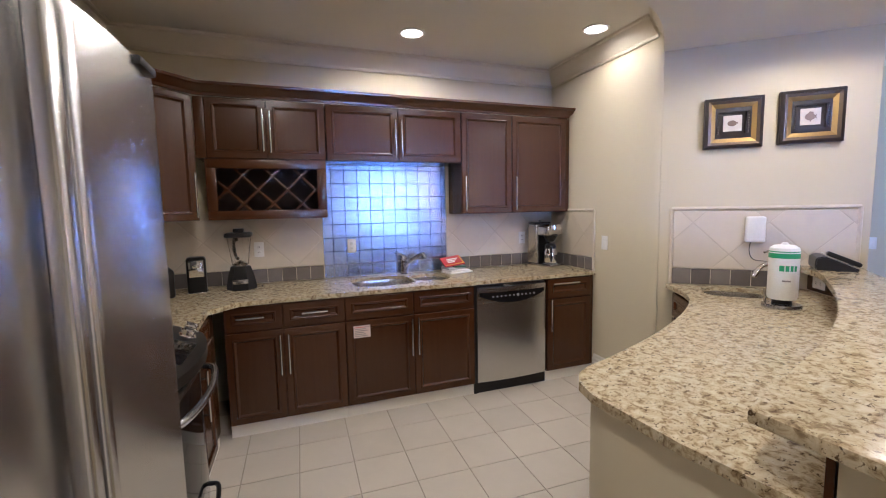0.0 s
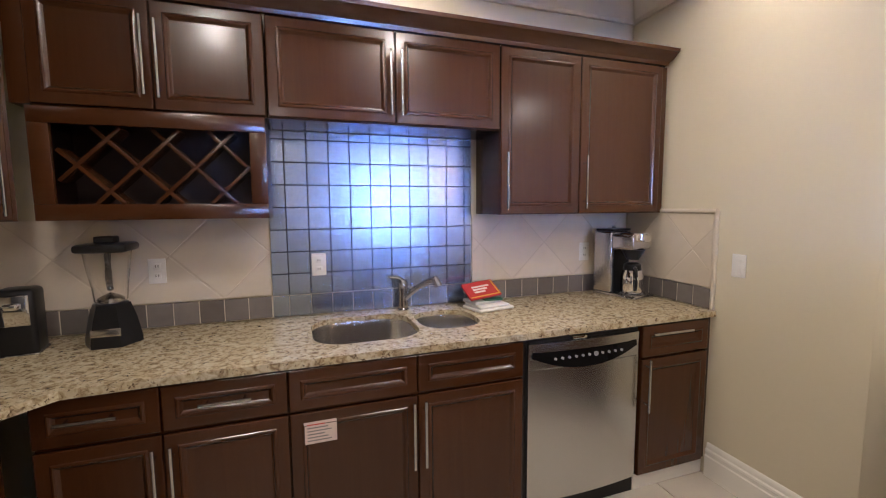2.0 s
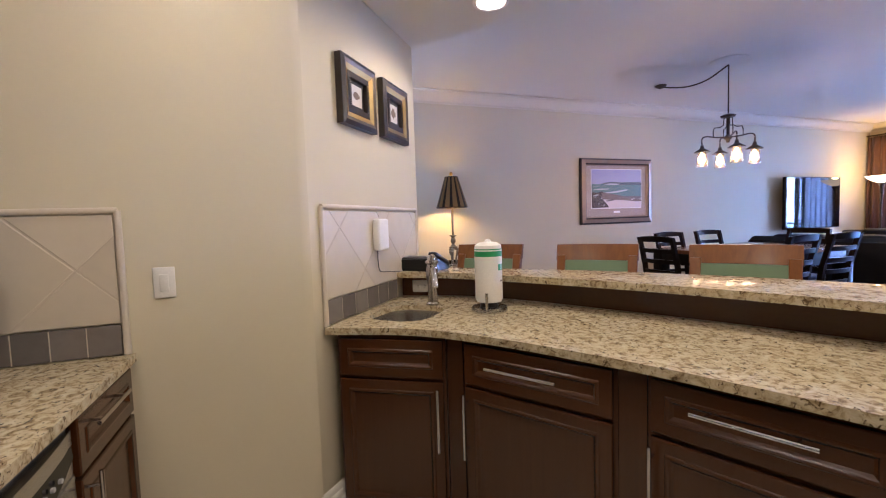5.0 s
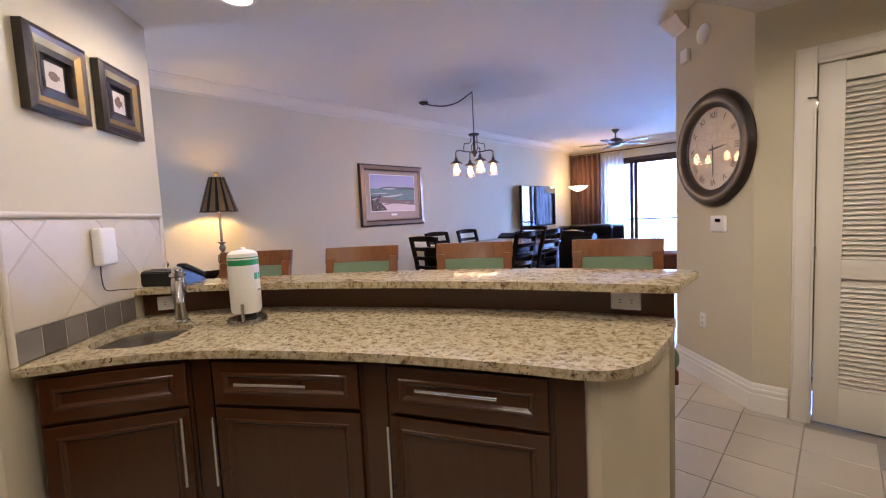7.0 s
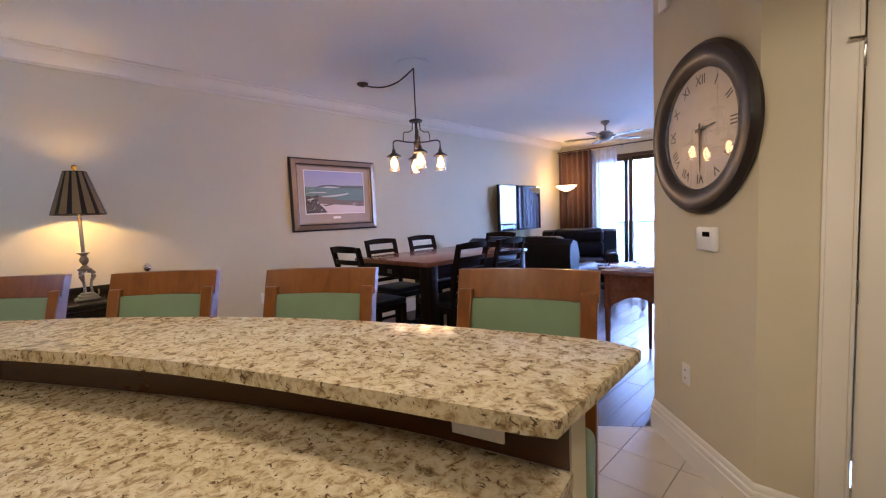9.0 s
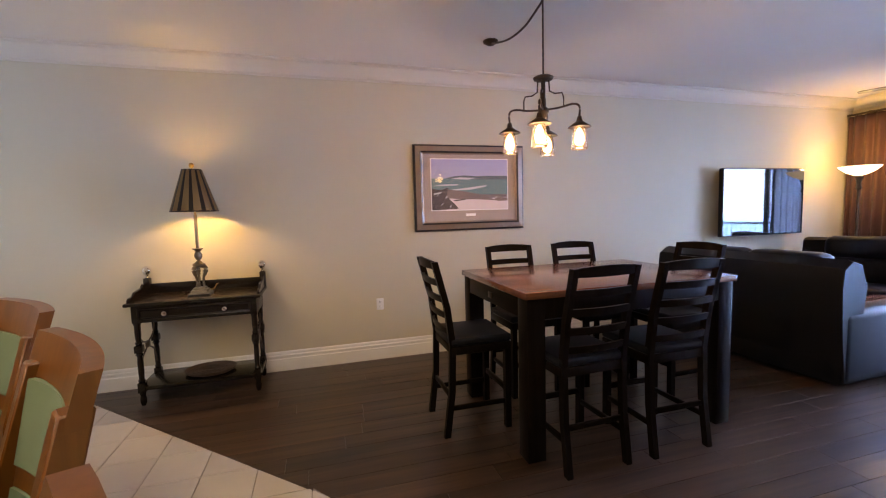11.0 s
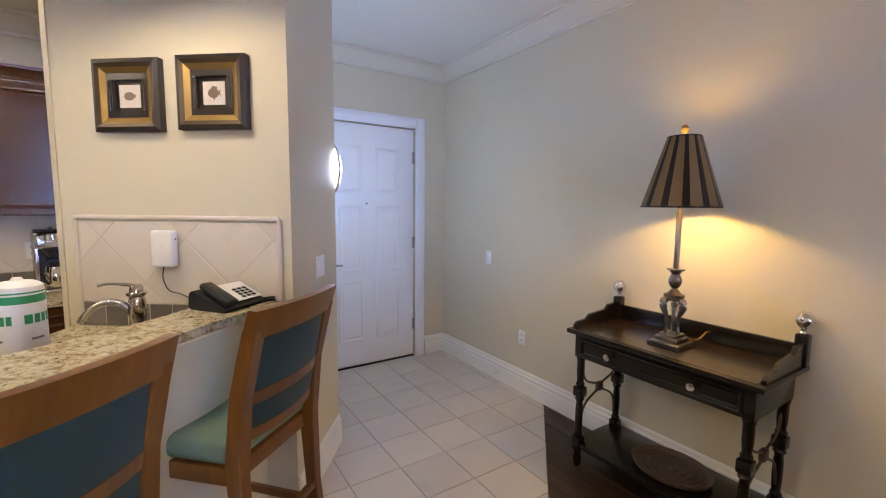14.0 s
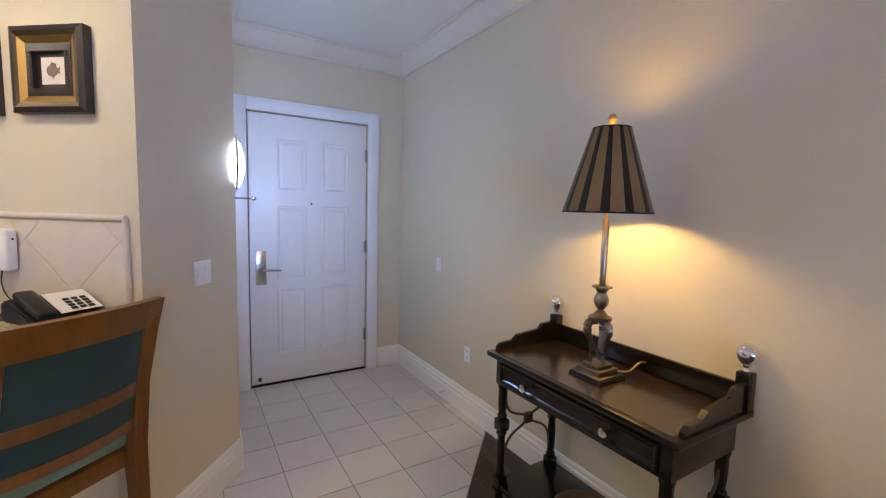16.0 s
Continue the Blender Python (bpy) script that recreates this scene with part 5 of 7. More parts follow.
def seascape(u, x, z):
    part("mat_board", box(-x, x, -0.012, -0.006, -z, z), MATG, u)
    px, p0, p1 = x * 0.83, -z * 0.66, z * 0.86
    part("mat_edge", box(-px - 0.008, px + 0.008, -0.014, -0.012, p0 - 0.008, p1 + 0.008), WHITEP, u)
    m = material("seascape_print", (0.4, 0.4, 0.5), 0.6)
    tc = local(m)
    sep = m.node_tree.nodes.new("ShaderNodeSeparateXYZ")
    link(m, tc, sep.inputs[0])
    n = noise_tex(m, local(m, (3, 1, 9)), 1.6, 4, 0.6, 0.7)
    add = node(m, "ShaderNodeMath")
    add.operation = "MULTIPLY_ADD"
    add.inputs[1].default_value, add.inputs[2].default_value = 0.16, -0.08
    link(m, n, add.inputs[0])
    add2 = node(m, "ShaderNodeMath")
    link(m, sep.outputs["Z"], add2.inputs[0])
    link(m, add.outputs[0], add2.inputs[1])
    mr = node(m, "ShaderNodeMapRange")
    mr.inputs["From Min"].default_value, mr.inputs["From Max"].default_value = p0, p1
    link(m, add2.outputs[0], mr.inputs["Value"])
    c = ramp(m, mr.outputs[0], [(0.0, (0.55, 0.50, 0.55)), (0.16, (0.66, 0.60, 0.62)), (0.24, (0.16, 0.11, 0.13)), (0.36, (0.10, 0.08, 0.09)), (0.42, (0.42, 0.44, 0.46)), (0.47, (0.10, 0.17, 0.18)), (0.56, (0.16, 0.25, 0.26)), (0.62, (0.30, 0.34, 0.42)), (0.66, (0.36, 0.36, 0.56)), (1.0, (0.30, 0.31, 0.55))])
    link(m, c, bsdf(m).inputs["Base Color"])
    part("print", box(-px, px, -0.0155, -0.014, p0, p1), m, u, "beach and headland seascape print")
    def patch(name, poly, mat, lift, lab=""):
        """A painted shape on the print; corners as shares of its width and height."""
        pts = [(-px + 2 * px * a, p0 + (p1 - p0) * b) for a, b in poly]
        part(name, prism(pts, 0, 0.0006), mat, u, lab).matrix_basis = Matrix.Translation((0, -0.0155 - lift, 0)) @ Matrix.Rotation(radians(90), 4, "X")

    far = plain("headland_paint", (0.075, 0.10, 0.13), 0.7, 0.0, 30)
    teal = plain("sea_paint", (0.11, 0.20, 0.21), 0.7, 0.0, 18)
    foam = plain("surf_paint", (0.52, 0.52, 0.56), 0.7, 0.0, 40)
    wood_ = plain("driftwood_paint", (0.17, 0.12, 0.12), 0.7, 0.0, 22)
    rock = plain("rock_paint", (0.05, 0.038, 0.042), 0.7, 0.0, 26)
    sand = plain("sand_paint", (0.62, 0.54, 0.56), 0.7, 0.0, 12)
    patch("sea_paint", [(0, 0.30), (1, 0.30), (1, 0.62), (0, 0.62)], teal, 0.0004)
    patch("headland_paint", [(0.17, 0.625), (0.28, 0.665), (0.42, 0.685), (0.58, 0.665), (0.72, 0.675), (1.0, 0.67), (1.0, 0.60), (0.6, 0.60), (0.3, 0.61)], far, 0.0010)
    patch("beach_line", [(0.24, 0.615), (0.36, 0.645), (0.58, 0.63), (0.46, 0.60)], foam, 0.0016)
    patch("surf_line", [(0.0, 0.47), (0.12, 0.505), (0.34, 0.51), (0.33, 0.485), (0.10, 0.478)], foam, 0.0016)
    patch("surf_line", [(0.0, 0.56), (0.15, 0.575), (0.13, 0.565)], foam, 0.0016)
    patch("sand_paint", [(0.0, 0.0), (1.0, 0.0), (1.0, 0.19), (0.7, 0.24), (0.45, 0.30), (0.2, 0.28), (0.0, 0.30)], sand, 0.0010)
    patch("rock_paint", [(0.0, 0.0), (0.34, 0.02), (0.30, 0.10), (0.22, 0.22), (0.26, 0.36), (0.20, 0.44), (0.12, 0.40), (0.0, 0.42)], rock, 0.0016)
    patch("driftwood_paint", [(0.18, 0.24), (0.30, 0.22), (0.62, 0.20), (0.84, 0.175), (0.70, 0.28), (0.48, 0.345), (0.28, 0.40), (0.20, 0.40)], wood_, 0.0022, "weathered driftwood trunk")
    patch("driftwood_light", [(0.26, 0.405), (0.45, 0.435), (0.72, 0.49), (0.70, 0.455), (0.50, 0.40), (0.30, 0.385)], foam, 0.0028)
    patch("driftwood_light", [(0.02, 0.325), (0.13, 0.365), (0.12, 0.335), (0.03, 0.305)], foam, 0.0028)
    patch("rock_paint", [(0.27, 0.19), (0.42, 0.225), (0.44, 0.20), (0.30, 0.17)], rock, 0.0028)
    patch("rock_paint", [(0.80, 0.19), (0.88, 0.25), (1.0, 0.22), (1.0, 0.17), (0.88, 0.16)], wood_, 0.0016)
    for k in range(9):
        a, b = 0.03 + 0.027 * k, 0.05 + 0.045 * (k * 5 % 7)
        patch("twig", [(a, b), (a + 0.03, b + 0.05), (a + 0.036, b + 0.045), (a + 0.012, b)], foam if k % 2 else wood_, 0.0034)
    part("title_plate", box(-0.055, 0.055, -0.0145, -0.012, -z * 0.86, -z * 0.78), WHITEP, u)
    g = part("glazing", box(-x, x, -0.022, -0.0195, -z, z), GLASS, u)
    g.visible_shadow = False


picture("seascape_picture", "large framed seascape print with a grey mat under glass", pose(5.378, -1.51, 1.703, 0, 0, -90), 1.205, 0.875,
        [(0.018, DARKW, (0.022, 0.034)), (0.05, FRAMEW, (0.036, 0.048)), (0.016, DARKW, (0.046, 0.036)), (0.014, FRAMEW, (0.036, 0.028))], seascape)


def fish_art(style):
    def art(u, x, z):
        part("mat_board", box(-x, x, -0.010, -0.004, -z, z), DARKW, u)
        part("print_paper", box(-x * 0.72, x * 0.72, -0.012, -0.010, -z * 0.72, z * 0.72), PAPER, u)
        s = x * 0.72
        body = [(s * (0.05 + 0.5 * math.cos(a)) - s * 0.1, s * (0.42 if style else 0.36) * math.sin(a)) for a in [2 * math.pi * k / 20 for k in range(20)]]
        bm = prism(body, 0, 0.001)
        if style:
            prism([(s * 0.32, 0.0), (s * 0.62, s * 0.3), (s * 0.55, 0.0), (s * 0.62, -s * 0.3)], 0, 0.001, bm)
            prism([(-s * 0.3, s * 0.3), (-s * 0.1, s * 0.62), (s * 0.3, s * 0.5), (s * 0.25, s * 0.2)], 0, 0.001, bm)
            prism([(-s * 0.1, -s * 0.3), (0.0, -s * 0.62), (s * 0.2, -s * 0.25)], 0, 0.001, bm)
        else:
            prism([(s * 0.38, 0.0), (s * 0.56, s * 0.16), (s * 0.56, -s * 0.16)], 0, 0.001, bm)
        part("fish_print", bm, FISH, u, "sepia fish engraving").matrix_basis = Matrix.Translation((0, -0.012, 0)) @ Matrix.Rotation(radians(90), 4, "X")
        for sx in (-1, 1):
            for k in range(14):
                zz = -z + (k + 0.5) * 2 * z / 14
                b = part("bead", lathe([(0.0, -0.004), (0.0045, 0.0), (0.0, 0.004)], 8), PEWTER, u)
                b.location = (sx * (x + 0.012), -0.031, zz)
        return u
    return art


DIAG = facing((2.57, 2.63), (3.475, 1.888))
for k, (along, style) in enumerate(((0.415, 0), (0.830, 1))):
    # on the angled wall, its face to the kitchen and bar
    m = DIAG @ pose(along, -0.001, 2.005 + 0.006 * k)
    picture("fish_picture", "small fish print in a wide bronze-gold and black frame", m, 0.33, 0.325,
            [(0.020, DARKW, (0.035, 0.044)), (0.018, BRONZE, (0.043, 0.038)), (0.026, GOLD, (0.038, 0.026)), (0.028, DARKW, (0.028, 0.030))], fish_art(style))

# television
SCREEN = material("screen_glass", (0.006, 0.007, 0.008), 0.035, 0.0, 0.4)
tv = thing("television", "large wall-mounted flat television, switched off", "television", pose(5.255, -5.435, 1.48, 0, 0, -90) @ Matrix.Scale(1.022, 4))
part("panel", box(-0.675, 0.675, -0.03, 0.025, -0.415, 0.415, 0.006), BLACK, tv)
part("screen", box(-0.662, 0.662, -0.0325, -0.0301, -0.402, 0.402), SCREEN, tv, "glossy dark screen")
part("wall_bracket", box(-0.25, 0.25, 0.025, 0.128, -0.2, 0.2), BLACK, tv)


def sofa(name, label, m, w, d, seats, arms=(True, True)):
    u = thing(name, label, "sofa" if seats > 1 else "armchair", m)
    part("base", box(-w / 2 + 0.02, w / 2 - 0.02, -d / 2 + 0.06, d / 2, 0.03, 0.36, 0.03), LEATHER, u)
    a = 0.22
    for s, on in zip((-1, 1), arms):
        if on:
            x0, x1 = sorted((s * w / 2, s * (w / 2 - a)))
            part("arm", box(x0, x1, -d / 2 + 0.02, d / 2, 0.02, 0.62, 0.07, None, 4), LEATHER, u)
    bm = bmesh.new()
    prof = [(d / 2 - 0.02, 0.05), (d / 2 + 0.03, 0.40), (d / 2 + 0.06, 0.80), (d / 2 + 0.04, 0.95), (d / 2 - 0.06, 1.01), (d / 2 - 0.18, 0.98), (d / 2 - 0.26, 0.80), (d / 2 - 0.20, 0.40), (d / 2 - 0.18, 0.05)]
    rings = []
    for x, k in ((-w / 2 + 0.01, 0.9), (-w / 2 + 0.05, 0.985), (w / 2 - 0.05, 0.985), (w / 2 - 0.01, 0.9)):
        cy = d / 2 - 0.1
        rings.append([bm.verts.new((x, cy + (y - cy) * k, 0.5 + (z - 0.5) * (0.97 + 0.03 * (k > 0.95)))) for y, z in prof])
    for p, q in zip(rings, rings[1:]):
        for k in range(len(prof)):
            bm.faces.new((p[k], p[(k + 1) % len(prof)], q[(k + 1) % len(prof)], q[k]))
    bm.faces.new(rings[0][::-1])
    bm.faces.new(rings[-1])
    part("back", bm, LEATHER, u)
    cw = (w - a * sum(arms)) / seats
    x = -w / 2 + a * arms[0]
    for k in range(seats):
        part("seat_cushion", box(x + 0.005, x + cw - 0.005, -d / 2 - 0.01, d / 2 - 0.2, 0.33, 0.50, 0.06, None, 4), LEATHER, u)
        part("back_cushion", box(x + 0.01, x + cw - 0.01, d / 2 - 0.36, d / 2 - 0.14, 0.48, 0.80, 0.09, None, 4), LEATHER, u)
        part("head_cushion", box(x + 0.01, x + cw - 0.01, d / 2 - 0.34, d / 2 - 0.05, 0.76, 1.035, 0.09, None, 4), LEATHER, u)
        x += cw
    return u


sofa("sofa", "black leather reclining sofa with its back to the dining table", pose(4.22, -4.18, 0, 0, 0, 2), 1.75, 0.92, 2)
sofa("armchair", "black leather recliner armchair near the balcony door", pose(4.38, -6.02, 0, 0, 0, 205), 1.38, 0.92, 1)
ct = thing("coffee_table", "brown wooden coffee table with a lower shelf", "coffee table", pose(3.5, -5.35, 0, 0, 0, 16))
part("top", box(-0.55, 0.55, -0.32, 0.32, 0.44, 0.48, 0.006), DESKW, ct)
part("shelf", box(-0.48, 0.48, -0.26, 0.26, 0.12, 0.145, 0.004), ESPRESSO, ct)
for sx in (-1, 1):
    for sy in (-1, 1):
        part("leg", box(sx * 0.5 - 0.035, sx * 0.5 + 0.035, sy * 0.27 - 0.035, sy * 0.27 + 0.035, 0, 0.439, 0.004), ESPRESSO, ct)
for k, (x, y, r) in enumerate(((-0.15, 0.02, 12), (0.2, -0.05, -20))):
    mg = thing("magazine", "magazine lying on the coffee table", "magazine", ct.matrix_basis @ pose(x, y, 0.4805, 0, 0, r))
    part("cover", box(-0.14, 0.14, -0.10, 0.10, 0, 0.012, 0.002), DARKW if k else PAPER, mg)

# floor lamp
fl = thing("floor_lamp", "bronze torchiere floor lamp with a glowing glass bowl", "lamp", pose(4.90, -6.60, 0) @ Matrix.Scale(1.03, 4))
part("base", lathe([(0.0, 0.0), (0.15, 0.0), (0.15, 0.015), (0.05, 0.04), (0.02, 0.06), (0.014, 0.10), (0.014, 1.55), (0.03, 1.57), (0.02, 1.62), (0.03, 1.68), (0.05, 1.72), (0.0, 1.73)], 20), BRONZE, fl)
bowl_glass = glow("bowl_glass", (1.0, 0.78, 0.52), 4.0)
part("bowl", lathe([(0.0, 1.725), (0.06, 1.735), (0.13, 1.77), (0.19, 1.82), (0.205, 1.84), (0.195, 1.84), (0.12, 1.785), (0.05, 1.755), (0.0, 1.75)], 28), bowl_glass, fl, "frosted glass bowl shade").visible_shadow = False

# ceiling fan
cf = thing("ceiling_fan", "pewter ceiling fan with five dark blades", "ceiling fan", pose(3.71, -5.72, 0))
part("canopy", lathe([(0.0, 2.857), (0.07, 2.857), (0.07, 2.83), (0.03, 2.79), (0.014, 2.78), (0.014, 2.70), (0.04, 2.69), (0.0, 2.685)], 20), PEWTER, cf)
part("motor", lathe([(0.0, 2.70), (0.07, 2.69), (0.13, 2.65), (0.14, 2.60), (0.11, 2.555), (0.05, 2.53), (0.0, 2.525)], 28), PEWTER, cf)
FANB = wood("fan_blade_wood", (0.03, 0.02, 0.015), (0.07, 0.045, 0.03), 0.35, "x")
for k in range(5):
    a = 2 * math.pi * k / 5 + 0.35
    bl = prism([(0.16, -0.035), (0.30, -0.06), (0.62, -0.07), (0.66, -0.04), (0.66, 0.04), (0.62, 0.07), (0.30, 0.06), (0.16, 0.035)], 2.585, 2.592)
    box(0.10, 0.20, -0.015, 0.015, 2.578, 2.585, 0.002, bl)
    moved(bl, Matrix.Rotation(a, 4, "Z"))
    part("blade", bl, FANB, cf, "dark wooden blade")

# curtains
def cloth(x0, x1, folds, depth, z0, z1, name, label, mat, y):
    u = thing(name, label, "curtain", pose(0, y, 0))
    bm = bmesh.new()
    n = folds * 10
    rows = []
    for z, amp in ((z0, 1.0), ((z0 + z1) / 2, 0.85), (z1 - 0.12, 0.7), (z1, 0.55)):
        rows.append([bm.verts.new((x0 + (x1 - x0) * k / n, depth * amp * (math.sin(2 * math.pi * folds * k / n) + 0.25 * math.sin(5.3 * k / 10.0)), z)) for k in range(n + 1)])
    for a, b in zip(rows, rows[1:]):
        for k in range(n):
            bm.faces.new((a[k], a[k + 1], b[k + 1], b[k]))
    ob = part("panel", bm, mat, u)
    md = ob.modifiers.new("solid", "SOLIDIFY")
    md.thickness = 0.004
    return u


cloth(4.60, 5.34, 6, 0.04, 0.03, 2.62, "curtain", "dark reddish-brown pleated curtain", CURTAIN, -7.12)
tr = bsdf(SHEER)
tr.inputs["Transmission Weight"].default_value = 0.45
cloth(4.10, 4.66, 6, 0.025, 0.03, 2.60, "sheer_curtain", "thin white sheer curtain", SHEER, -7.18)
cr = thing("curtain_rail", "slim curtain rail under the crown moulding", "curtain rail", pose(0, -7.12, 2.64))
part("rail", cyl((1.6, 0, 0), (5.36, 0, 0), 0.014, n=10), BRONZE, cr)
for k in range(4):
    part("bracket", box(1.8 + k * 1.1, 1.82 + k * 1.1, -0.13, 0.0, -0.01, 0.02), BRONZE, cr)

# chandelier
cd = thing("chandelier", "bronze four-light chandelier with amber glass shades and swagged cord", "chandelier", pose(CHAND[0], CHAND[1], 0))
part("stem", cyl((0, 0, 2.33), (0, 0, 2.82), 0.006, n=10), BRONZE, cd)
part("ceiling_medallion", lathe([(0.0, 2.858), (0.17, 2.858), (0.17, 2.852), (0.10, 2.845), (0.0, 2.843)], 30), CEIL, cd)
part("loop_cord", tube(arc([(0.775, 0.04, 2.84), (0.64, 0.04, 2.79), (0.42, 0.04, 2.735), (0.22, 0.02, 2.74), (0.06, 0.0, 2.80), (0.0, 0.0, 2.82)], 6), 0.008, 8), BRONZE, cd, "swagged dark cord")
part("canopy", lathe([(0.0, 2.857), (0.062, 2.857), (0.062, 2.845), (0.03, 2.825), (0.012, 2.82), (0.0, 2.815)], 20, (0.78, 0.04, 0)), BRONZE, cd)
part("body", lathe([(0.0, 2.06), (0.012, 2.06), (0.02, 2.085), (0.035, 2.10), (0.035, 2.12), (0.014, 2.14), (0.014, 2.30), (0.06, 2.31), (0.068, 2.325), (0.05, 2.335), (0.01, 2.345), (0.0, 2.35)], 20), BRONZE, cd)
AMBER = glass("amber_glass", 0.14, (1.0, 0.88, 0.74))
BULB = glow("edison_bulb", (1.0, 0.62, 0.30), 26.0)
for dx, dy in SHADES:
    r = math.hypot(dx, dy)
    ux, uy = dx / r, dy / r
    P = lambda d, z: (ux * d, uy * d, z)
    part("arm", tube(arc([P(0.01, 2.115), P(0.10, 2.12), P(0.19, 2.135), P(r, 2.115), P(r, 2.05)], 5), 0.007, 8), BRONZE, cd)
    part("scroll", tube([P(0.035, 2.31), P(0.04, 2.235), P(0.075, 2.215), P(0.12, 2.215), P(0.13, 2.185), P(0.13, 2.13)], 0.005, 8), BRONZE, cd)
    part("socket", lathe([(0.0, 2.055), (0.014, 2.05), (0.02, 2.02), (0.072, 1.985), (0.074, 1.98), (0.02, 1.985), (0.0, 1.985)], 20, (dx, dy, 0)), BRONZE, cd, "bronze cap")
    part("shade", lathe([(0.032, 1.985), (0.042, 1.95), (0.052, 1.85), (0.050, 1.838), (0.047, 1.845), (0.049, 1.85), (0.039, 1.95), (0.029, 1.985)], 20, (dx, dy, 0)), AMBER, cd, "amber ribbed glass shade").visible_shadow = False
    part("bulb", lathe([(0.0, 1.98), (0.012, 1.97), (0.026, 1.935), (0.032, 1.90), (0.024, 1.87), (0.0, 1.856)], 14, (dx, dy, 0)), BULB, cd, "lit filament bulb").visible_shadow = False

# desk
dk = thing("writing_desk", "reddish-brown wooden desk with curved apron and turned legs", "desk", pose(1.85, -2.40, 0) @ Matrix.Diagonal((0.82, 0.90, 1.16, 1)))
part("top", box(-0.36, 0.335, -0.60, 0.60, 0.75, 0.78, 0.008), DESKW, dk)
for sy in (-1, 1):
    bm = bmesh.new()
    poly = [(-0.30, 0.749), (0.29, 0.749), (0.29, 0.52)] + [(0.24 - 0.48 * k / 12, 0.53 + 0.075 * math.sin(math.pi * k / 12)) for k in range(13)] + [(-0.30, 0.52)]
    lo = [bm.verts.new((x, sy * 0.55 - 0.01, z)) for x, z in poly]
    hi = [bm.verts.new((x, sy * 0.55 + 0.01, z)) for x, z in poly]
    bm.faces.new(lo)
    bm.faces.new(hi[::-1])
    for k in range(len(poly)):
        bm.faces.new((lo[k], lo[(k + 1) % len(poly)], hi[(k + 1) % len(poly)], hi[k]))
    part("side_apron", bm, DESKW, dk, smooth=False)
    for x in (-0.29, 0.28):
        part("leg", lathe([(0.0, 0.0), (0.014, 0.0), (0.018, 0.05), (0.027, 0.50), (0.034, 0.52), (0.036, 0.54), (0.03, 0.56), (0.03, 0.745), (0.0, 0.748)], 16, (x, sy * 0.55, 0)), DESKW, dk)
part("front_apron", box(0.275, 0.295, -0.54, 0.54, 0.60, 0.749, 0.003), DESKW, dk)

# clock wall
CLK = facing((1.55, -1.345), (0.955, -0.74))
ck = thing("wall_clock", "large round dark-framed wall clock with a pale dial", "clock", CLK @ pose(0.475, 0.0, 1.755) @ Matrix.Scale(1.05, 4))
def round_ring(prof, n=48):
    return moved(lathe(prof, n), Matrix.Rotation(radians(90), 4, "X"))
part("frame", round_ring([(0.275, 0.002), (0.385, 0.002), (0.39, 0.02), (0.37, 0.045), (0.335, 0.05), (0.30, 0.035), (0.275, 0.022), (0.275, 0.002)]), DARKW, ck, "dark wooden round frame")
DIALM = plain("clock_dial", (0.55, 0.46, 0.38), 0.7, 0.0, 14)
part("dial", round_ring([(0.0, 0.008), (0.278, 0.008), (0.278, 0.003), (0.0, 0.003)]), DIALM, ck, "pale aged dial")
ROMAN = ["XII", "I", "II", "III", "IIII", "V", "VI", "VII", "VIII", "IX", "X", "XI"]
for k in range(12):
    a = 2 * math.pi * k / 12
    cu = bpy.data.curves.new("numeral", "FONT")
    cu.body, cu.size, cu.align_x, cu.align_y, cu.extrude = ROMAN[k], 0.062, "CENTER", "CENTER", 0.0006
    tmp = new("numeral_tmp", cu)
    me = bpy.data.meshes.new_from_object(tmp.evaluated_get(bpy.context.evaluated_depsgraph_get()))
    bpy.data.objects.remove(tmp)
    me.materials.clear()
    me.materials.append(DARKW)
    nb = new("numeral", me)
    nb.parent = ck
    nb.matrix_basis = Matrix.Translation((0.225 * math.sin(a), -0.0095, 0.225 * math.cos(a))) @ Matrix.Rotation(radians(90), 4, "X") @ Matrix.Rotation(-a, 4, "Z")
def hand_bm(length, w):
    return prism([(-w, -0.03), (w, -0.03), (w * 0.6, length * 0.8), (0, length), (-w * 0.6, length * 0.8)], 0.0, 0.002)
for ln, w, a in ((0.20, 0.006, 178), (0.13, 0.008, 85)):
    part("pointer", hand_bm(ln, w), BLACK, ck, "black clock pointer").matrix_basis = Matrix.Translation((0, -0.012 - w * 0.2, 0)) @ Matrix.Rotation(radians(90), 4, "X") @ Matrix.Rotation(radians(-a), 4, "Z")
cg = part("clock_glass", round_ring([(0.0, 0.0245), (0.274, 0.0245), (0.274, 0.0225), (0.0, 0.0225)]), GLASS, ck)
cg.visible_shadow = False

th = thing("thermostat", "small white wall thermostat with a dark display", "thermostat", CLK @ pose(0.535, 0.0, 1.222))
part("case", box(-0.075, 0.075, -0.022, 0, -0.058, 0.058, 0.008), WHITEP, th)
part("display", box(-0.02, 0.035, -0.0235, -0.0221, 0.012, 0.036), BLACKGL, th)


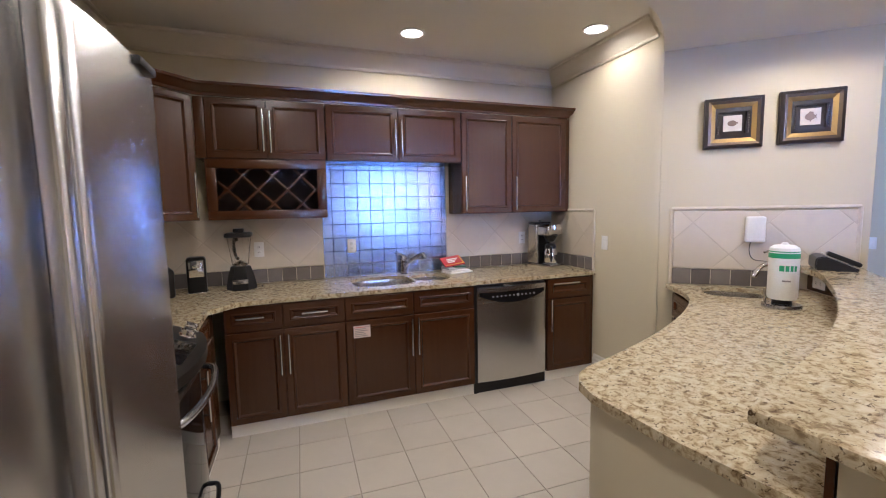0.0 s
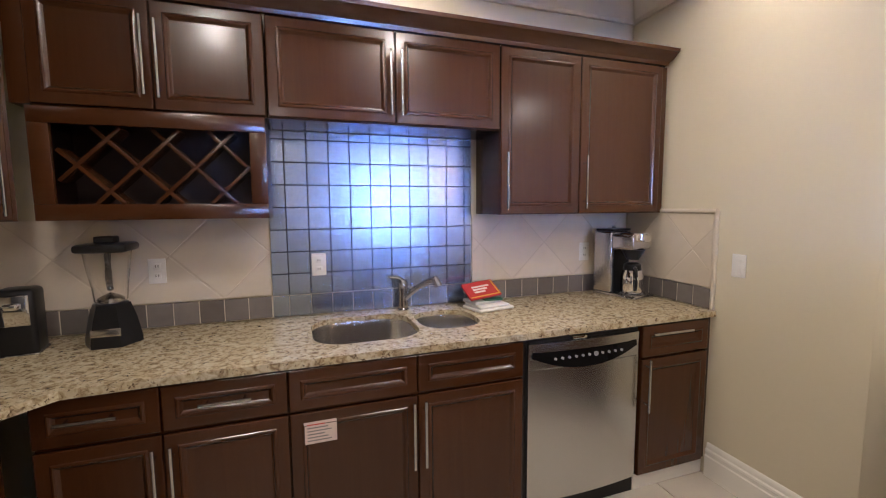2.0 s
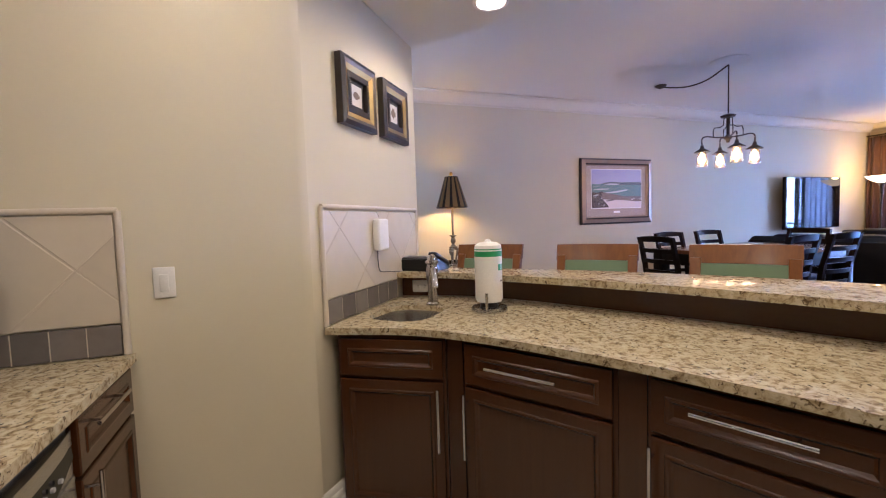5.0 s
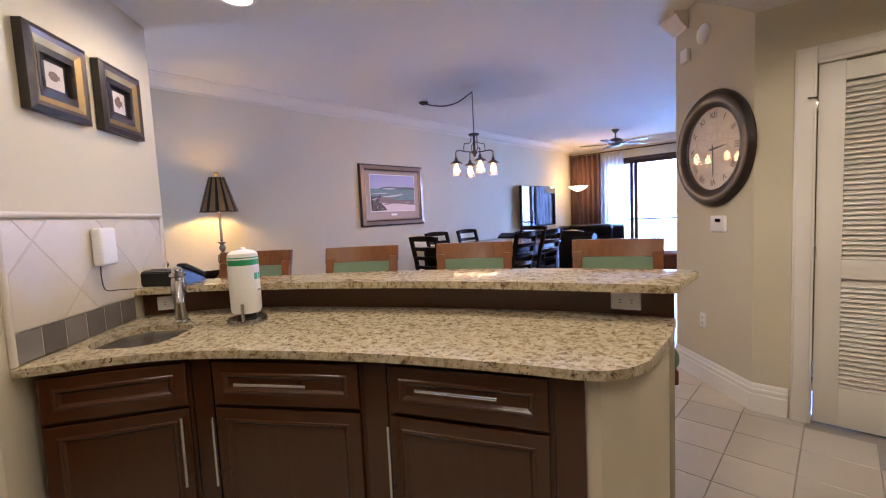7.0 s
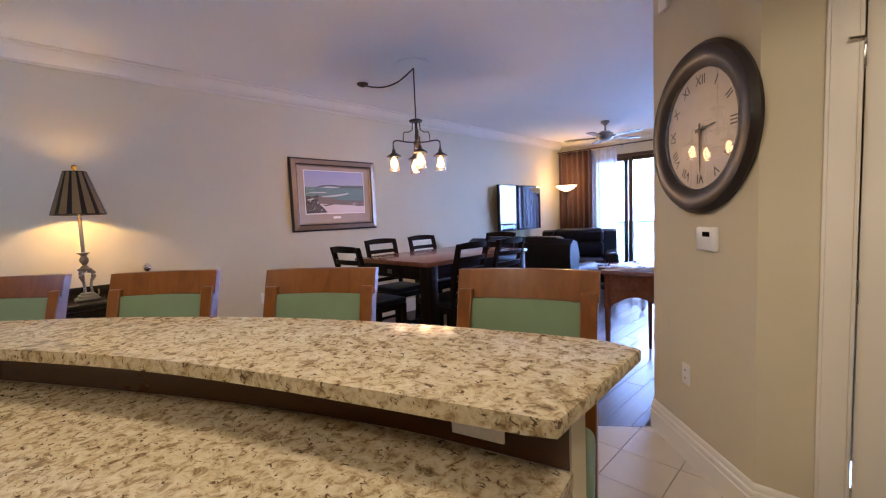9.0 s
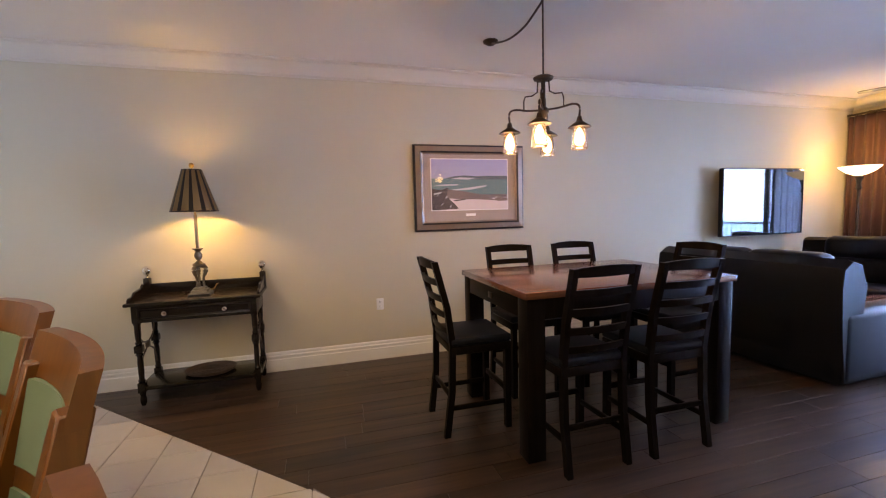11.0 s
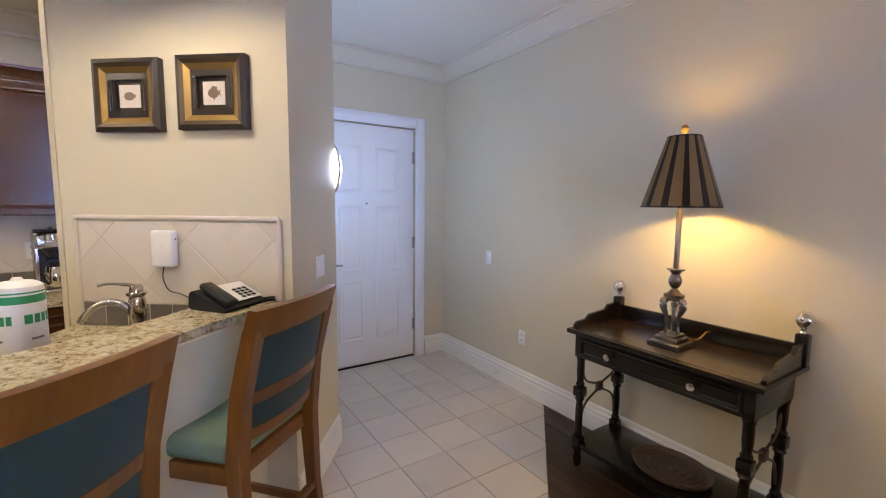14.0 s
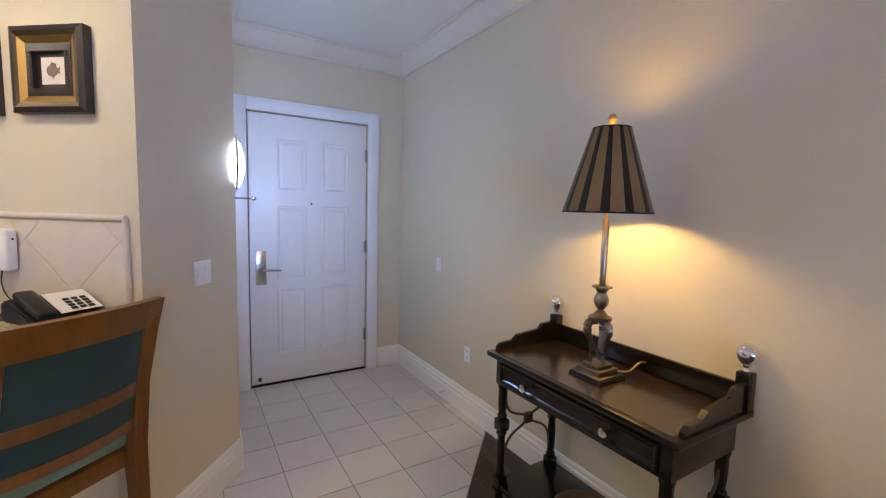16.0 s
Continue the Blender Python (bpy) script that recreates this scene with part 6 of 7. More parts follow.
def plate(label, m, kind="outlet", wide=False):
    u = thing("wall_outlet" if kind == "outlet" else "light_switch", label, "outlet" if kind == "outlet" else "switch", m)
    w = 0.06 if wide else 0.036
    part("cover_plate", box(-w, w, -0.006, 0, -0.058, 0.058, 0.003), WHITEP, u)
    for dx in ((-0.024, 0.024) if wide and kind != "outlet" else (0,)):
        if kind == "outlet":
            for s in (-1, 1):
                q = part("socket", box(-0.016, 0.016, -0.008, -0.006, s * 0.022 - 0.014, s * 0.022 + 0.014, 0.001), WHITEP, u)
                part("slot", box(-0.007, -0.004, -0.0087, -0.008, s * 0.022 - 0.005, s * 0.022 + 0.006), BLACK, q)
                part("slot", box(0.004, 0.007, -0.0087, -0.008, s * 0.022 - 0.005, s * 0.022 + 0.006), BLACK, q)
        else:
            part("rocker", moved(box(dx - 0.015, dx + 0.015, -0.010, -0.006, -0.032, 0.032, 0.002), Matrix.Rotation(radians(3), 4, "X")), WHITEP, u)
    return u


LONGW = lambda y, z: pose(5.3785, y, z, 0, 0, -90)
plate("white wall outlet above the baseboard", LONGW(-0.525, 0.558))
plate("white wall outlet above the baseboard", LONGW(2.345, 0.455))
plate("blank white cover plate on the wall", LONGW(2.79, 1.065), "switch")
plate("white rocker light switch on the wall", pose(2.5385, 3.155, 1.17, 0, 0, -90), "switch")
plate("white outlet in the tiled splashback", SKEW @ pose(-0.165, 3.888, 1.185))
plate("white outlet in the steel tile panel", SKEW @ pose(0.555, 3.884, 1.18))
plate("white outlet in the tiled splashback", SKEW @ pose(2.20, 3.888, 1.18))
plate("white outlet on the angled wall", CLK @ pose(0.35, 0.0, 0.475))
plate("white double light switch beside the entry", facing((3.475, 1.888), (3.86, 2.41)) @ pose(0.36, -0.001, 1.18), "switch", True)
for x, wide in ((1.235, True), (3.19, True)):
    i_ = min(range(len(BAR_WALL)), key=lambda k: abs(BAR_WALL[k][0] - x))
    a_, b_ = BAR_WALL[i_ - 1], BAR_WALL[i_ + 1]
    q_ = inset(BAR_WALL, 0.0195)[i_]
    d_ = (Vector(a_) - Vector(b_))
    m_ = Matrix.Translation((q_.x, q_.y, 0.976)) @ Matrix.Rotation(math.atan2(d_.y, d_.x), 4, "Z") @ Matrix.Rotation(radians(90), 4, "Y")
    plate("white sideways outlet in the wooden riser", m_)
ds = thing("door_stop", "small spring door stop on the baseboard", "door stop", pose(5.359, 2.60, 0.08, 0, 0, 0))
part("spring", cyl((0, 0, 0), (-0.06, 0, 0), 0.006, n=8), CHROME, ds)
sd = thing("smoke_alarm", "round white alarm high on the angled wall", "smoke alarm", CLK @ pose(0.36, 0.0, 2.60))
part("cover", round_ring([(0.0, 0.03), (0.05, 0.028), (0.068, 0.015), (0.07, 0.0), (0.0, 0.0)], 24), WHITEP, sd)
sn = thing("motion_detector", "small white box sensor high on the angled wall", "sensor", CLK @ pose(0.15, 0.0, 2.52))
part("case", box(-0.045, 0.045, -0.03, 0, -0.05, 0.05, 0.008), WHITEP, sn)

# sconce beside the entry
sc_ = thing("wall_sconce", "round white glowing wall sconce with chrome rim", "wall lamp", pose(3.862, 2.50, 1.735, 0, 0, 90))
SCW = glow("sconce_glass", (0.86, 0.93, 1.0), 7.0)
part("glass", round_ring([(0.0, 0.055), (0.06, 0.05), (0.11, 0.035), (0.145, 0.008), (0.145, 0.002), (0.0, 0.002)], 32), SCW, sc_, "frosted white glass").visible_shadow = False
part("rim", round_ring([(0.145, 0.0), (0.158, 0.0), (0.158, 0.012), (0.145, 0.012), (0.145, 0.0)], 32), CHROME, sc_, "chrome rim")

# recessed lights; the last three are unseen and added as fill
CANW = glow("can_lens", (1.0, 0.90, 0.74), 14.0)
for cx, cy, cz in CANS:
    u = thing("recessed_light", "round white recessed ceiling light, switched on, some added as unseen fill", "ceiling light", pose(cx, cy, cz + 0.004), "recessed lights")
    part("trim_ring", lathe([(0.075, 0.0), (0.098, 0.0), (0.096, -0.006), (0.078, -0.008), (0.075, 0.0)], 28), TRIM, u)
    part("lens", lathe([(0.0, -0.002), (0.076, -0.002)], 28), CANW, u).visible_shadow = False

# ---- things on the worktops ----
bl = thing("blender", "black countertop blender with a clear jar", "blender", SKEW @ pose(-0.285, 3.70, CT1 + 0.0005) @ Matrix.Scale(1.16, 4))
part("motor_base", lathe([(0.0, 0.0), (0.088, 0.0), (0.088, 0.02), (0.075, 0.09), (0.058, 0.145), (0.05, 0.15), (0.0, 0.15)], 6), BLACK, bl)
part("control_strip", moved(box(-0.045, 0.045, -0.004, 0, 0.0, 0.028, 0.002), pose(0, -0.072, 0.04, -10)), NICKEL, bl, "steel button strip")
part("jar", lathe([(0.05, 0.155), (0.054, 0.20), (0.072, 0.33), (0.07, 0.33), (0.05, 0.20), (0.046, 0.158)], 16), GLASS, bl, "clear jar").visible_shadow = False
part("blade_hub", lathe([(0.0, 0.15), (0.04, 0.15), (0.04, 0.165), (0.012, 0.18), (0.0, 0.185)], 12), NICKEL, bl)
lidb = box(-0.078, 0.078, -0.075, 0.075, 0.33, 0.36, 0.012)
box(-0.03, 0.03, -0.03, 0.03, 0.36, 0.385, 0.006, lidb)
part("lid", lidb, BLACK, bl, "black lid")
part("jar_handle", tube(arc([(0.06, 0.0, 0.31), (0.115, 0, 0.31), (0.125, 0, 0.25), (0.10, 0, 0.195), (0.056, 0, 0.19)], 4), 0.011, 8), BLACK, bl).rotation_euler = (0, 0, radians(110))

cg_ = thing("can_opener", "black and silver electric can opener", "can opener", SKEW @ pose(-0.565, 3.66, CT1 + 0.0005, 0, 0, 8) @ Matrix.Scale(1.1, 4))
part("body", box(-0.055, 0.055, -0.055, 0.055, 0.0, 0.235, 0.018, None, 3), BLACK, cg_)
part("face", moved(box(-0.042, 0.042, -0.004, 0.0, 0.11, 0.215, 0.002), pose(0, -0.0555, 0)), CHROME, cg_, "chrome face")
part("lever", box(-0.02, 0.02, -0.085, -0.056, 0.17, 0.19, 0.005), CHROME, cg_)
part("foot_trim", box(-0.058, 0.058, -0.058, 0.058, 0.0, 0.012, 0.004), CHROME, cg_)

ts = thing("toaster", "black four-slice toaster with silver dials", "toaster", pose(-0.845, 3.47, CT1 + 0.0005, 0, 0, 20))
part("body", box(-0.165, 0.165, -0.13, 0.13, 0.012, 0.205, 0.022, None, 3), BLACK, ts)
part("top_plate", box(-0.15, 0.15, -0.11, 0.11, 0.2045, 0.209, 0.002), BLACK, ts, "glossy black top plate")
for sy in (-0.08, -0.03, 0.03, 0.08):
    part("slot", box(-0.13, 0.13, sy - 0.012, sy + 0.012, 0.209, 0.2098), BLACK, ts)
for sx in (-0.08, 0.08):
    d_ = part("dial", moved(lathe([(0.024, 0), (0.024, 0.012), (0.0, 0.014)], 8), pose(sx, -0.13, 0.055, 90)), NICKEL, ts, "silver dial")
    part("dial_plate", moved(prism([(0, -0.042), (0.042, 0), (0, 0.042), (-0.042, 0)], 0, 0.003), pose(sx, -0.13, 0.055, 90)), CHROME, ts, "diamond-shaped chrome plate")
    part("lever", box(sx - 0.018, sx + 0.018, -0.152, -0.13, 0.145, 0.158, 0.004), BLACK, ts)

cm = thing("coffee_maker", "stainless and black drip coffee maker with thermal carafe", "coffee maker", SKEW @ pose(2.335, 3.70, CT1 + 0.0005, 0, 0, 14))
part("base", box(-0.10, 0.10, -0.16, 0.13, 0.0, 0.028, 0.010, None, 3), STEELV, cm)
part("hot_plate", lathe([(0.0, 0.028), (0.066, 0.028), (0.066, 0.0295), (0.0, 0.0295)], 24, (0.0, -0.075, 0)), BLACK, cm)
part("tower", box(-0.098, 0.098, 0.005, 0.13, 0.0285, 0.40, 0.012, None, 3), STEELV, cm)
part("recess", box(-0.075, 0.075, 0.001, 0.0045, 0.03, 0.29), BLACK, cm, "black recess behind the carafe")
part("head", box(-0.098, 0.098, -0.135, 0.0045, 0.295, 0.385, 0.016, None, 3), STEELV, cm)
part("head_rim", lathe([(0.0, 0.345), (0.080, 0.345), (0.088, 0.355), (0.088, 0.385), (0.078, 0.396), (0.0, 0.398)], 28, (0.0, -0.085, 0)), CHROME, cm, "bright round brew-head rim")
part("filter_holder", lathe([(0.0, 0.235), (0.035, 0.235), (0.068, 0.294), (0.0, 0.294)], 18, (0.0, -0.075, 0)), BLACK, cm)
part("lid", box(-0.09, 0.09, 0.0, 0.125, 0.4005, 0.416, 0.006), BLACK, cm)
part("knob", lathe([(0.012, 0.416), (0.014, 0.433), (0.0, 0.436)], 12, (0.0, 0.06, 0)), CHROME, cm)
cz_ = part("carafe", lathe([(0.0, 0.030), (0.058, 0.030), (0.064, 0.05), (0.064, 0.135), (0.052, 0.172), (0.0, 0.172)], 24, (0.0, -0.075, 0)), CHROME, cm, "steel thermal carafe")
part("carafe_lid", lathe([(0.052, 0.172), (0.048, 0.205), (0.03, 0.216), (0.0, 0.216)], 18, (0.0, -0.075, 0)), BLACK, cz_)
part("carafe_handle", tube(arc([(-0.035, -0.115, 0.19), (-0.065, -0.14, 0.18), (-0.068, -0.145, 0.10), (-0.045, -0.125, 0.06)], 4), 0.010, 8), BLACK, cz_)

REDP = plain("red_wrapper", (0.42, 0.022, 0.018), 0.35)
CREAM = plain("napkin_white", (0.75, 0.73, 0.68), 0.8)
sk = thing("tea_towel", "folded white cloth beside the sink", "towel", SKEW @ pose(1.435, 3.70, CT1 + 0.0005, 0, 0, 12))
part("fold", box(-0.115, 0.115, -0.085, 0.085, 0.0, 0.016, 0.007, None, 3), CREAM, sk)
part("fold", box(-0.105, 0.09, -0.075, 0.08, 0.0165, 0.03, 0.006, None, 3), CREAM, sk)
pk = thing("coffee_packets", "red coffee packet leaning on a stack of sachets", "packet", SKEW @ pose(1.41, 3.725, CT1 + 0.031, 0, 0, 12))
YELLOWP = plain("yellow_print", (0.62, 0.36, 0.03), 0.4)
GREENP = plain("dark_green_foil", (0.02, 0.09, 0.05), 0.3)
part("sachet", box(-0.085, 0.09, -0.06, 0.07, 0.0, 0.018, 0.006, None, 3), plain("silver_sachet", (0.5, 0.5, 0.52), 0.3), pk)
part("sachet", moved(box(-0.03, 0.085, -0.055, 0.05, 0.0, 0.016, 0.006, None, 3), pose(0.01, -0.01, 0.019, 4, 3, -8)), GREENP, pk, "dark green foil sachet")
part("sachet", moved(box(-0.08, 0.08, -0.05, 0.065, 0.0, 0.016, 0.006, None, 3), pose(0.0, 0.012, 0.038, 8, 0, 5)), CREAM, pk)
LEAN = pose(-0.01, 0.0, 0.062, 26, -6, -10)
rp = part("red_packet", moved(box(-0.095, 0.095, -0.07, 0.07, 0.0, 0.016, 0.007, None, 3), LEAN), REDP, pk, "red foil packet")
part("print_edge", moved(box(-0.088, 0.088, -0.064, -0.056, 0.016, 0.0166), LEAN), YELLOWP, rp)
part("print_edge", moved(box(0.078, 0.086, -0.054, 0.06, 0.016, 0.0166), LEAN), YELLOWP, rp)
for k in range(3):
    part("print_bar", moved(box(-0.05, 0.055 - 0.02 * k, 0.014 - 0.022 * k, 0.028 - 0.022 * k, 0.016, 0.0166), LEAN), CREAM, rp)

# bar: tap, towel roll, phone, dispenser
bf = thing("bar_faucet", "brushed nickel bar faucet with low spout and lever", "faucet", pose(2.88, 1.992, CT1, 0, 0, -14) @ Matrix.Diagonal((1, 1, 0.93, 1)))
part("base", lathe([(0.0, 0.0), (0.036, 0.0), (0.036, 0.007), (0.028, 0.016), (0.025, 0.11), (0.031, 0.14), (0.034, 0.18), (0.030, 0.22), (0.026, 0.236), (0.036, 0.244), (0.036, 0.254), (0.025, 0.26), (0.024, 0.276), (0.018, 0.288), (0.0, 0.292)], 24), NICKEL, bf)
part("spout", tube(arc([(-0.015, 0.0, 0.165), (-0.055, 0.0, 0.205), (-0.105, 0.0, 0.215), (-0.155, 0.0, 0.19), (-0.185, 0.0, 0.145)], 5), [0.018] * 6 + [0.016] * 6 + [0.014] * 6 + [0.016] * 3, 14), NICKEL, bf)
part("aerator", cyl((-0.183, 0.0, 0.15), (-0.192, 0.0, 0.132), 0.017, 0.016, 14), NICKEL, bf)
part("lever", tube(arc([(0.0, 0, 0.284), (-0.045, 0.0, 0.292), (-0.095, 0.0, 0.297), (-0.13, 0.0, 0.290)], 4), [0.008] * 5 + [0.006] * 5 + [0.007] * 3, 10), NICKEL, bf)

pt = thing("paper_towel_roll", "wrapped white paper towel roll with green bands", "paper towel", pose(2.575, 1.80, CT1 + 0.0005))
part("holder", lathe([(0.0, 0.0), (0.088, 0.0), (0.09, 0.008), (0.085, 0.024), (0.0, 0.026)], 28), STEEL, pt, "steel roll holder base")
part("side_rod", cyl((-0.066, 0.045, 0.02), (-0.066, 0.045, 0.10), 0.007, n=10), STEEL, pt)
part("core", lathe([(0.0, 0.026), (0.045, 0.026), (0.045, 0.048), (0.0, 0.048)], 20), BLACK, pt)
WRAP = plain("paper_wrap", (0.80, 0.79, 0.75), 0.35)
part("roll", lathe([(0.0, 0.05), (0.060, 0.05), (0.067, 0.065), (0.067, 0.30), (0.064, 0.325), (0.045, 0.338), (0.018, 0.342), (0.012, 0.352), (0.0, 0.354)], 32), WRAP, pt, "plastic-wrapped white roll")
GRN = plain("green_print", (0.02, 0.28, 0.10), 0.4)
for z0, z1 in ((0.272, 0.298), (0.304, 0.309)):
    part("green_band", lathe([(0.0672, z0), (0.0676, z0), (0.0676, z1), (0.0672, z1)], 32), GRN, pt)
# brand mark drawn as plain green bars
for a0, a1, z0, z1 in ((-28, -10, 0.205, 0.235), (-6, 8, 0.205, 0.235), (12, 24, 0.205, 0.235), (28, 40, 0.205, 0.235)):
    for turn in (225, 318):
        bm = bmesh.new()
        vs = []
        for k in range(5):
            a = radians(turn + a0 + (a1 - a0) * k / 4)
            vs.append([bm.verts.new((0.0676 * math.cos(a), 0.0676 * math.sin(a), z)) for z in (z0, z1)])
        for p, q in zip(vs, vs[1:]):
            bm.faces.new((p[0], q[0], q[1], p[1]))
        part("brand_bar", bm, GRN, pt)
for turn in (225, 318):
    bm = bmesh.new()
    vs = []
    for k in range(7):
        a = radians(turn - 16 + 32 * k / 6)
        vs.append([bm.verts.new((0.0675 * math.cos(a), 0.0675 * math.sin(a), z)) for z in (0.150, 0.158)])
    for p, q in zip(vs, vs[1:]):
        bm.faces.new((p[0], q[0], q[1], p[1]))
    part("print_line", bm, INK, pt)

ph = thing("desk_phone", "black corded desk telephone with a pale keypad card", "telephone", pose(3.213, 1.922, 1.0705, 0, 0, 38))
bm = bmesh.new()
poly = [(-0.10, 0.012), (-0.095, 0.0), (0.10, 0.0), (0.105, 0.025), (0.10, 0.075), (0.06, 0.085)]
lo = [bm.verts.new((-0.12, y, z)) for y, z in poly]
hi = [bm.verts.new((0.12, y, z)) for y, z in poly]
bm.faces.new(lo)
bm.faces.new(hi[::-1])
for k in range(len(poly)):
    bm.faces.new((lo[k], lo[(k + 1) % len(poly)], hi[(k + 1) % len(poly)], hi[k]))
bmesh.ops.recalc_face_normals(bm, faces=bm.faces)
bmesh.ops.bevel(bm, geom=bm.edges[:], offset=0.006, segments=2, affect="EDGES")
part("case", bm, BLACK, ph)
tilt = pose(0, -0.02, 0.051, 24.5)
part("handset", moved(box(-0.112, -0.05, -0.085, 0.085, 0.006, 0.034, 0.012, None, 3), tilt), BLACK, ph, "black handset")
part("card", moved(box(-0.03, 0.105, -0.06, 0.075, 0.0065, 0.009), tilt), WHITEP, ph, "pale printed card")
for i in range(3):
    for j in range(4):
        part("key", moved(box(0.01 + i * 0.028, 0.03 + i * 0.028, -0.048 + j * 0.02, -0.034 + j * 0.02, 0.009, 0.013, 0.002), tilt), BLACK, ph)
coil = [(0.11 + 0.0006 * k + 0.009 * math.cos(0.7 * k), -0.09 - 0.0004 * k, 0.012 + 0.009 * math.sin(0.7 * k)) for k in range(60)]
coil += [(0.155 + 0.009 * math.cos(0.7 * k), -0.115 + 0.009 * math.sin(0.7 * k), 0.012 - 0.0024 * k) for k in range(1, 110)]
part("coil_cord", tube(coil, 0.003, 6), BLACK, ph, "coiled black cord")

hd_ = thing("wall_dispenser", "white plastic box dispenser on the tiled wall", "dispenser", DIAG @ pose(0.565, -0.016, 1.22))
part("case", box(-0.055, 0.055, -0.045, 0, 0, 0.17, 0.012, None, 3), WHITEP, hd_)
part("indicator", cyl((0.0551, -0.02, 0.13), (0.0555, -0.02, 0.13), 0.005, n=8), BLACK, hd_)
part("cable", tube(arc([(-0.02, -0.01, 0.0), (-0.025, -0.012, -0.06), (0.0, -0.01, -0.115), (0.07, -0.03, -0.125), (0.14, -0.06, -0.135)], 5), 0.0025, 6), BLACK, hd_, "thin black cable")
br = thing("ledge_bracket", "dark metal bracket under the bar ledge", "bracket", pose(2.985, 1.55, 0.80, 0, 0, 130))
part("arm", box(-0.012, 0.012, -0.16, 0.0, 0.215, 0.235, 0.003, box(-0.012, 0.012, -0.016, 0.0, 0.0, 0.235, 0.003)), BLACK, br)

# ---- outside ----
SEA = material("sea_water", (0.10, 0.20, 0.24), 0.2)
link(SEA, ramp(SEA, noise_tex(SEA, coords(SEA), 0.02, 5), [(0.3, (0.07, 0.17, 0.22)), (0.7, (0.16, 0.28, 0.30))]), bsdf(SEA).inputs["Base Color"])
fixed("water", box(-2500, 2500, -4000, -30, -20.5, -20), SEA, "pale blue-green sea below the balcony", "sea")
fixed("balcony_floor", box(1.0, 5.6, -9.2, -7.39, -0.14, -0.02), plain("balcony_concrete", (0.42, 0.40, 0.37), 0.8), "pale concrete balcony floor", "floor")
rl = thing("balcony_railing", "dark metal balcony railing with thin upright pickets", "railing", pose(0, -9.05, -0.02))
for rx in (1.02, 3.3, 5.58):
    part("post", box(rx - 0.02, rx + 0.02, -0.02, 0.02, 0.0, 1.05, 0.003), BRONZE, rl)
part("top_rail", box(1.0, 5.6, -0.03, 0.03, 1.05, 1.09, 0.008), BRONZE, rl)
part("bottom_rail", box(1.0, 5.6, -0.015, 0.015, 0.08, 0.11, 0.004), BRONZE, rl)
pm = None
for k in range(42):
    if pm is None:
        pm = part("picket", box(-0.008, 0.008, -0.008, 0.008, 0.11, 1.05), BRONZE, rl)
        pm.location.x = 1.05
    else:
        o = new("picket", pm.data)
        o.parent, o.location = rl, (1.05 + k * 0.11, 0, 0)
HAZE = material("sky_haze", (0.5, 0.7, 1.0), 1.0)
sp_ = HAZE.node_tree.nodes.new("ShaderNodeSeparateXYZ")
link(HAZE, coords(HAZE), sp_.inputs[0])
mr_ = node(HAZE, "ShaderNodeMapRange")
mr_.inputs["From Min"].default_value, mr_.inputs["From Max"].default_value = -20.0, 60.0
link(HAZE, sp_.outputs["Z"], mr_.inputs["Value"])
link(HAZE, ramp(HAZE, mr_.outputs[0], [(0.0, (0.17, 0.34, 0.80)), (0.235, (0.22, 0.42, 0.90)), (0.25, (0.42, 0.60, 1.0)), (1.0, (0.26, 0.42, 1.0))]), bsdf(HAZE).inputs["Emission Color"])
bsdf(HAZE).inputs["Emission Strength"].default_value = 82.0
fixed("backdrop", box(-70, 80, -70.2, -70, -19.9, 75), HAZE, "hazy bright sky over the sea", "sky")

# ---- splashback tiles ----


def tiled(name, label, m, cells, mat, thick=0.008, base=None, grout=None, piece="tile", bevel=0.0015):
    """cells: rectangles or polygons in the wall's x-z; the tiles stand out to -y from the bed."""
    bed = tagged(new(name), label, "wall tiles", "", "structure")
    bed.matrix_basis = m
    shared = {}
    for poly in cells:
        cx, cz = sum(p[0] for p in poly) / len(poly), sum(p[1] for p in poly) / len(poly)
        key = tuple((round(p[0] - cx, 4), round(p[1] - cz, 4)) for p in poly)
        if key not in shared:
            bm = bmesh.new()
            n = len(poly)
            lo = [bm.verts.new((a, 0, b)) for a, b in key]
            mid = [bm.verts.new((a, -thick + 0.002, b)) for a, b in key]
            k = 1 - 2 * bevel / 0.1
            hi = [bm.verts.new((a * k, -thick, b * k)) for a, b in key]
            for r0, r1 in ((lo, mid), (mid, hi)):
                for q in range(n):
                    bm.faces.new((r0[q], r0[(q + 1) % n], r1[(q + 1) % n], r1[q]))
            bm.faces.new(hi)
            ob = part(piece, bm, mat, bed, smooth=False)
            shared[key] = ob.data
        else:
            ob = new(piece, shared[key])
            ob.parent = bed
        ob.location = (cx, -0.003, cz)
    if grout:
        x0 = min(p[0] for c in cells for p in c)
        x1 = max(p[0] for c in cells for p in c)
        z0 = min(p[1] for c in cells for p in c)
        z1 = max(p[1] for c in cells for p in c)
        part("grout_bed", box(x0, x1, -0.0095 if grout is WGROUT else -0.005, -0.001, z0, z1), grout, bed)
    return bed


def grid(x0, x1, z0, z1, w, h, gap=0.003, side=None):
    g = gap if side is None else side
    out = []
    nx, nz = max(1, round((x1 - x0) / w)), max(1, round((z1 - z0) / h))
    for i in range(nx):
        for j in range(nz):
            a, b = x0 + (x1 - x0) * i / nx, x0 + (x1 - x0) * (i + 1) / nx
            c, d = z0 + (z1 - z0) * j / nz, z0 + (z1 - z0) * (j + 1) / nz
            out.append([(a + g / 2, c + gap / 2), (b - g / 2, c + gap / 2), (b - g / 2, d - gap / 2), (a + g / 2, d - gap / 2)])
    return out


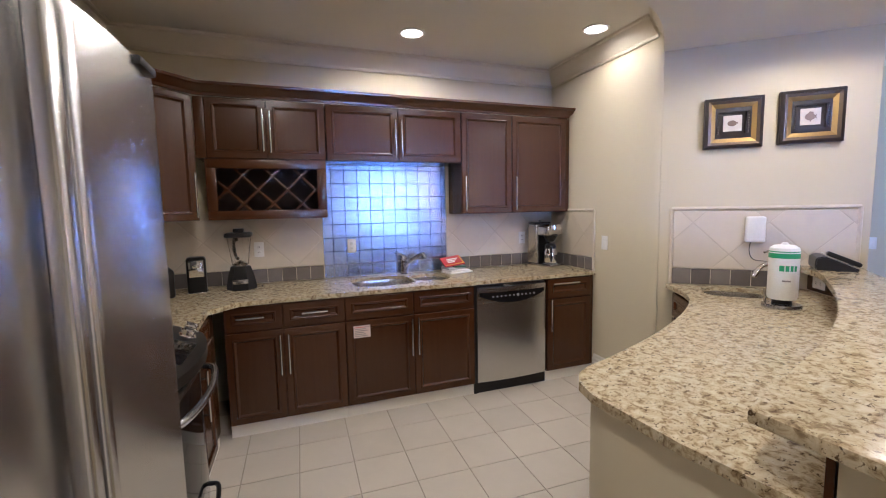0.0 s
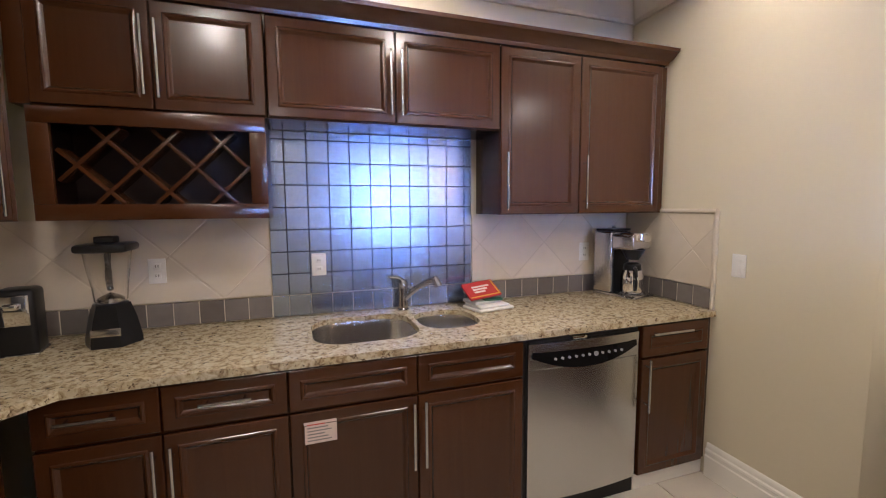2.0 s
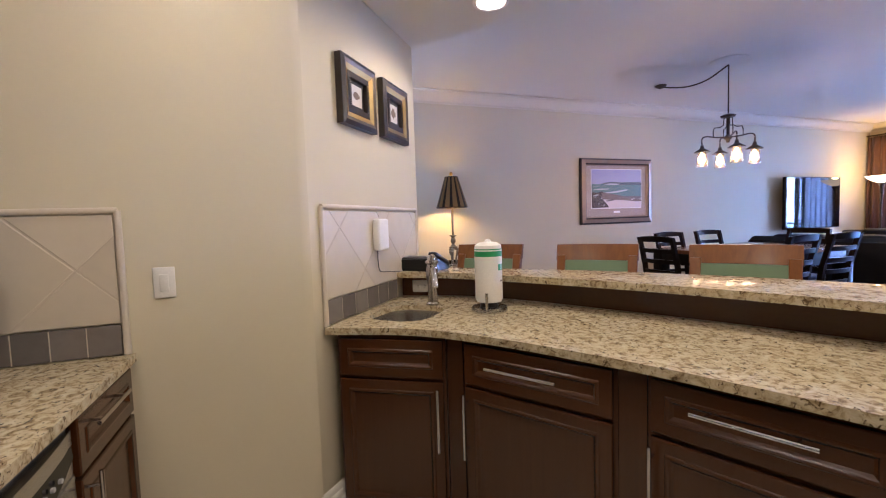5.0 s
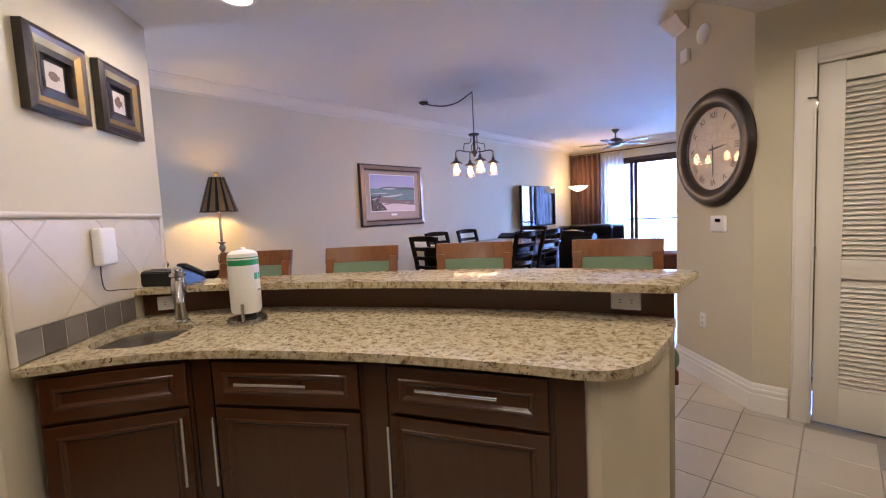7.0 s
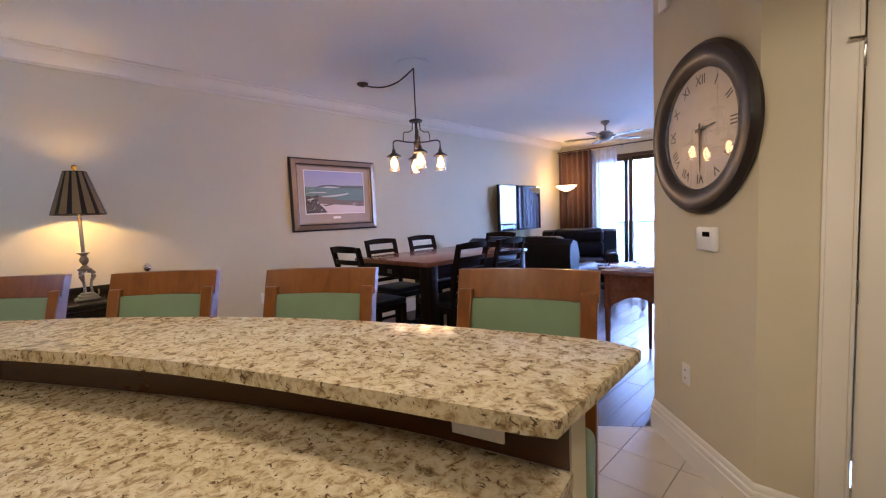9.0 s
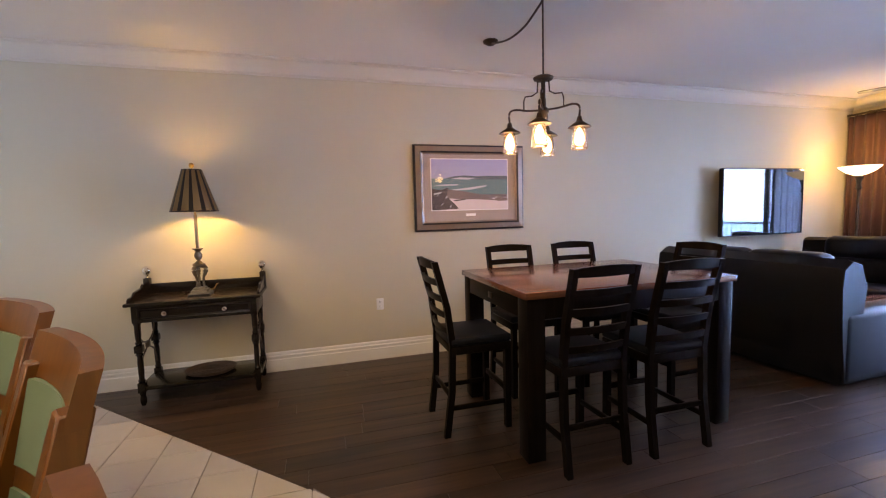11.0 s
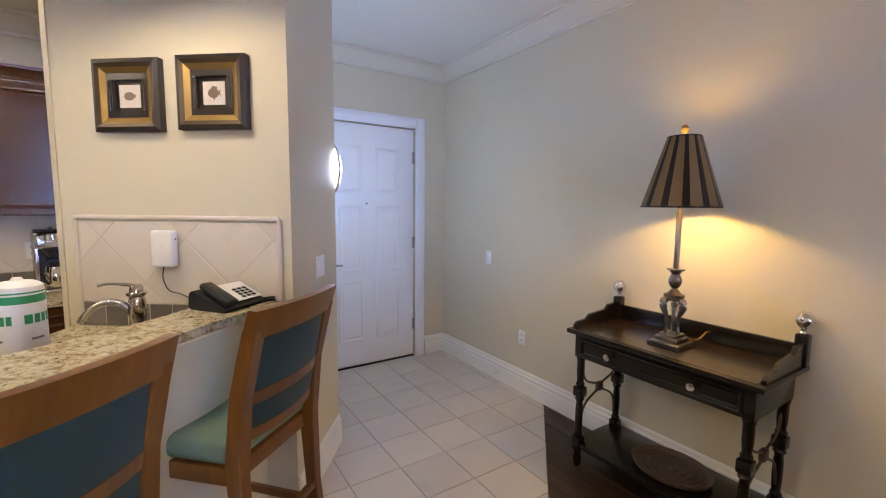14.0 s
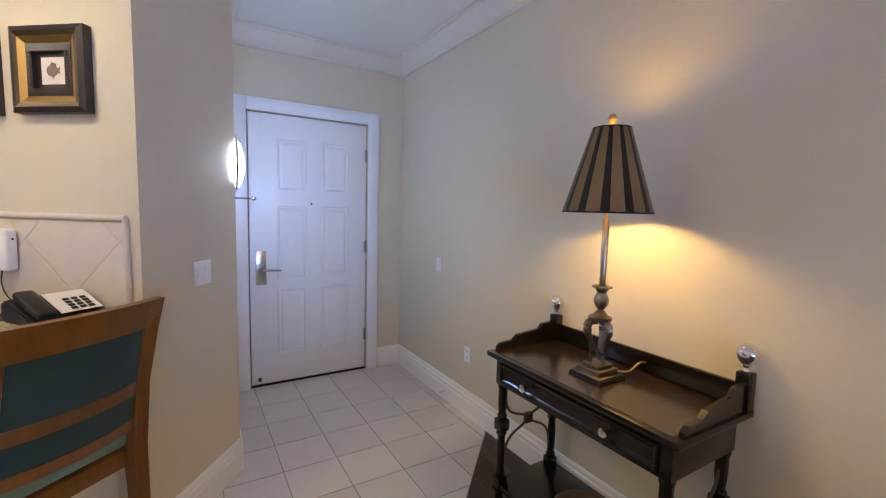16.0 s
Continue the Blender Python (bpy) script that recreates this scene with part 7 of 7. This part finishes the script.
def diamonds(x0, x1, z0, z1, s, ox=0.0, oz=0.0, gap=0.004):
    out = []
    h = s / math.sqrt(2)
    for i in range(-3, int((x1 - x0) / h) + 4):
        for j in range(-3, int((z1 - z0) / h) + 4):
            if (i + j) % 2:
                continue
            cx, cz = x0 + ox + i * h, z0 + oz + j * h
            r = h - gap / 2 * 1.41
            p = [(cx, cz - r), (cx + r, cz), (cx, cz + r), (cx - r, cz)]
            for a, b, c in ((1, 0, x1 - 0.002), (-1, 0, -x0 - 0.002), (0, 1, z1 - 0.002), (0, -1, -z0 - 0.002)):
                p = clip(p, a, b, c) if p else p
            if len(p) >= 3:
                area = 0.5 * abs(sum(p[k][0] * p[(k + 1) % len(p)][1] - p[(k + 1) % len(p)][0] * p[k][1] for k in range(len(p))))
                if area > 0.0006:
                    out.append(p)
    return out


def courses(x0, x1, z0, z1, ox, w, oz, h, gap=0.003):
    """Square tiles from the corner (ox, oz), cut off at the edges of the panel."""
    out = []
    for i in range(-1, 14):
        for j in range(-1, 14):
            a, b = max(x0, ox + i * w), min(x1, ox + (i + 1) * w)
            c, d = max(z0, oz + j * h), min(z1, oz + (j + 1) * h)
            if b - a > 0.012 and d - c > 0.012:
                out.append([(a + gap / 2, c + gap / 2), (b - gap / 2, c + gap / 2), (b - gap / 2, d - gap / 2), (a + gap / 2, d - gap / 2)])
    return out


BACK = SKEW @ pose(0, 3.898, 0)
tiled("splashback_steel", "square brushed steel tiles behind the sink", BACK, courses(0.325, 1.412, 0.918, 1.852, 0.298, 0.107, 0.9135, 0.1122), STILE, 0.009, grout=DGROUT)
tiled("splashback_back", "beige diagonal stone tiles behind the worktop", BACK, diamonds(-1.09, 0.322, 1.032, 1.428, 0.31, 0.1), BTILE, grout=WGROUT)
tiled("splashback_back_right", "beige diagonal stone tiles behind the coffee maker", BACK, diamonds(1.415, 2.536, 1.032, 1.428, 0.31, 0.05), BTILE, grout=WGROUT)
tiled("tile_band_back", "grey square border tiles above the worktop", BACK, grid(-1.09, 0.322, 0.918, 1.03, 0.112, 0.112) + grid(1.415, 2.536, 0.918, 1.03, 0.112, 0.112), GTILE, grout=WGROUT)
LEFTW = pose(-1.098, 2.61, 0, 0, 0, 90)
tiled("splashback_left", "beige diagonal stone tiles beside the range", LEFTW, diamonds(0.0, 1.235, 1.032, 1.428, 0.31), BTILE, grout=WGROUT)
tiled("tile_band_left", "grey square border tiles beside the range", LEFTW, grid(0, 1.235, 0.918, 1.03, 0.112, 0.112), GTILE, grout=WGROUT)
SIDEW = pose(2.538, 3.934, 0, 0, 0, -90)
tiled("splashback_side", "beige diagonal stone tiles on the side wall", SIDEW, diamonds(0.0, 0.638, 1.032, 1.428, 0.31, 0.3, 0.2), BTILE, grout=WGROUT)
tiled("tile_band_side", "grey square border tiles on the side wall", SIDEW, grid(0, 0.638, 0.918, 1.03, 0.112, 0.112), GTILE, grout=WGROUT)
DT = DIAG
tiled("splashback_bar", "beige diagonal stone tiles above the bar sink", DT, diamonds(0.09, 1.105, 1.032, 1.43, 0.31, 0.12, 0.1), BTILE, grout=WGROUT)
tiled("tile_band_bar", "grey square border tiles above the bar sink", DT, grid(0.09, 0.80, 0.918, 1.03, 0.112, 0.112), GTILE, grout=WGROUT)


def rim(name, m, x0, x1, z0, z1, sides):
    bm = bmesh.new()
    r = 0.012
    if "t" in sides:
        cyl((x0, -0.008, z1), (x1, -0.008, z1), r, n=12, bm=bm)
    if "r" in sides:
        cyl((x1, -0.008, z0), (x1, -0.008, z1), r, n=12, bm=bm)
    if "l" in sides:
        cyl((x0, -0.008, z0), (x0, -0.008, z1), r, n=12, bm=bm)
    ob = tagged(part(name, bm, BTILE), "rounded beige stone edge trim", "trim", "", "structure")
    ob.matrix_basis = m
    return ob


rim("trim_side", SIDEW, 0.0, 0.65, 0.918, 1.440, "tr")
rim("trim_bar", DT, 0.078, 1.115, 0.918, 1.447, "tlr")

# ---- floor pieces ----
UX, UY_ = 0.3075, 0.3034


def seam_y(x):
    for (xa, ya), (xb, yb) in zip(SEAM, SEAM[1:]):
        if xb <= x <= xa:
            return ya + (yb - ya) * (x - xa) / (xb - xa)
    return SEAM[0][1] if x > 0 else SEAM[-1][1]


def cut(poly, tile):
    """Cuts a floor piece along the seam between tile and wood."""
    keep = poly
    cx = sum(p[0] for p in poly) / len(poly)
    (xa, ya), (xb, yb) = (SEAM[0], SEAM[1]) if cx > SEAM[1][0] else (SEAM[1], SEAM[2])
    nx, ny = -(ya - yb), xa - xb
    c = nx * xa + ny * ya
    L = math.hypot(nx, ny)
    if cx < 1.53 and tile:
        return keep
    if tile:
        return clip(keep, -nx / L, -ny / L, -c / L - 0.002)
    return clip(keep, nx / L, ny / L, c / L - 0.002)


def floor_piece(name, poly, parent, mat, store, z=0.0, t=0.007):
    cx, cy = sum(p[0] for p in poly) / len(poly), sum(p[1] for p in poly) / len(poly)
    key = (name,) + tuple((round(p[0] - cx, 4), round(p[1] - cy, 4)) for p in poly)
    if key not in store:
        bm = bmesh.new()
        n = len(poly)
        lo = [bm.verts.new((a, b, -t)) for a, b in key[1:]]
        md = [bm.verts.new((a, b, -0.0015)) for a, b in key[1:]]
        e = 0.0018 if name == "tile" else 0.0007
        hi = [bm.verts.new((a - math.copysign(min(e, abs(a)), a), b - math.copysign(min(e, abs(b)), b), 0)) for a, b in key[1:]]
        for r0, r1 in ((lo, md), (md, hi)):
            for q in range(n):
                bm.faces.new((r0[q], r0[(q + 1) % n], r1[(q + 1) % n], r1[q]))
        bm.faces.new(hi)
        ob = part(name, bm, mat, parent, smooth=False)
        store[key] = ob.data
    else:
        ob = new(name, store[key])
        ob.parent = parent
    ob.location = (cx, cy, z)
    return ob


store = {}
for i in range(-5, 17):
    xa = 0.377 + i * UX
    for j in range(-8, 14):
        ya = -0.041 + j * UY_ + (0.17 if xa > 3.1 else 0)
        a, b, c, d = xa + 0.0022, xa + UX - 0.0022, ya + 0.0022, ya + UY_ - 0.0022
        poly = [(a, c), (b, c), (b, d), (a, d)]
        mx, my = (a + b) / 2, (c + d) / 2
        if mx < -1.2 or my > 3.75 or mx > 5.5 or (mx < 0.85 and my < -0.95):
            continue
        if 2.75 < mx < 3.6 and my > 2.6:
            continue
        if mx < 2.6 and my > 3.5:
            continue
        if mx < 1.48 and my < -0.95 - (mx - 0.8) * 0.9:
            continue
        poly = clip(poly, 1, 0, 5.378)
        poly = cut(poly, True) if poly else poly
        if len(poly) < 3:
            continue
        floor_piece("tile", poly, floor, FTILE, store)
PW, PL = 0.152, 1.22
rnd = random.Random(4)
for i in range(26):
    xa = 1.51 + i * PW
    off = rnd.random() * PL
    for j in range(-1, 9):
        ya = -7.3 + j * PL + off
        a, b, c, d = xa + 0.001, xa + PW - 0.001, max(-7.25, ya + 0.001), ya + PL - 0.001
        if d <= c:
            continue
        poly = [(a, c), (b, c), (b, d), (a, d)]
        poly = clip(poly, 1, 0, 5.378)
        poly = cut(poly, False) if poly else poly
        if len(poly) < 3:
            continue
        floor_piece("plank", poly, floor_wood, PLANK, store)
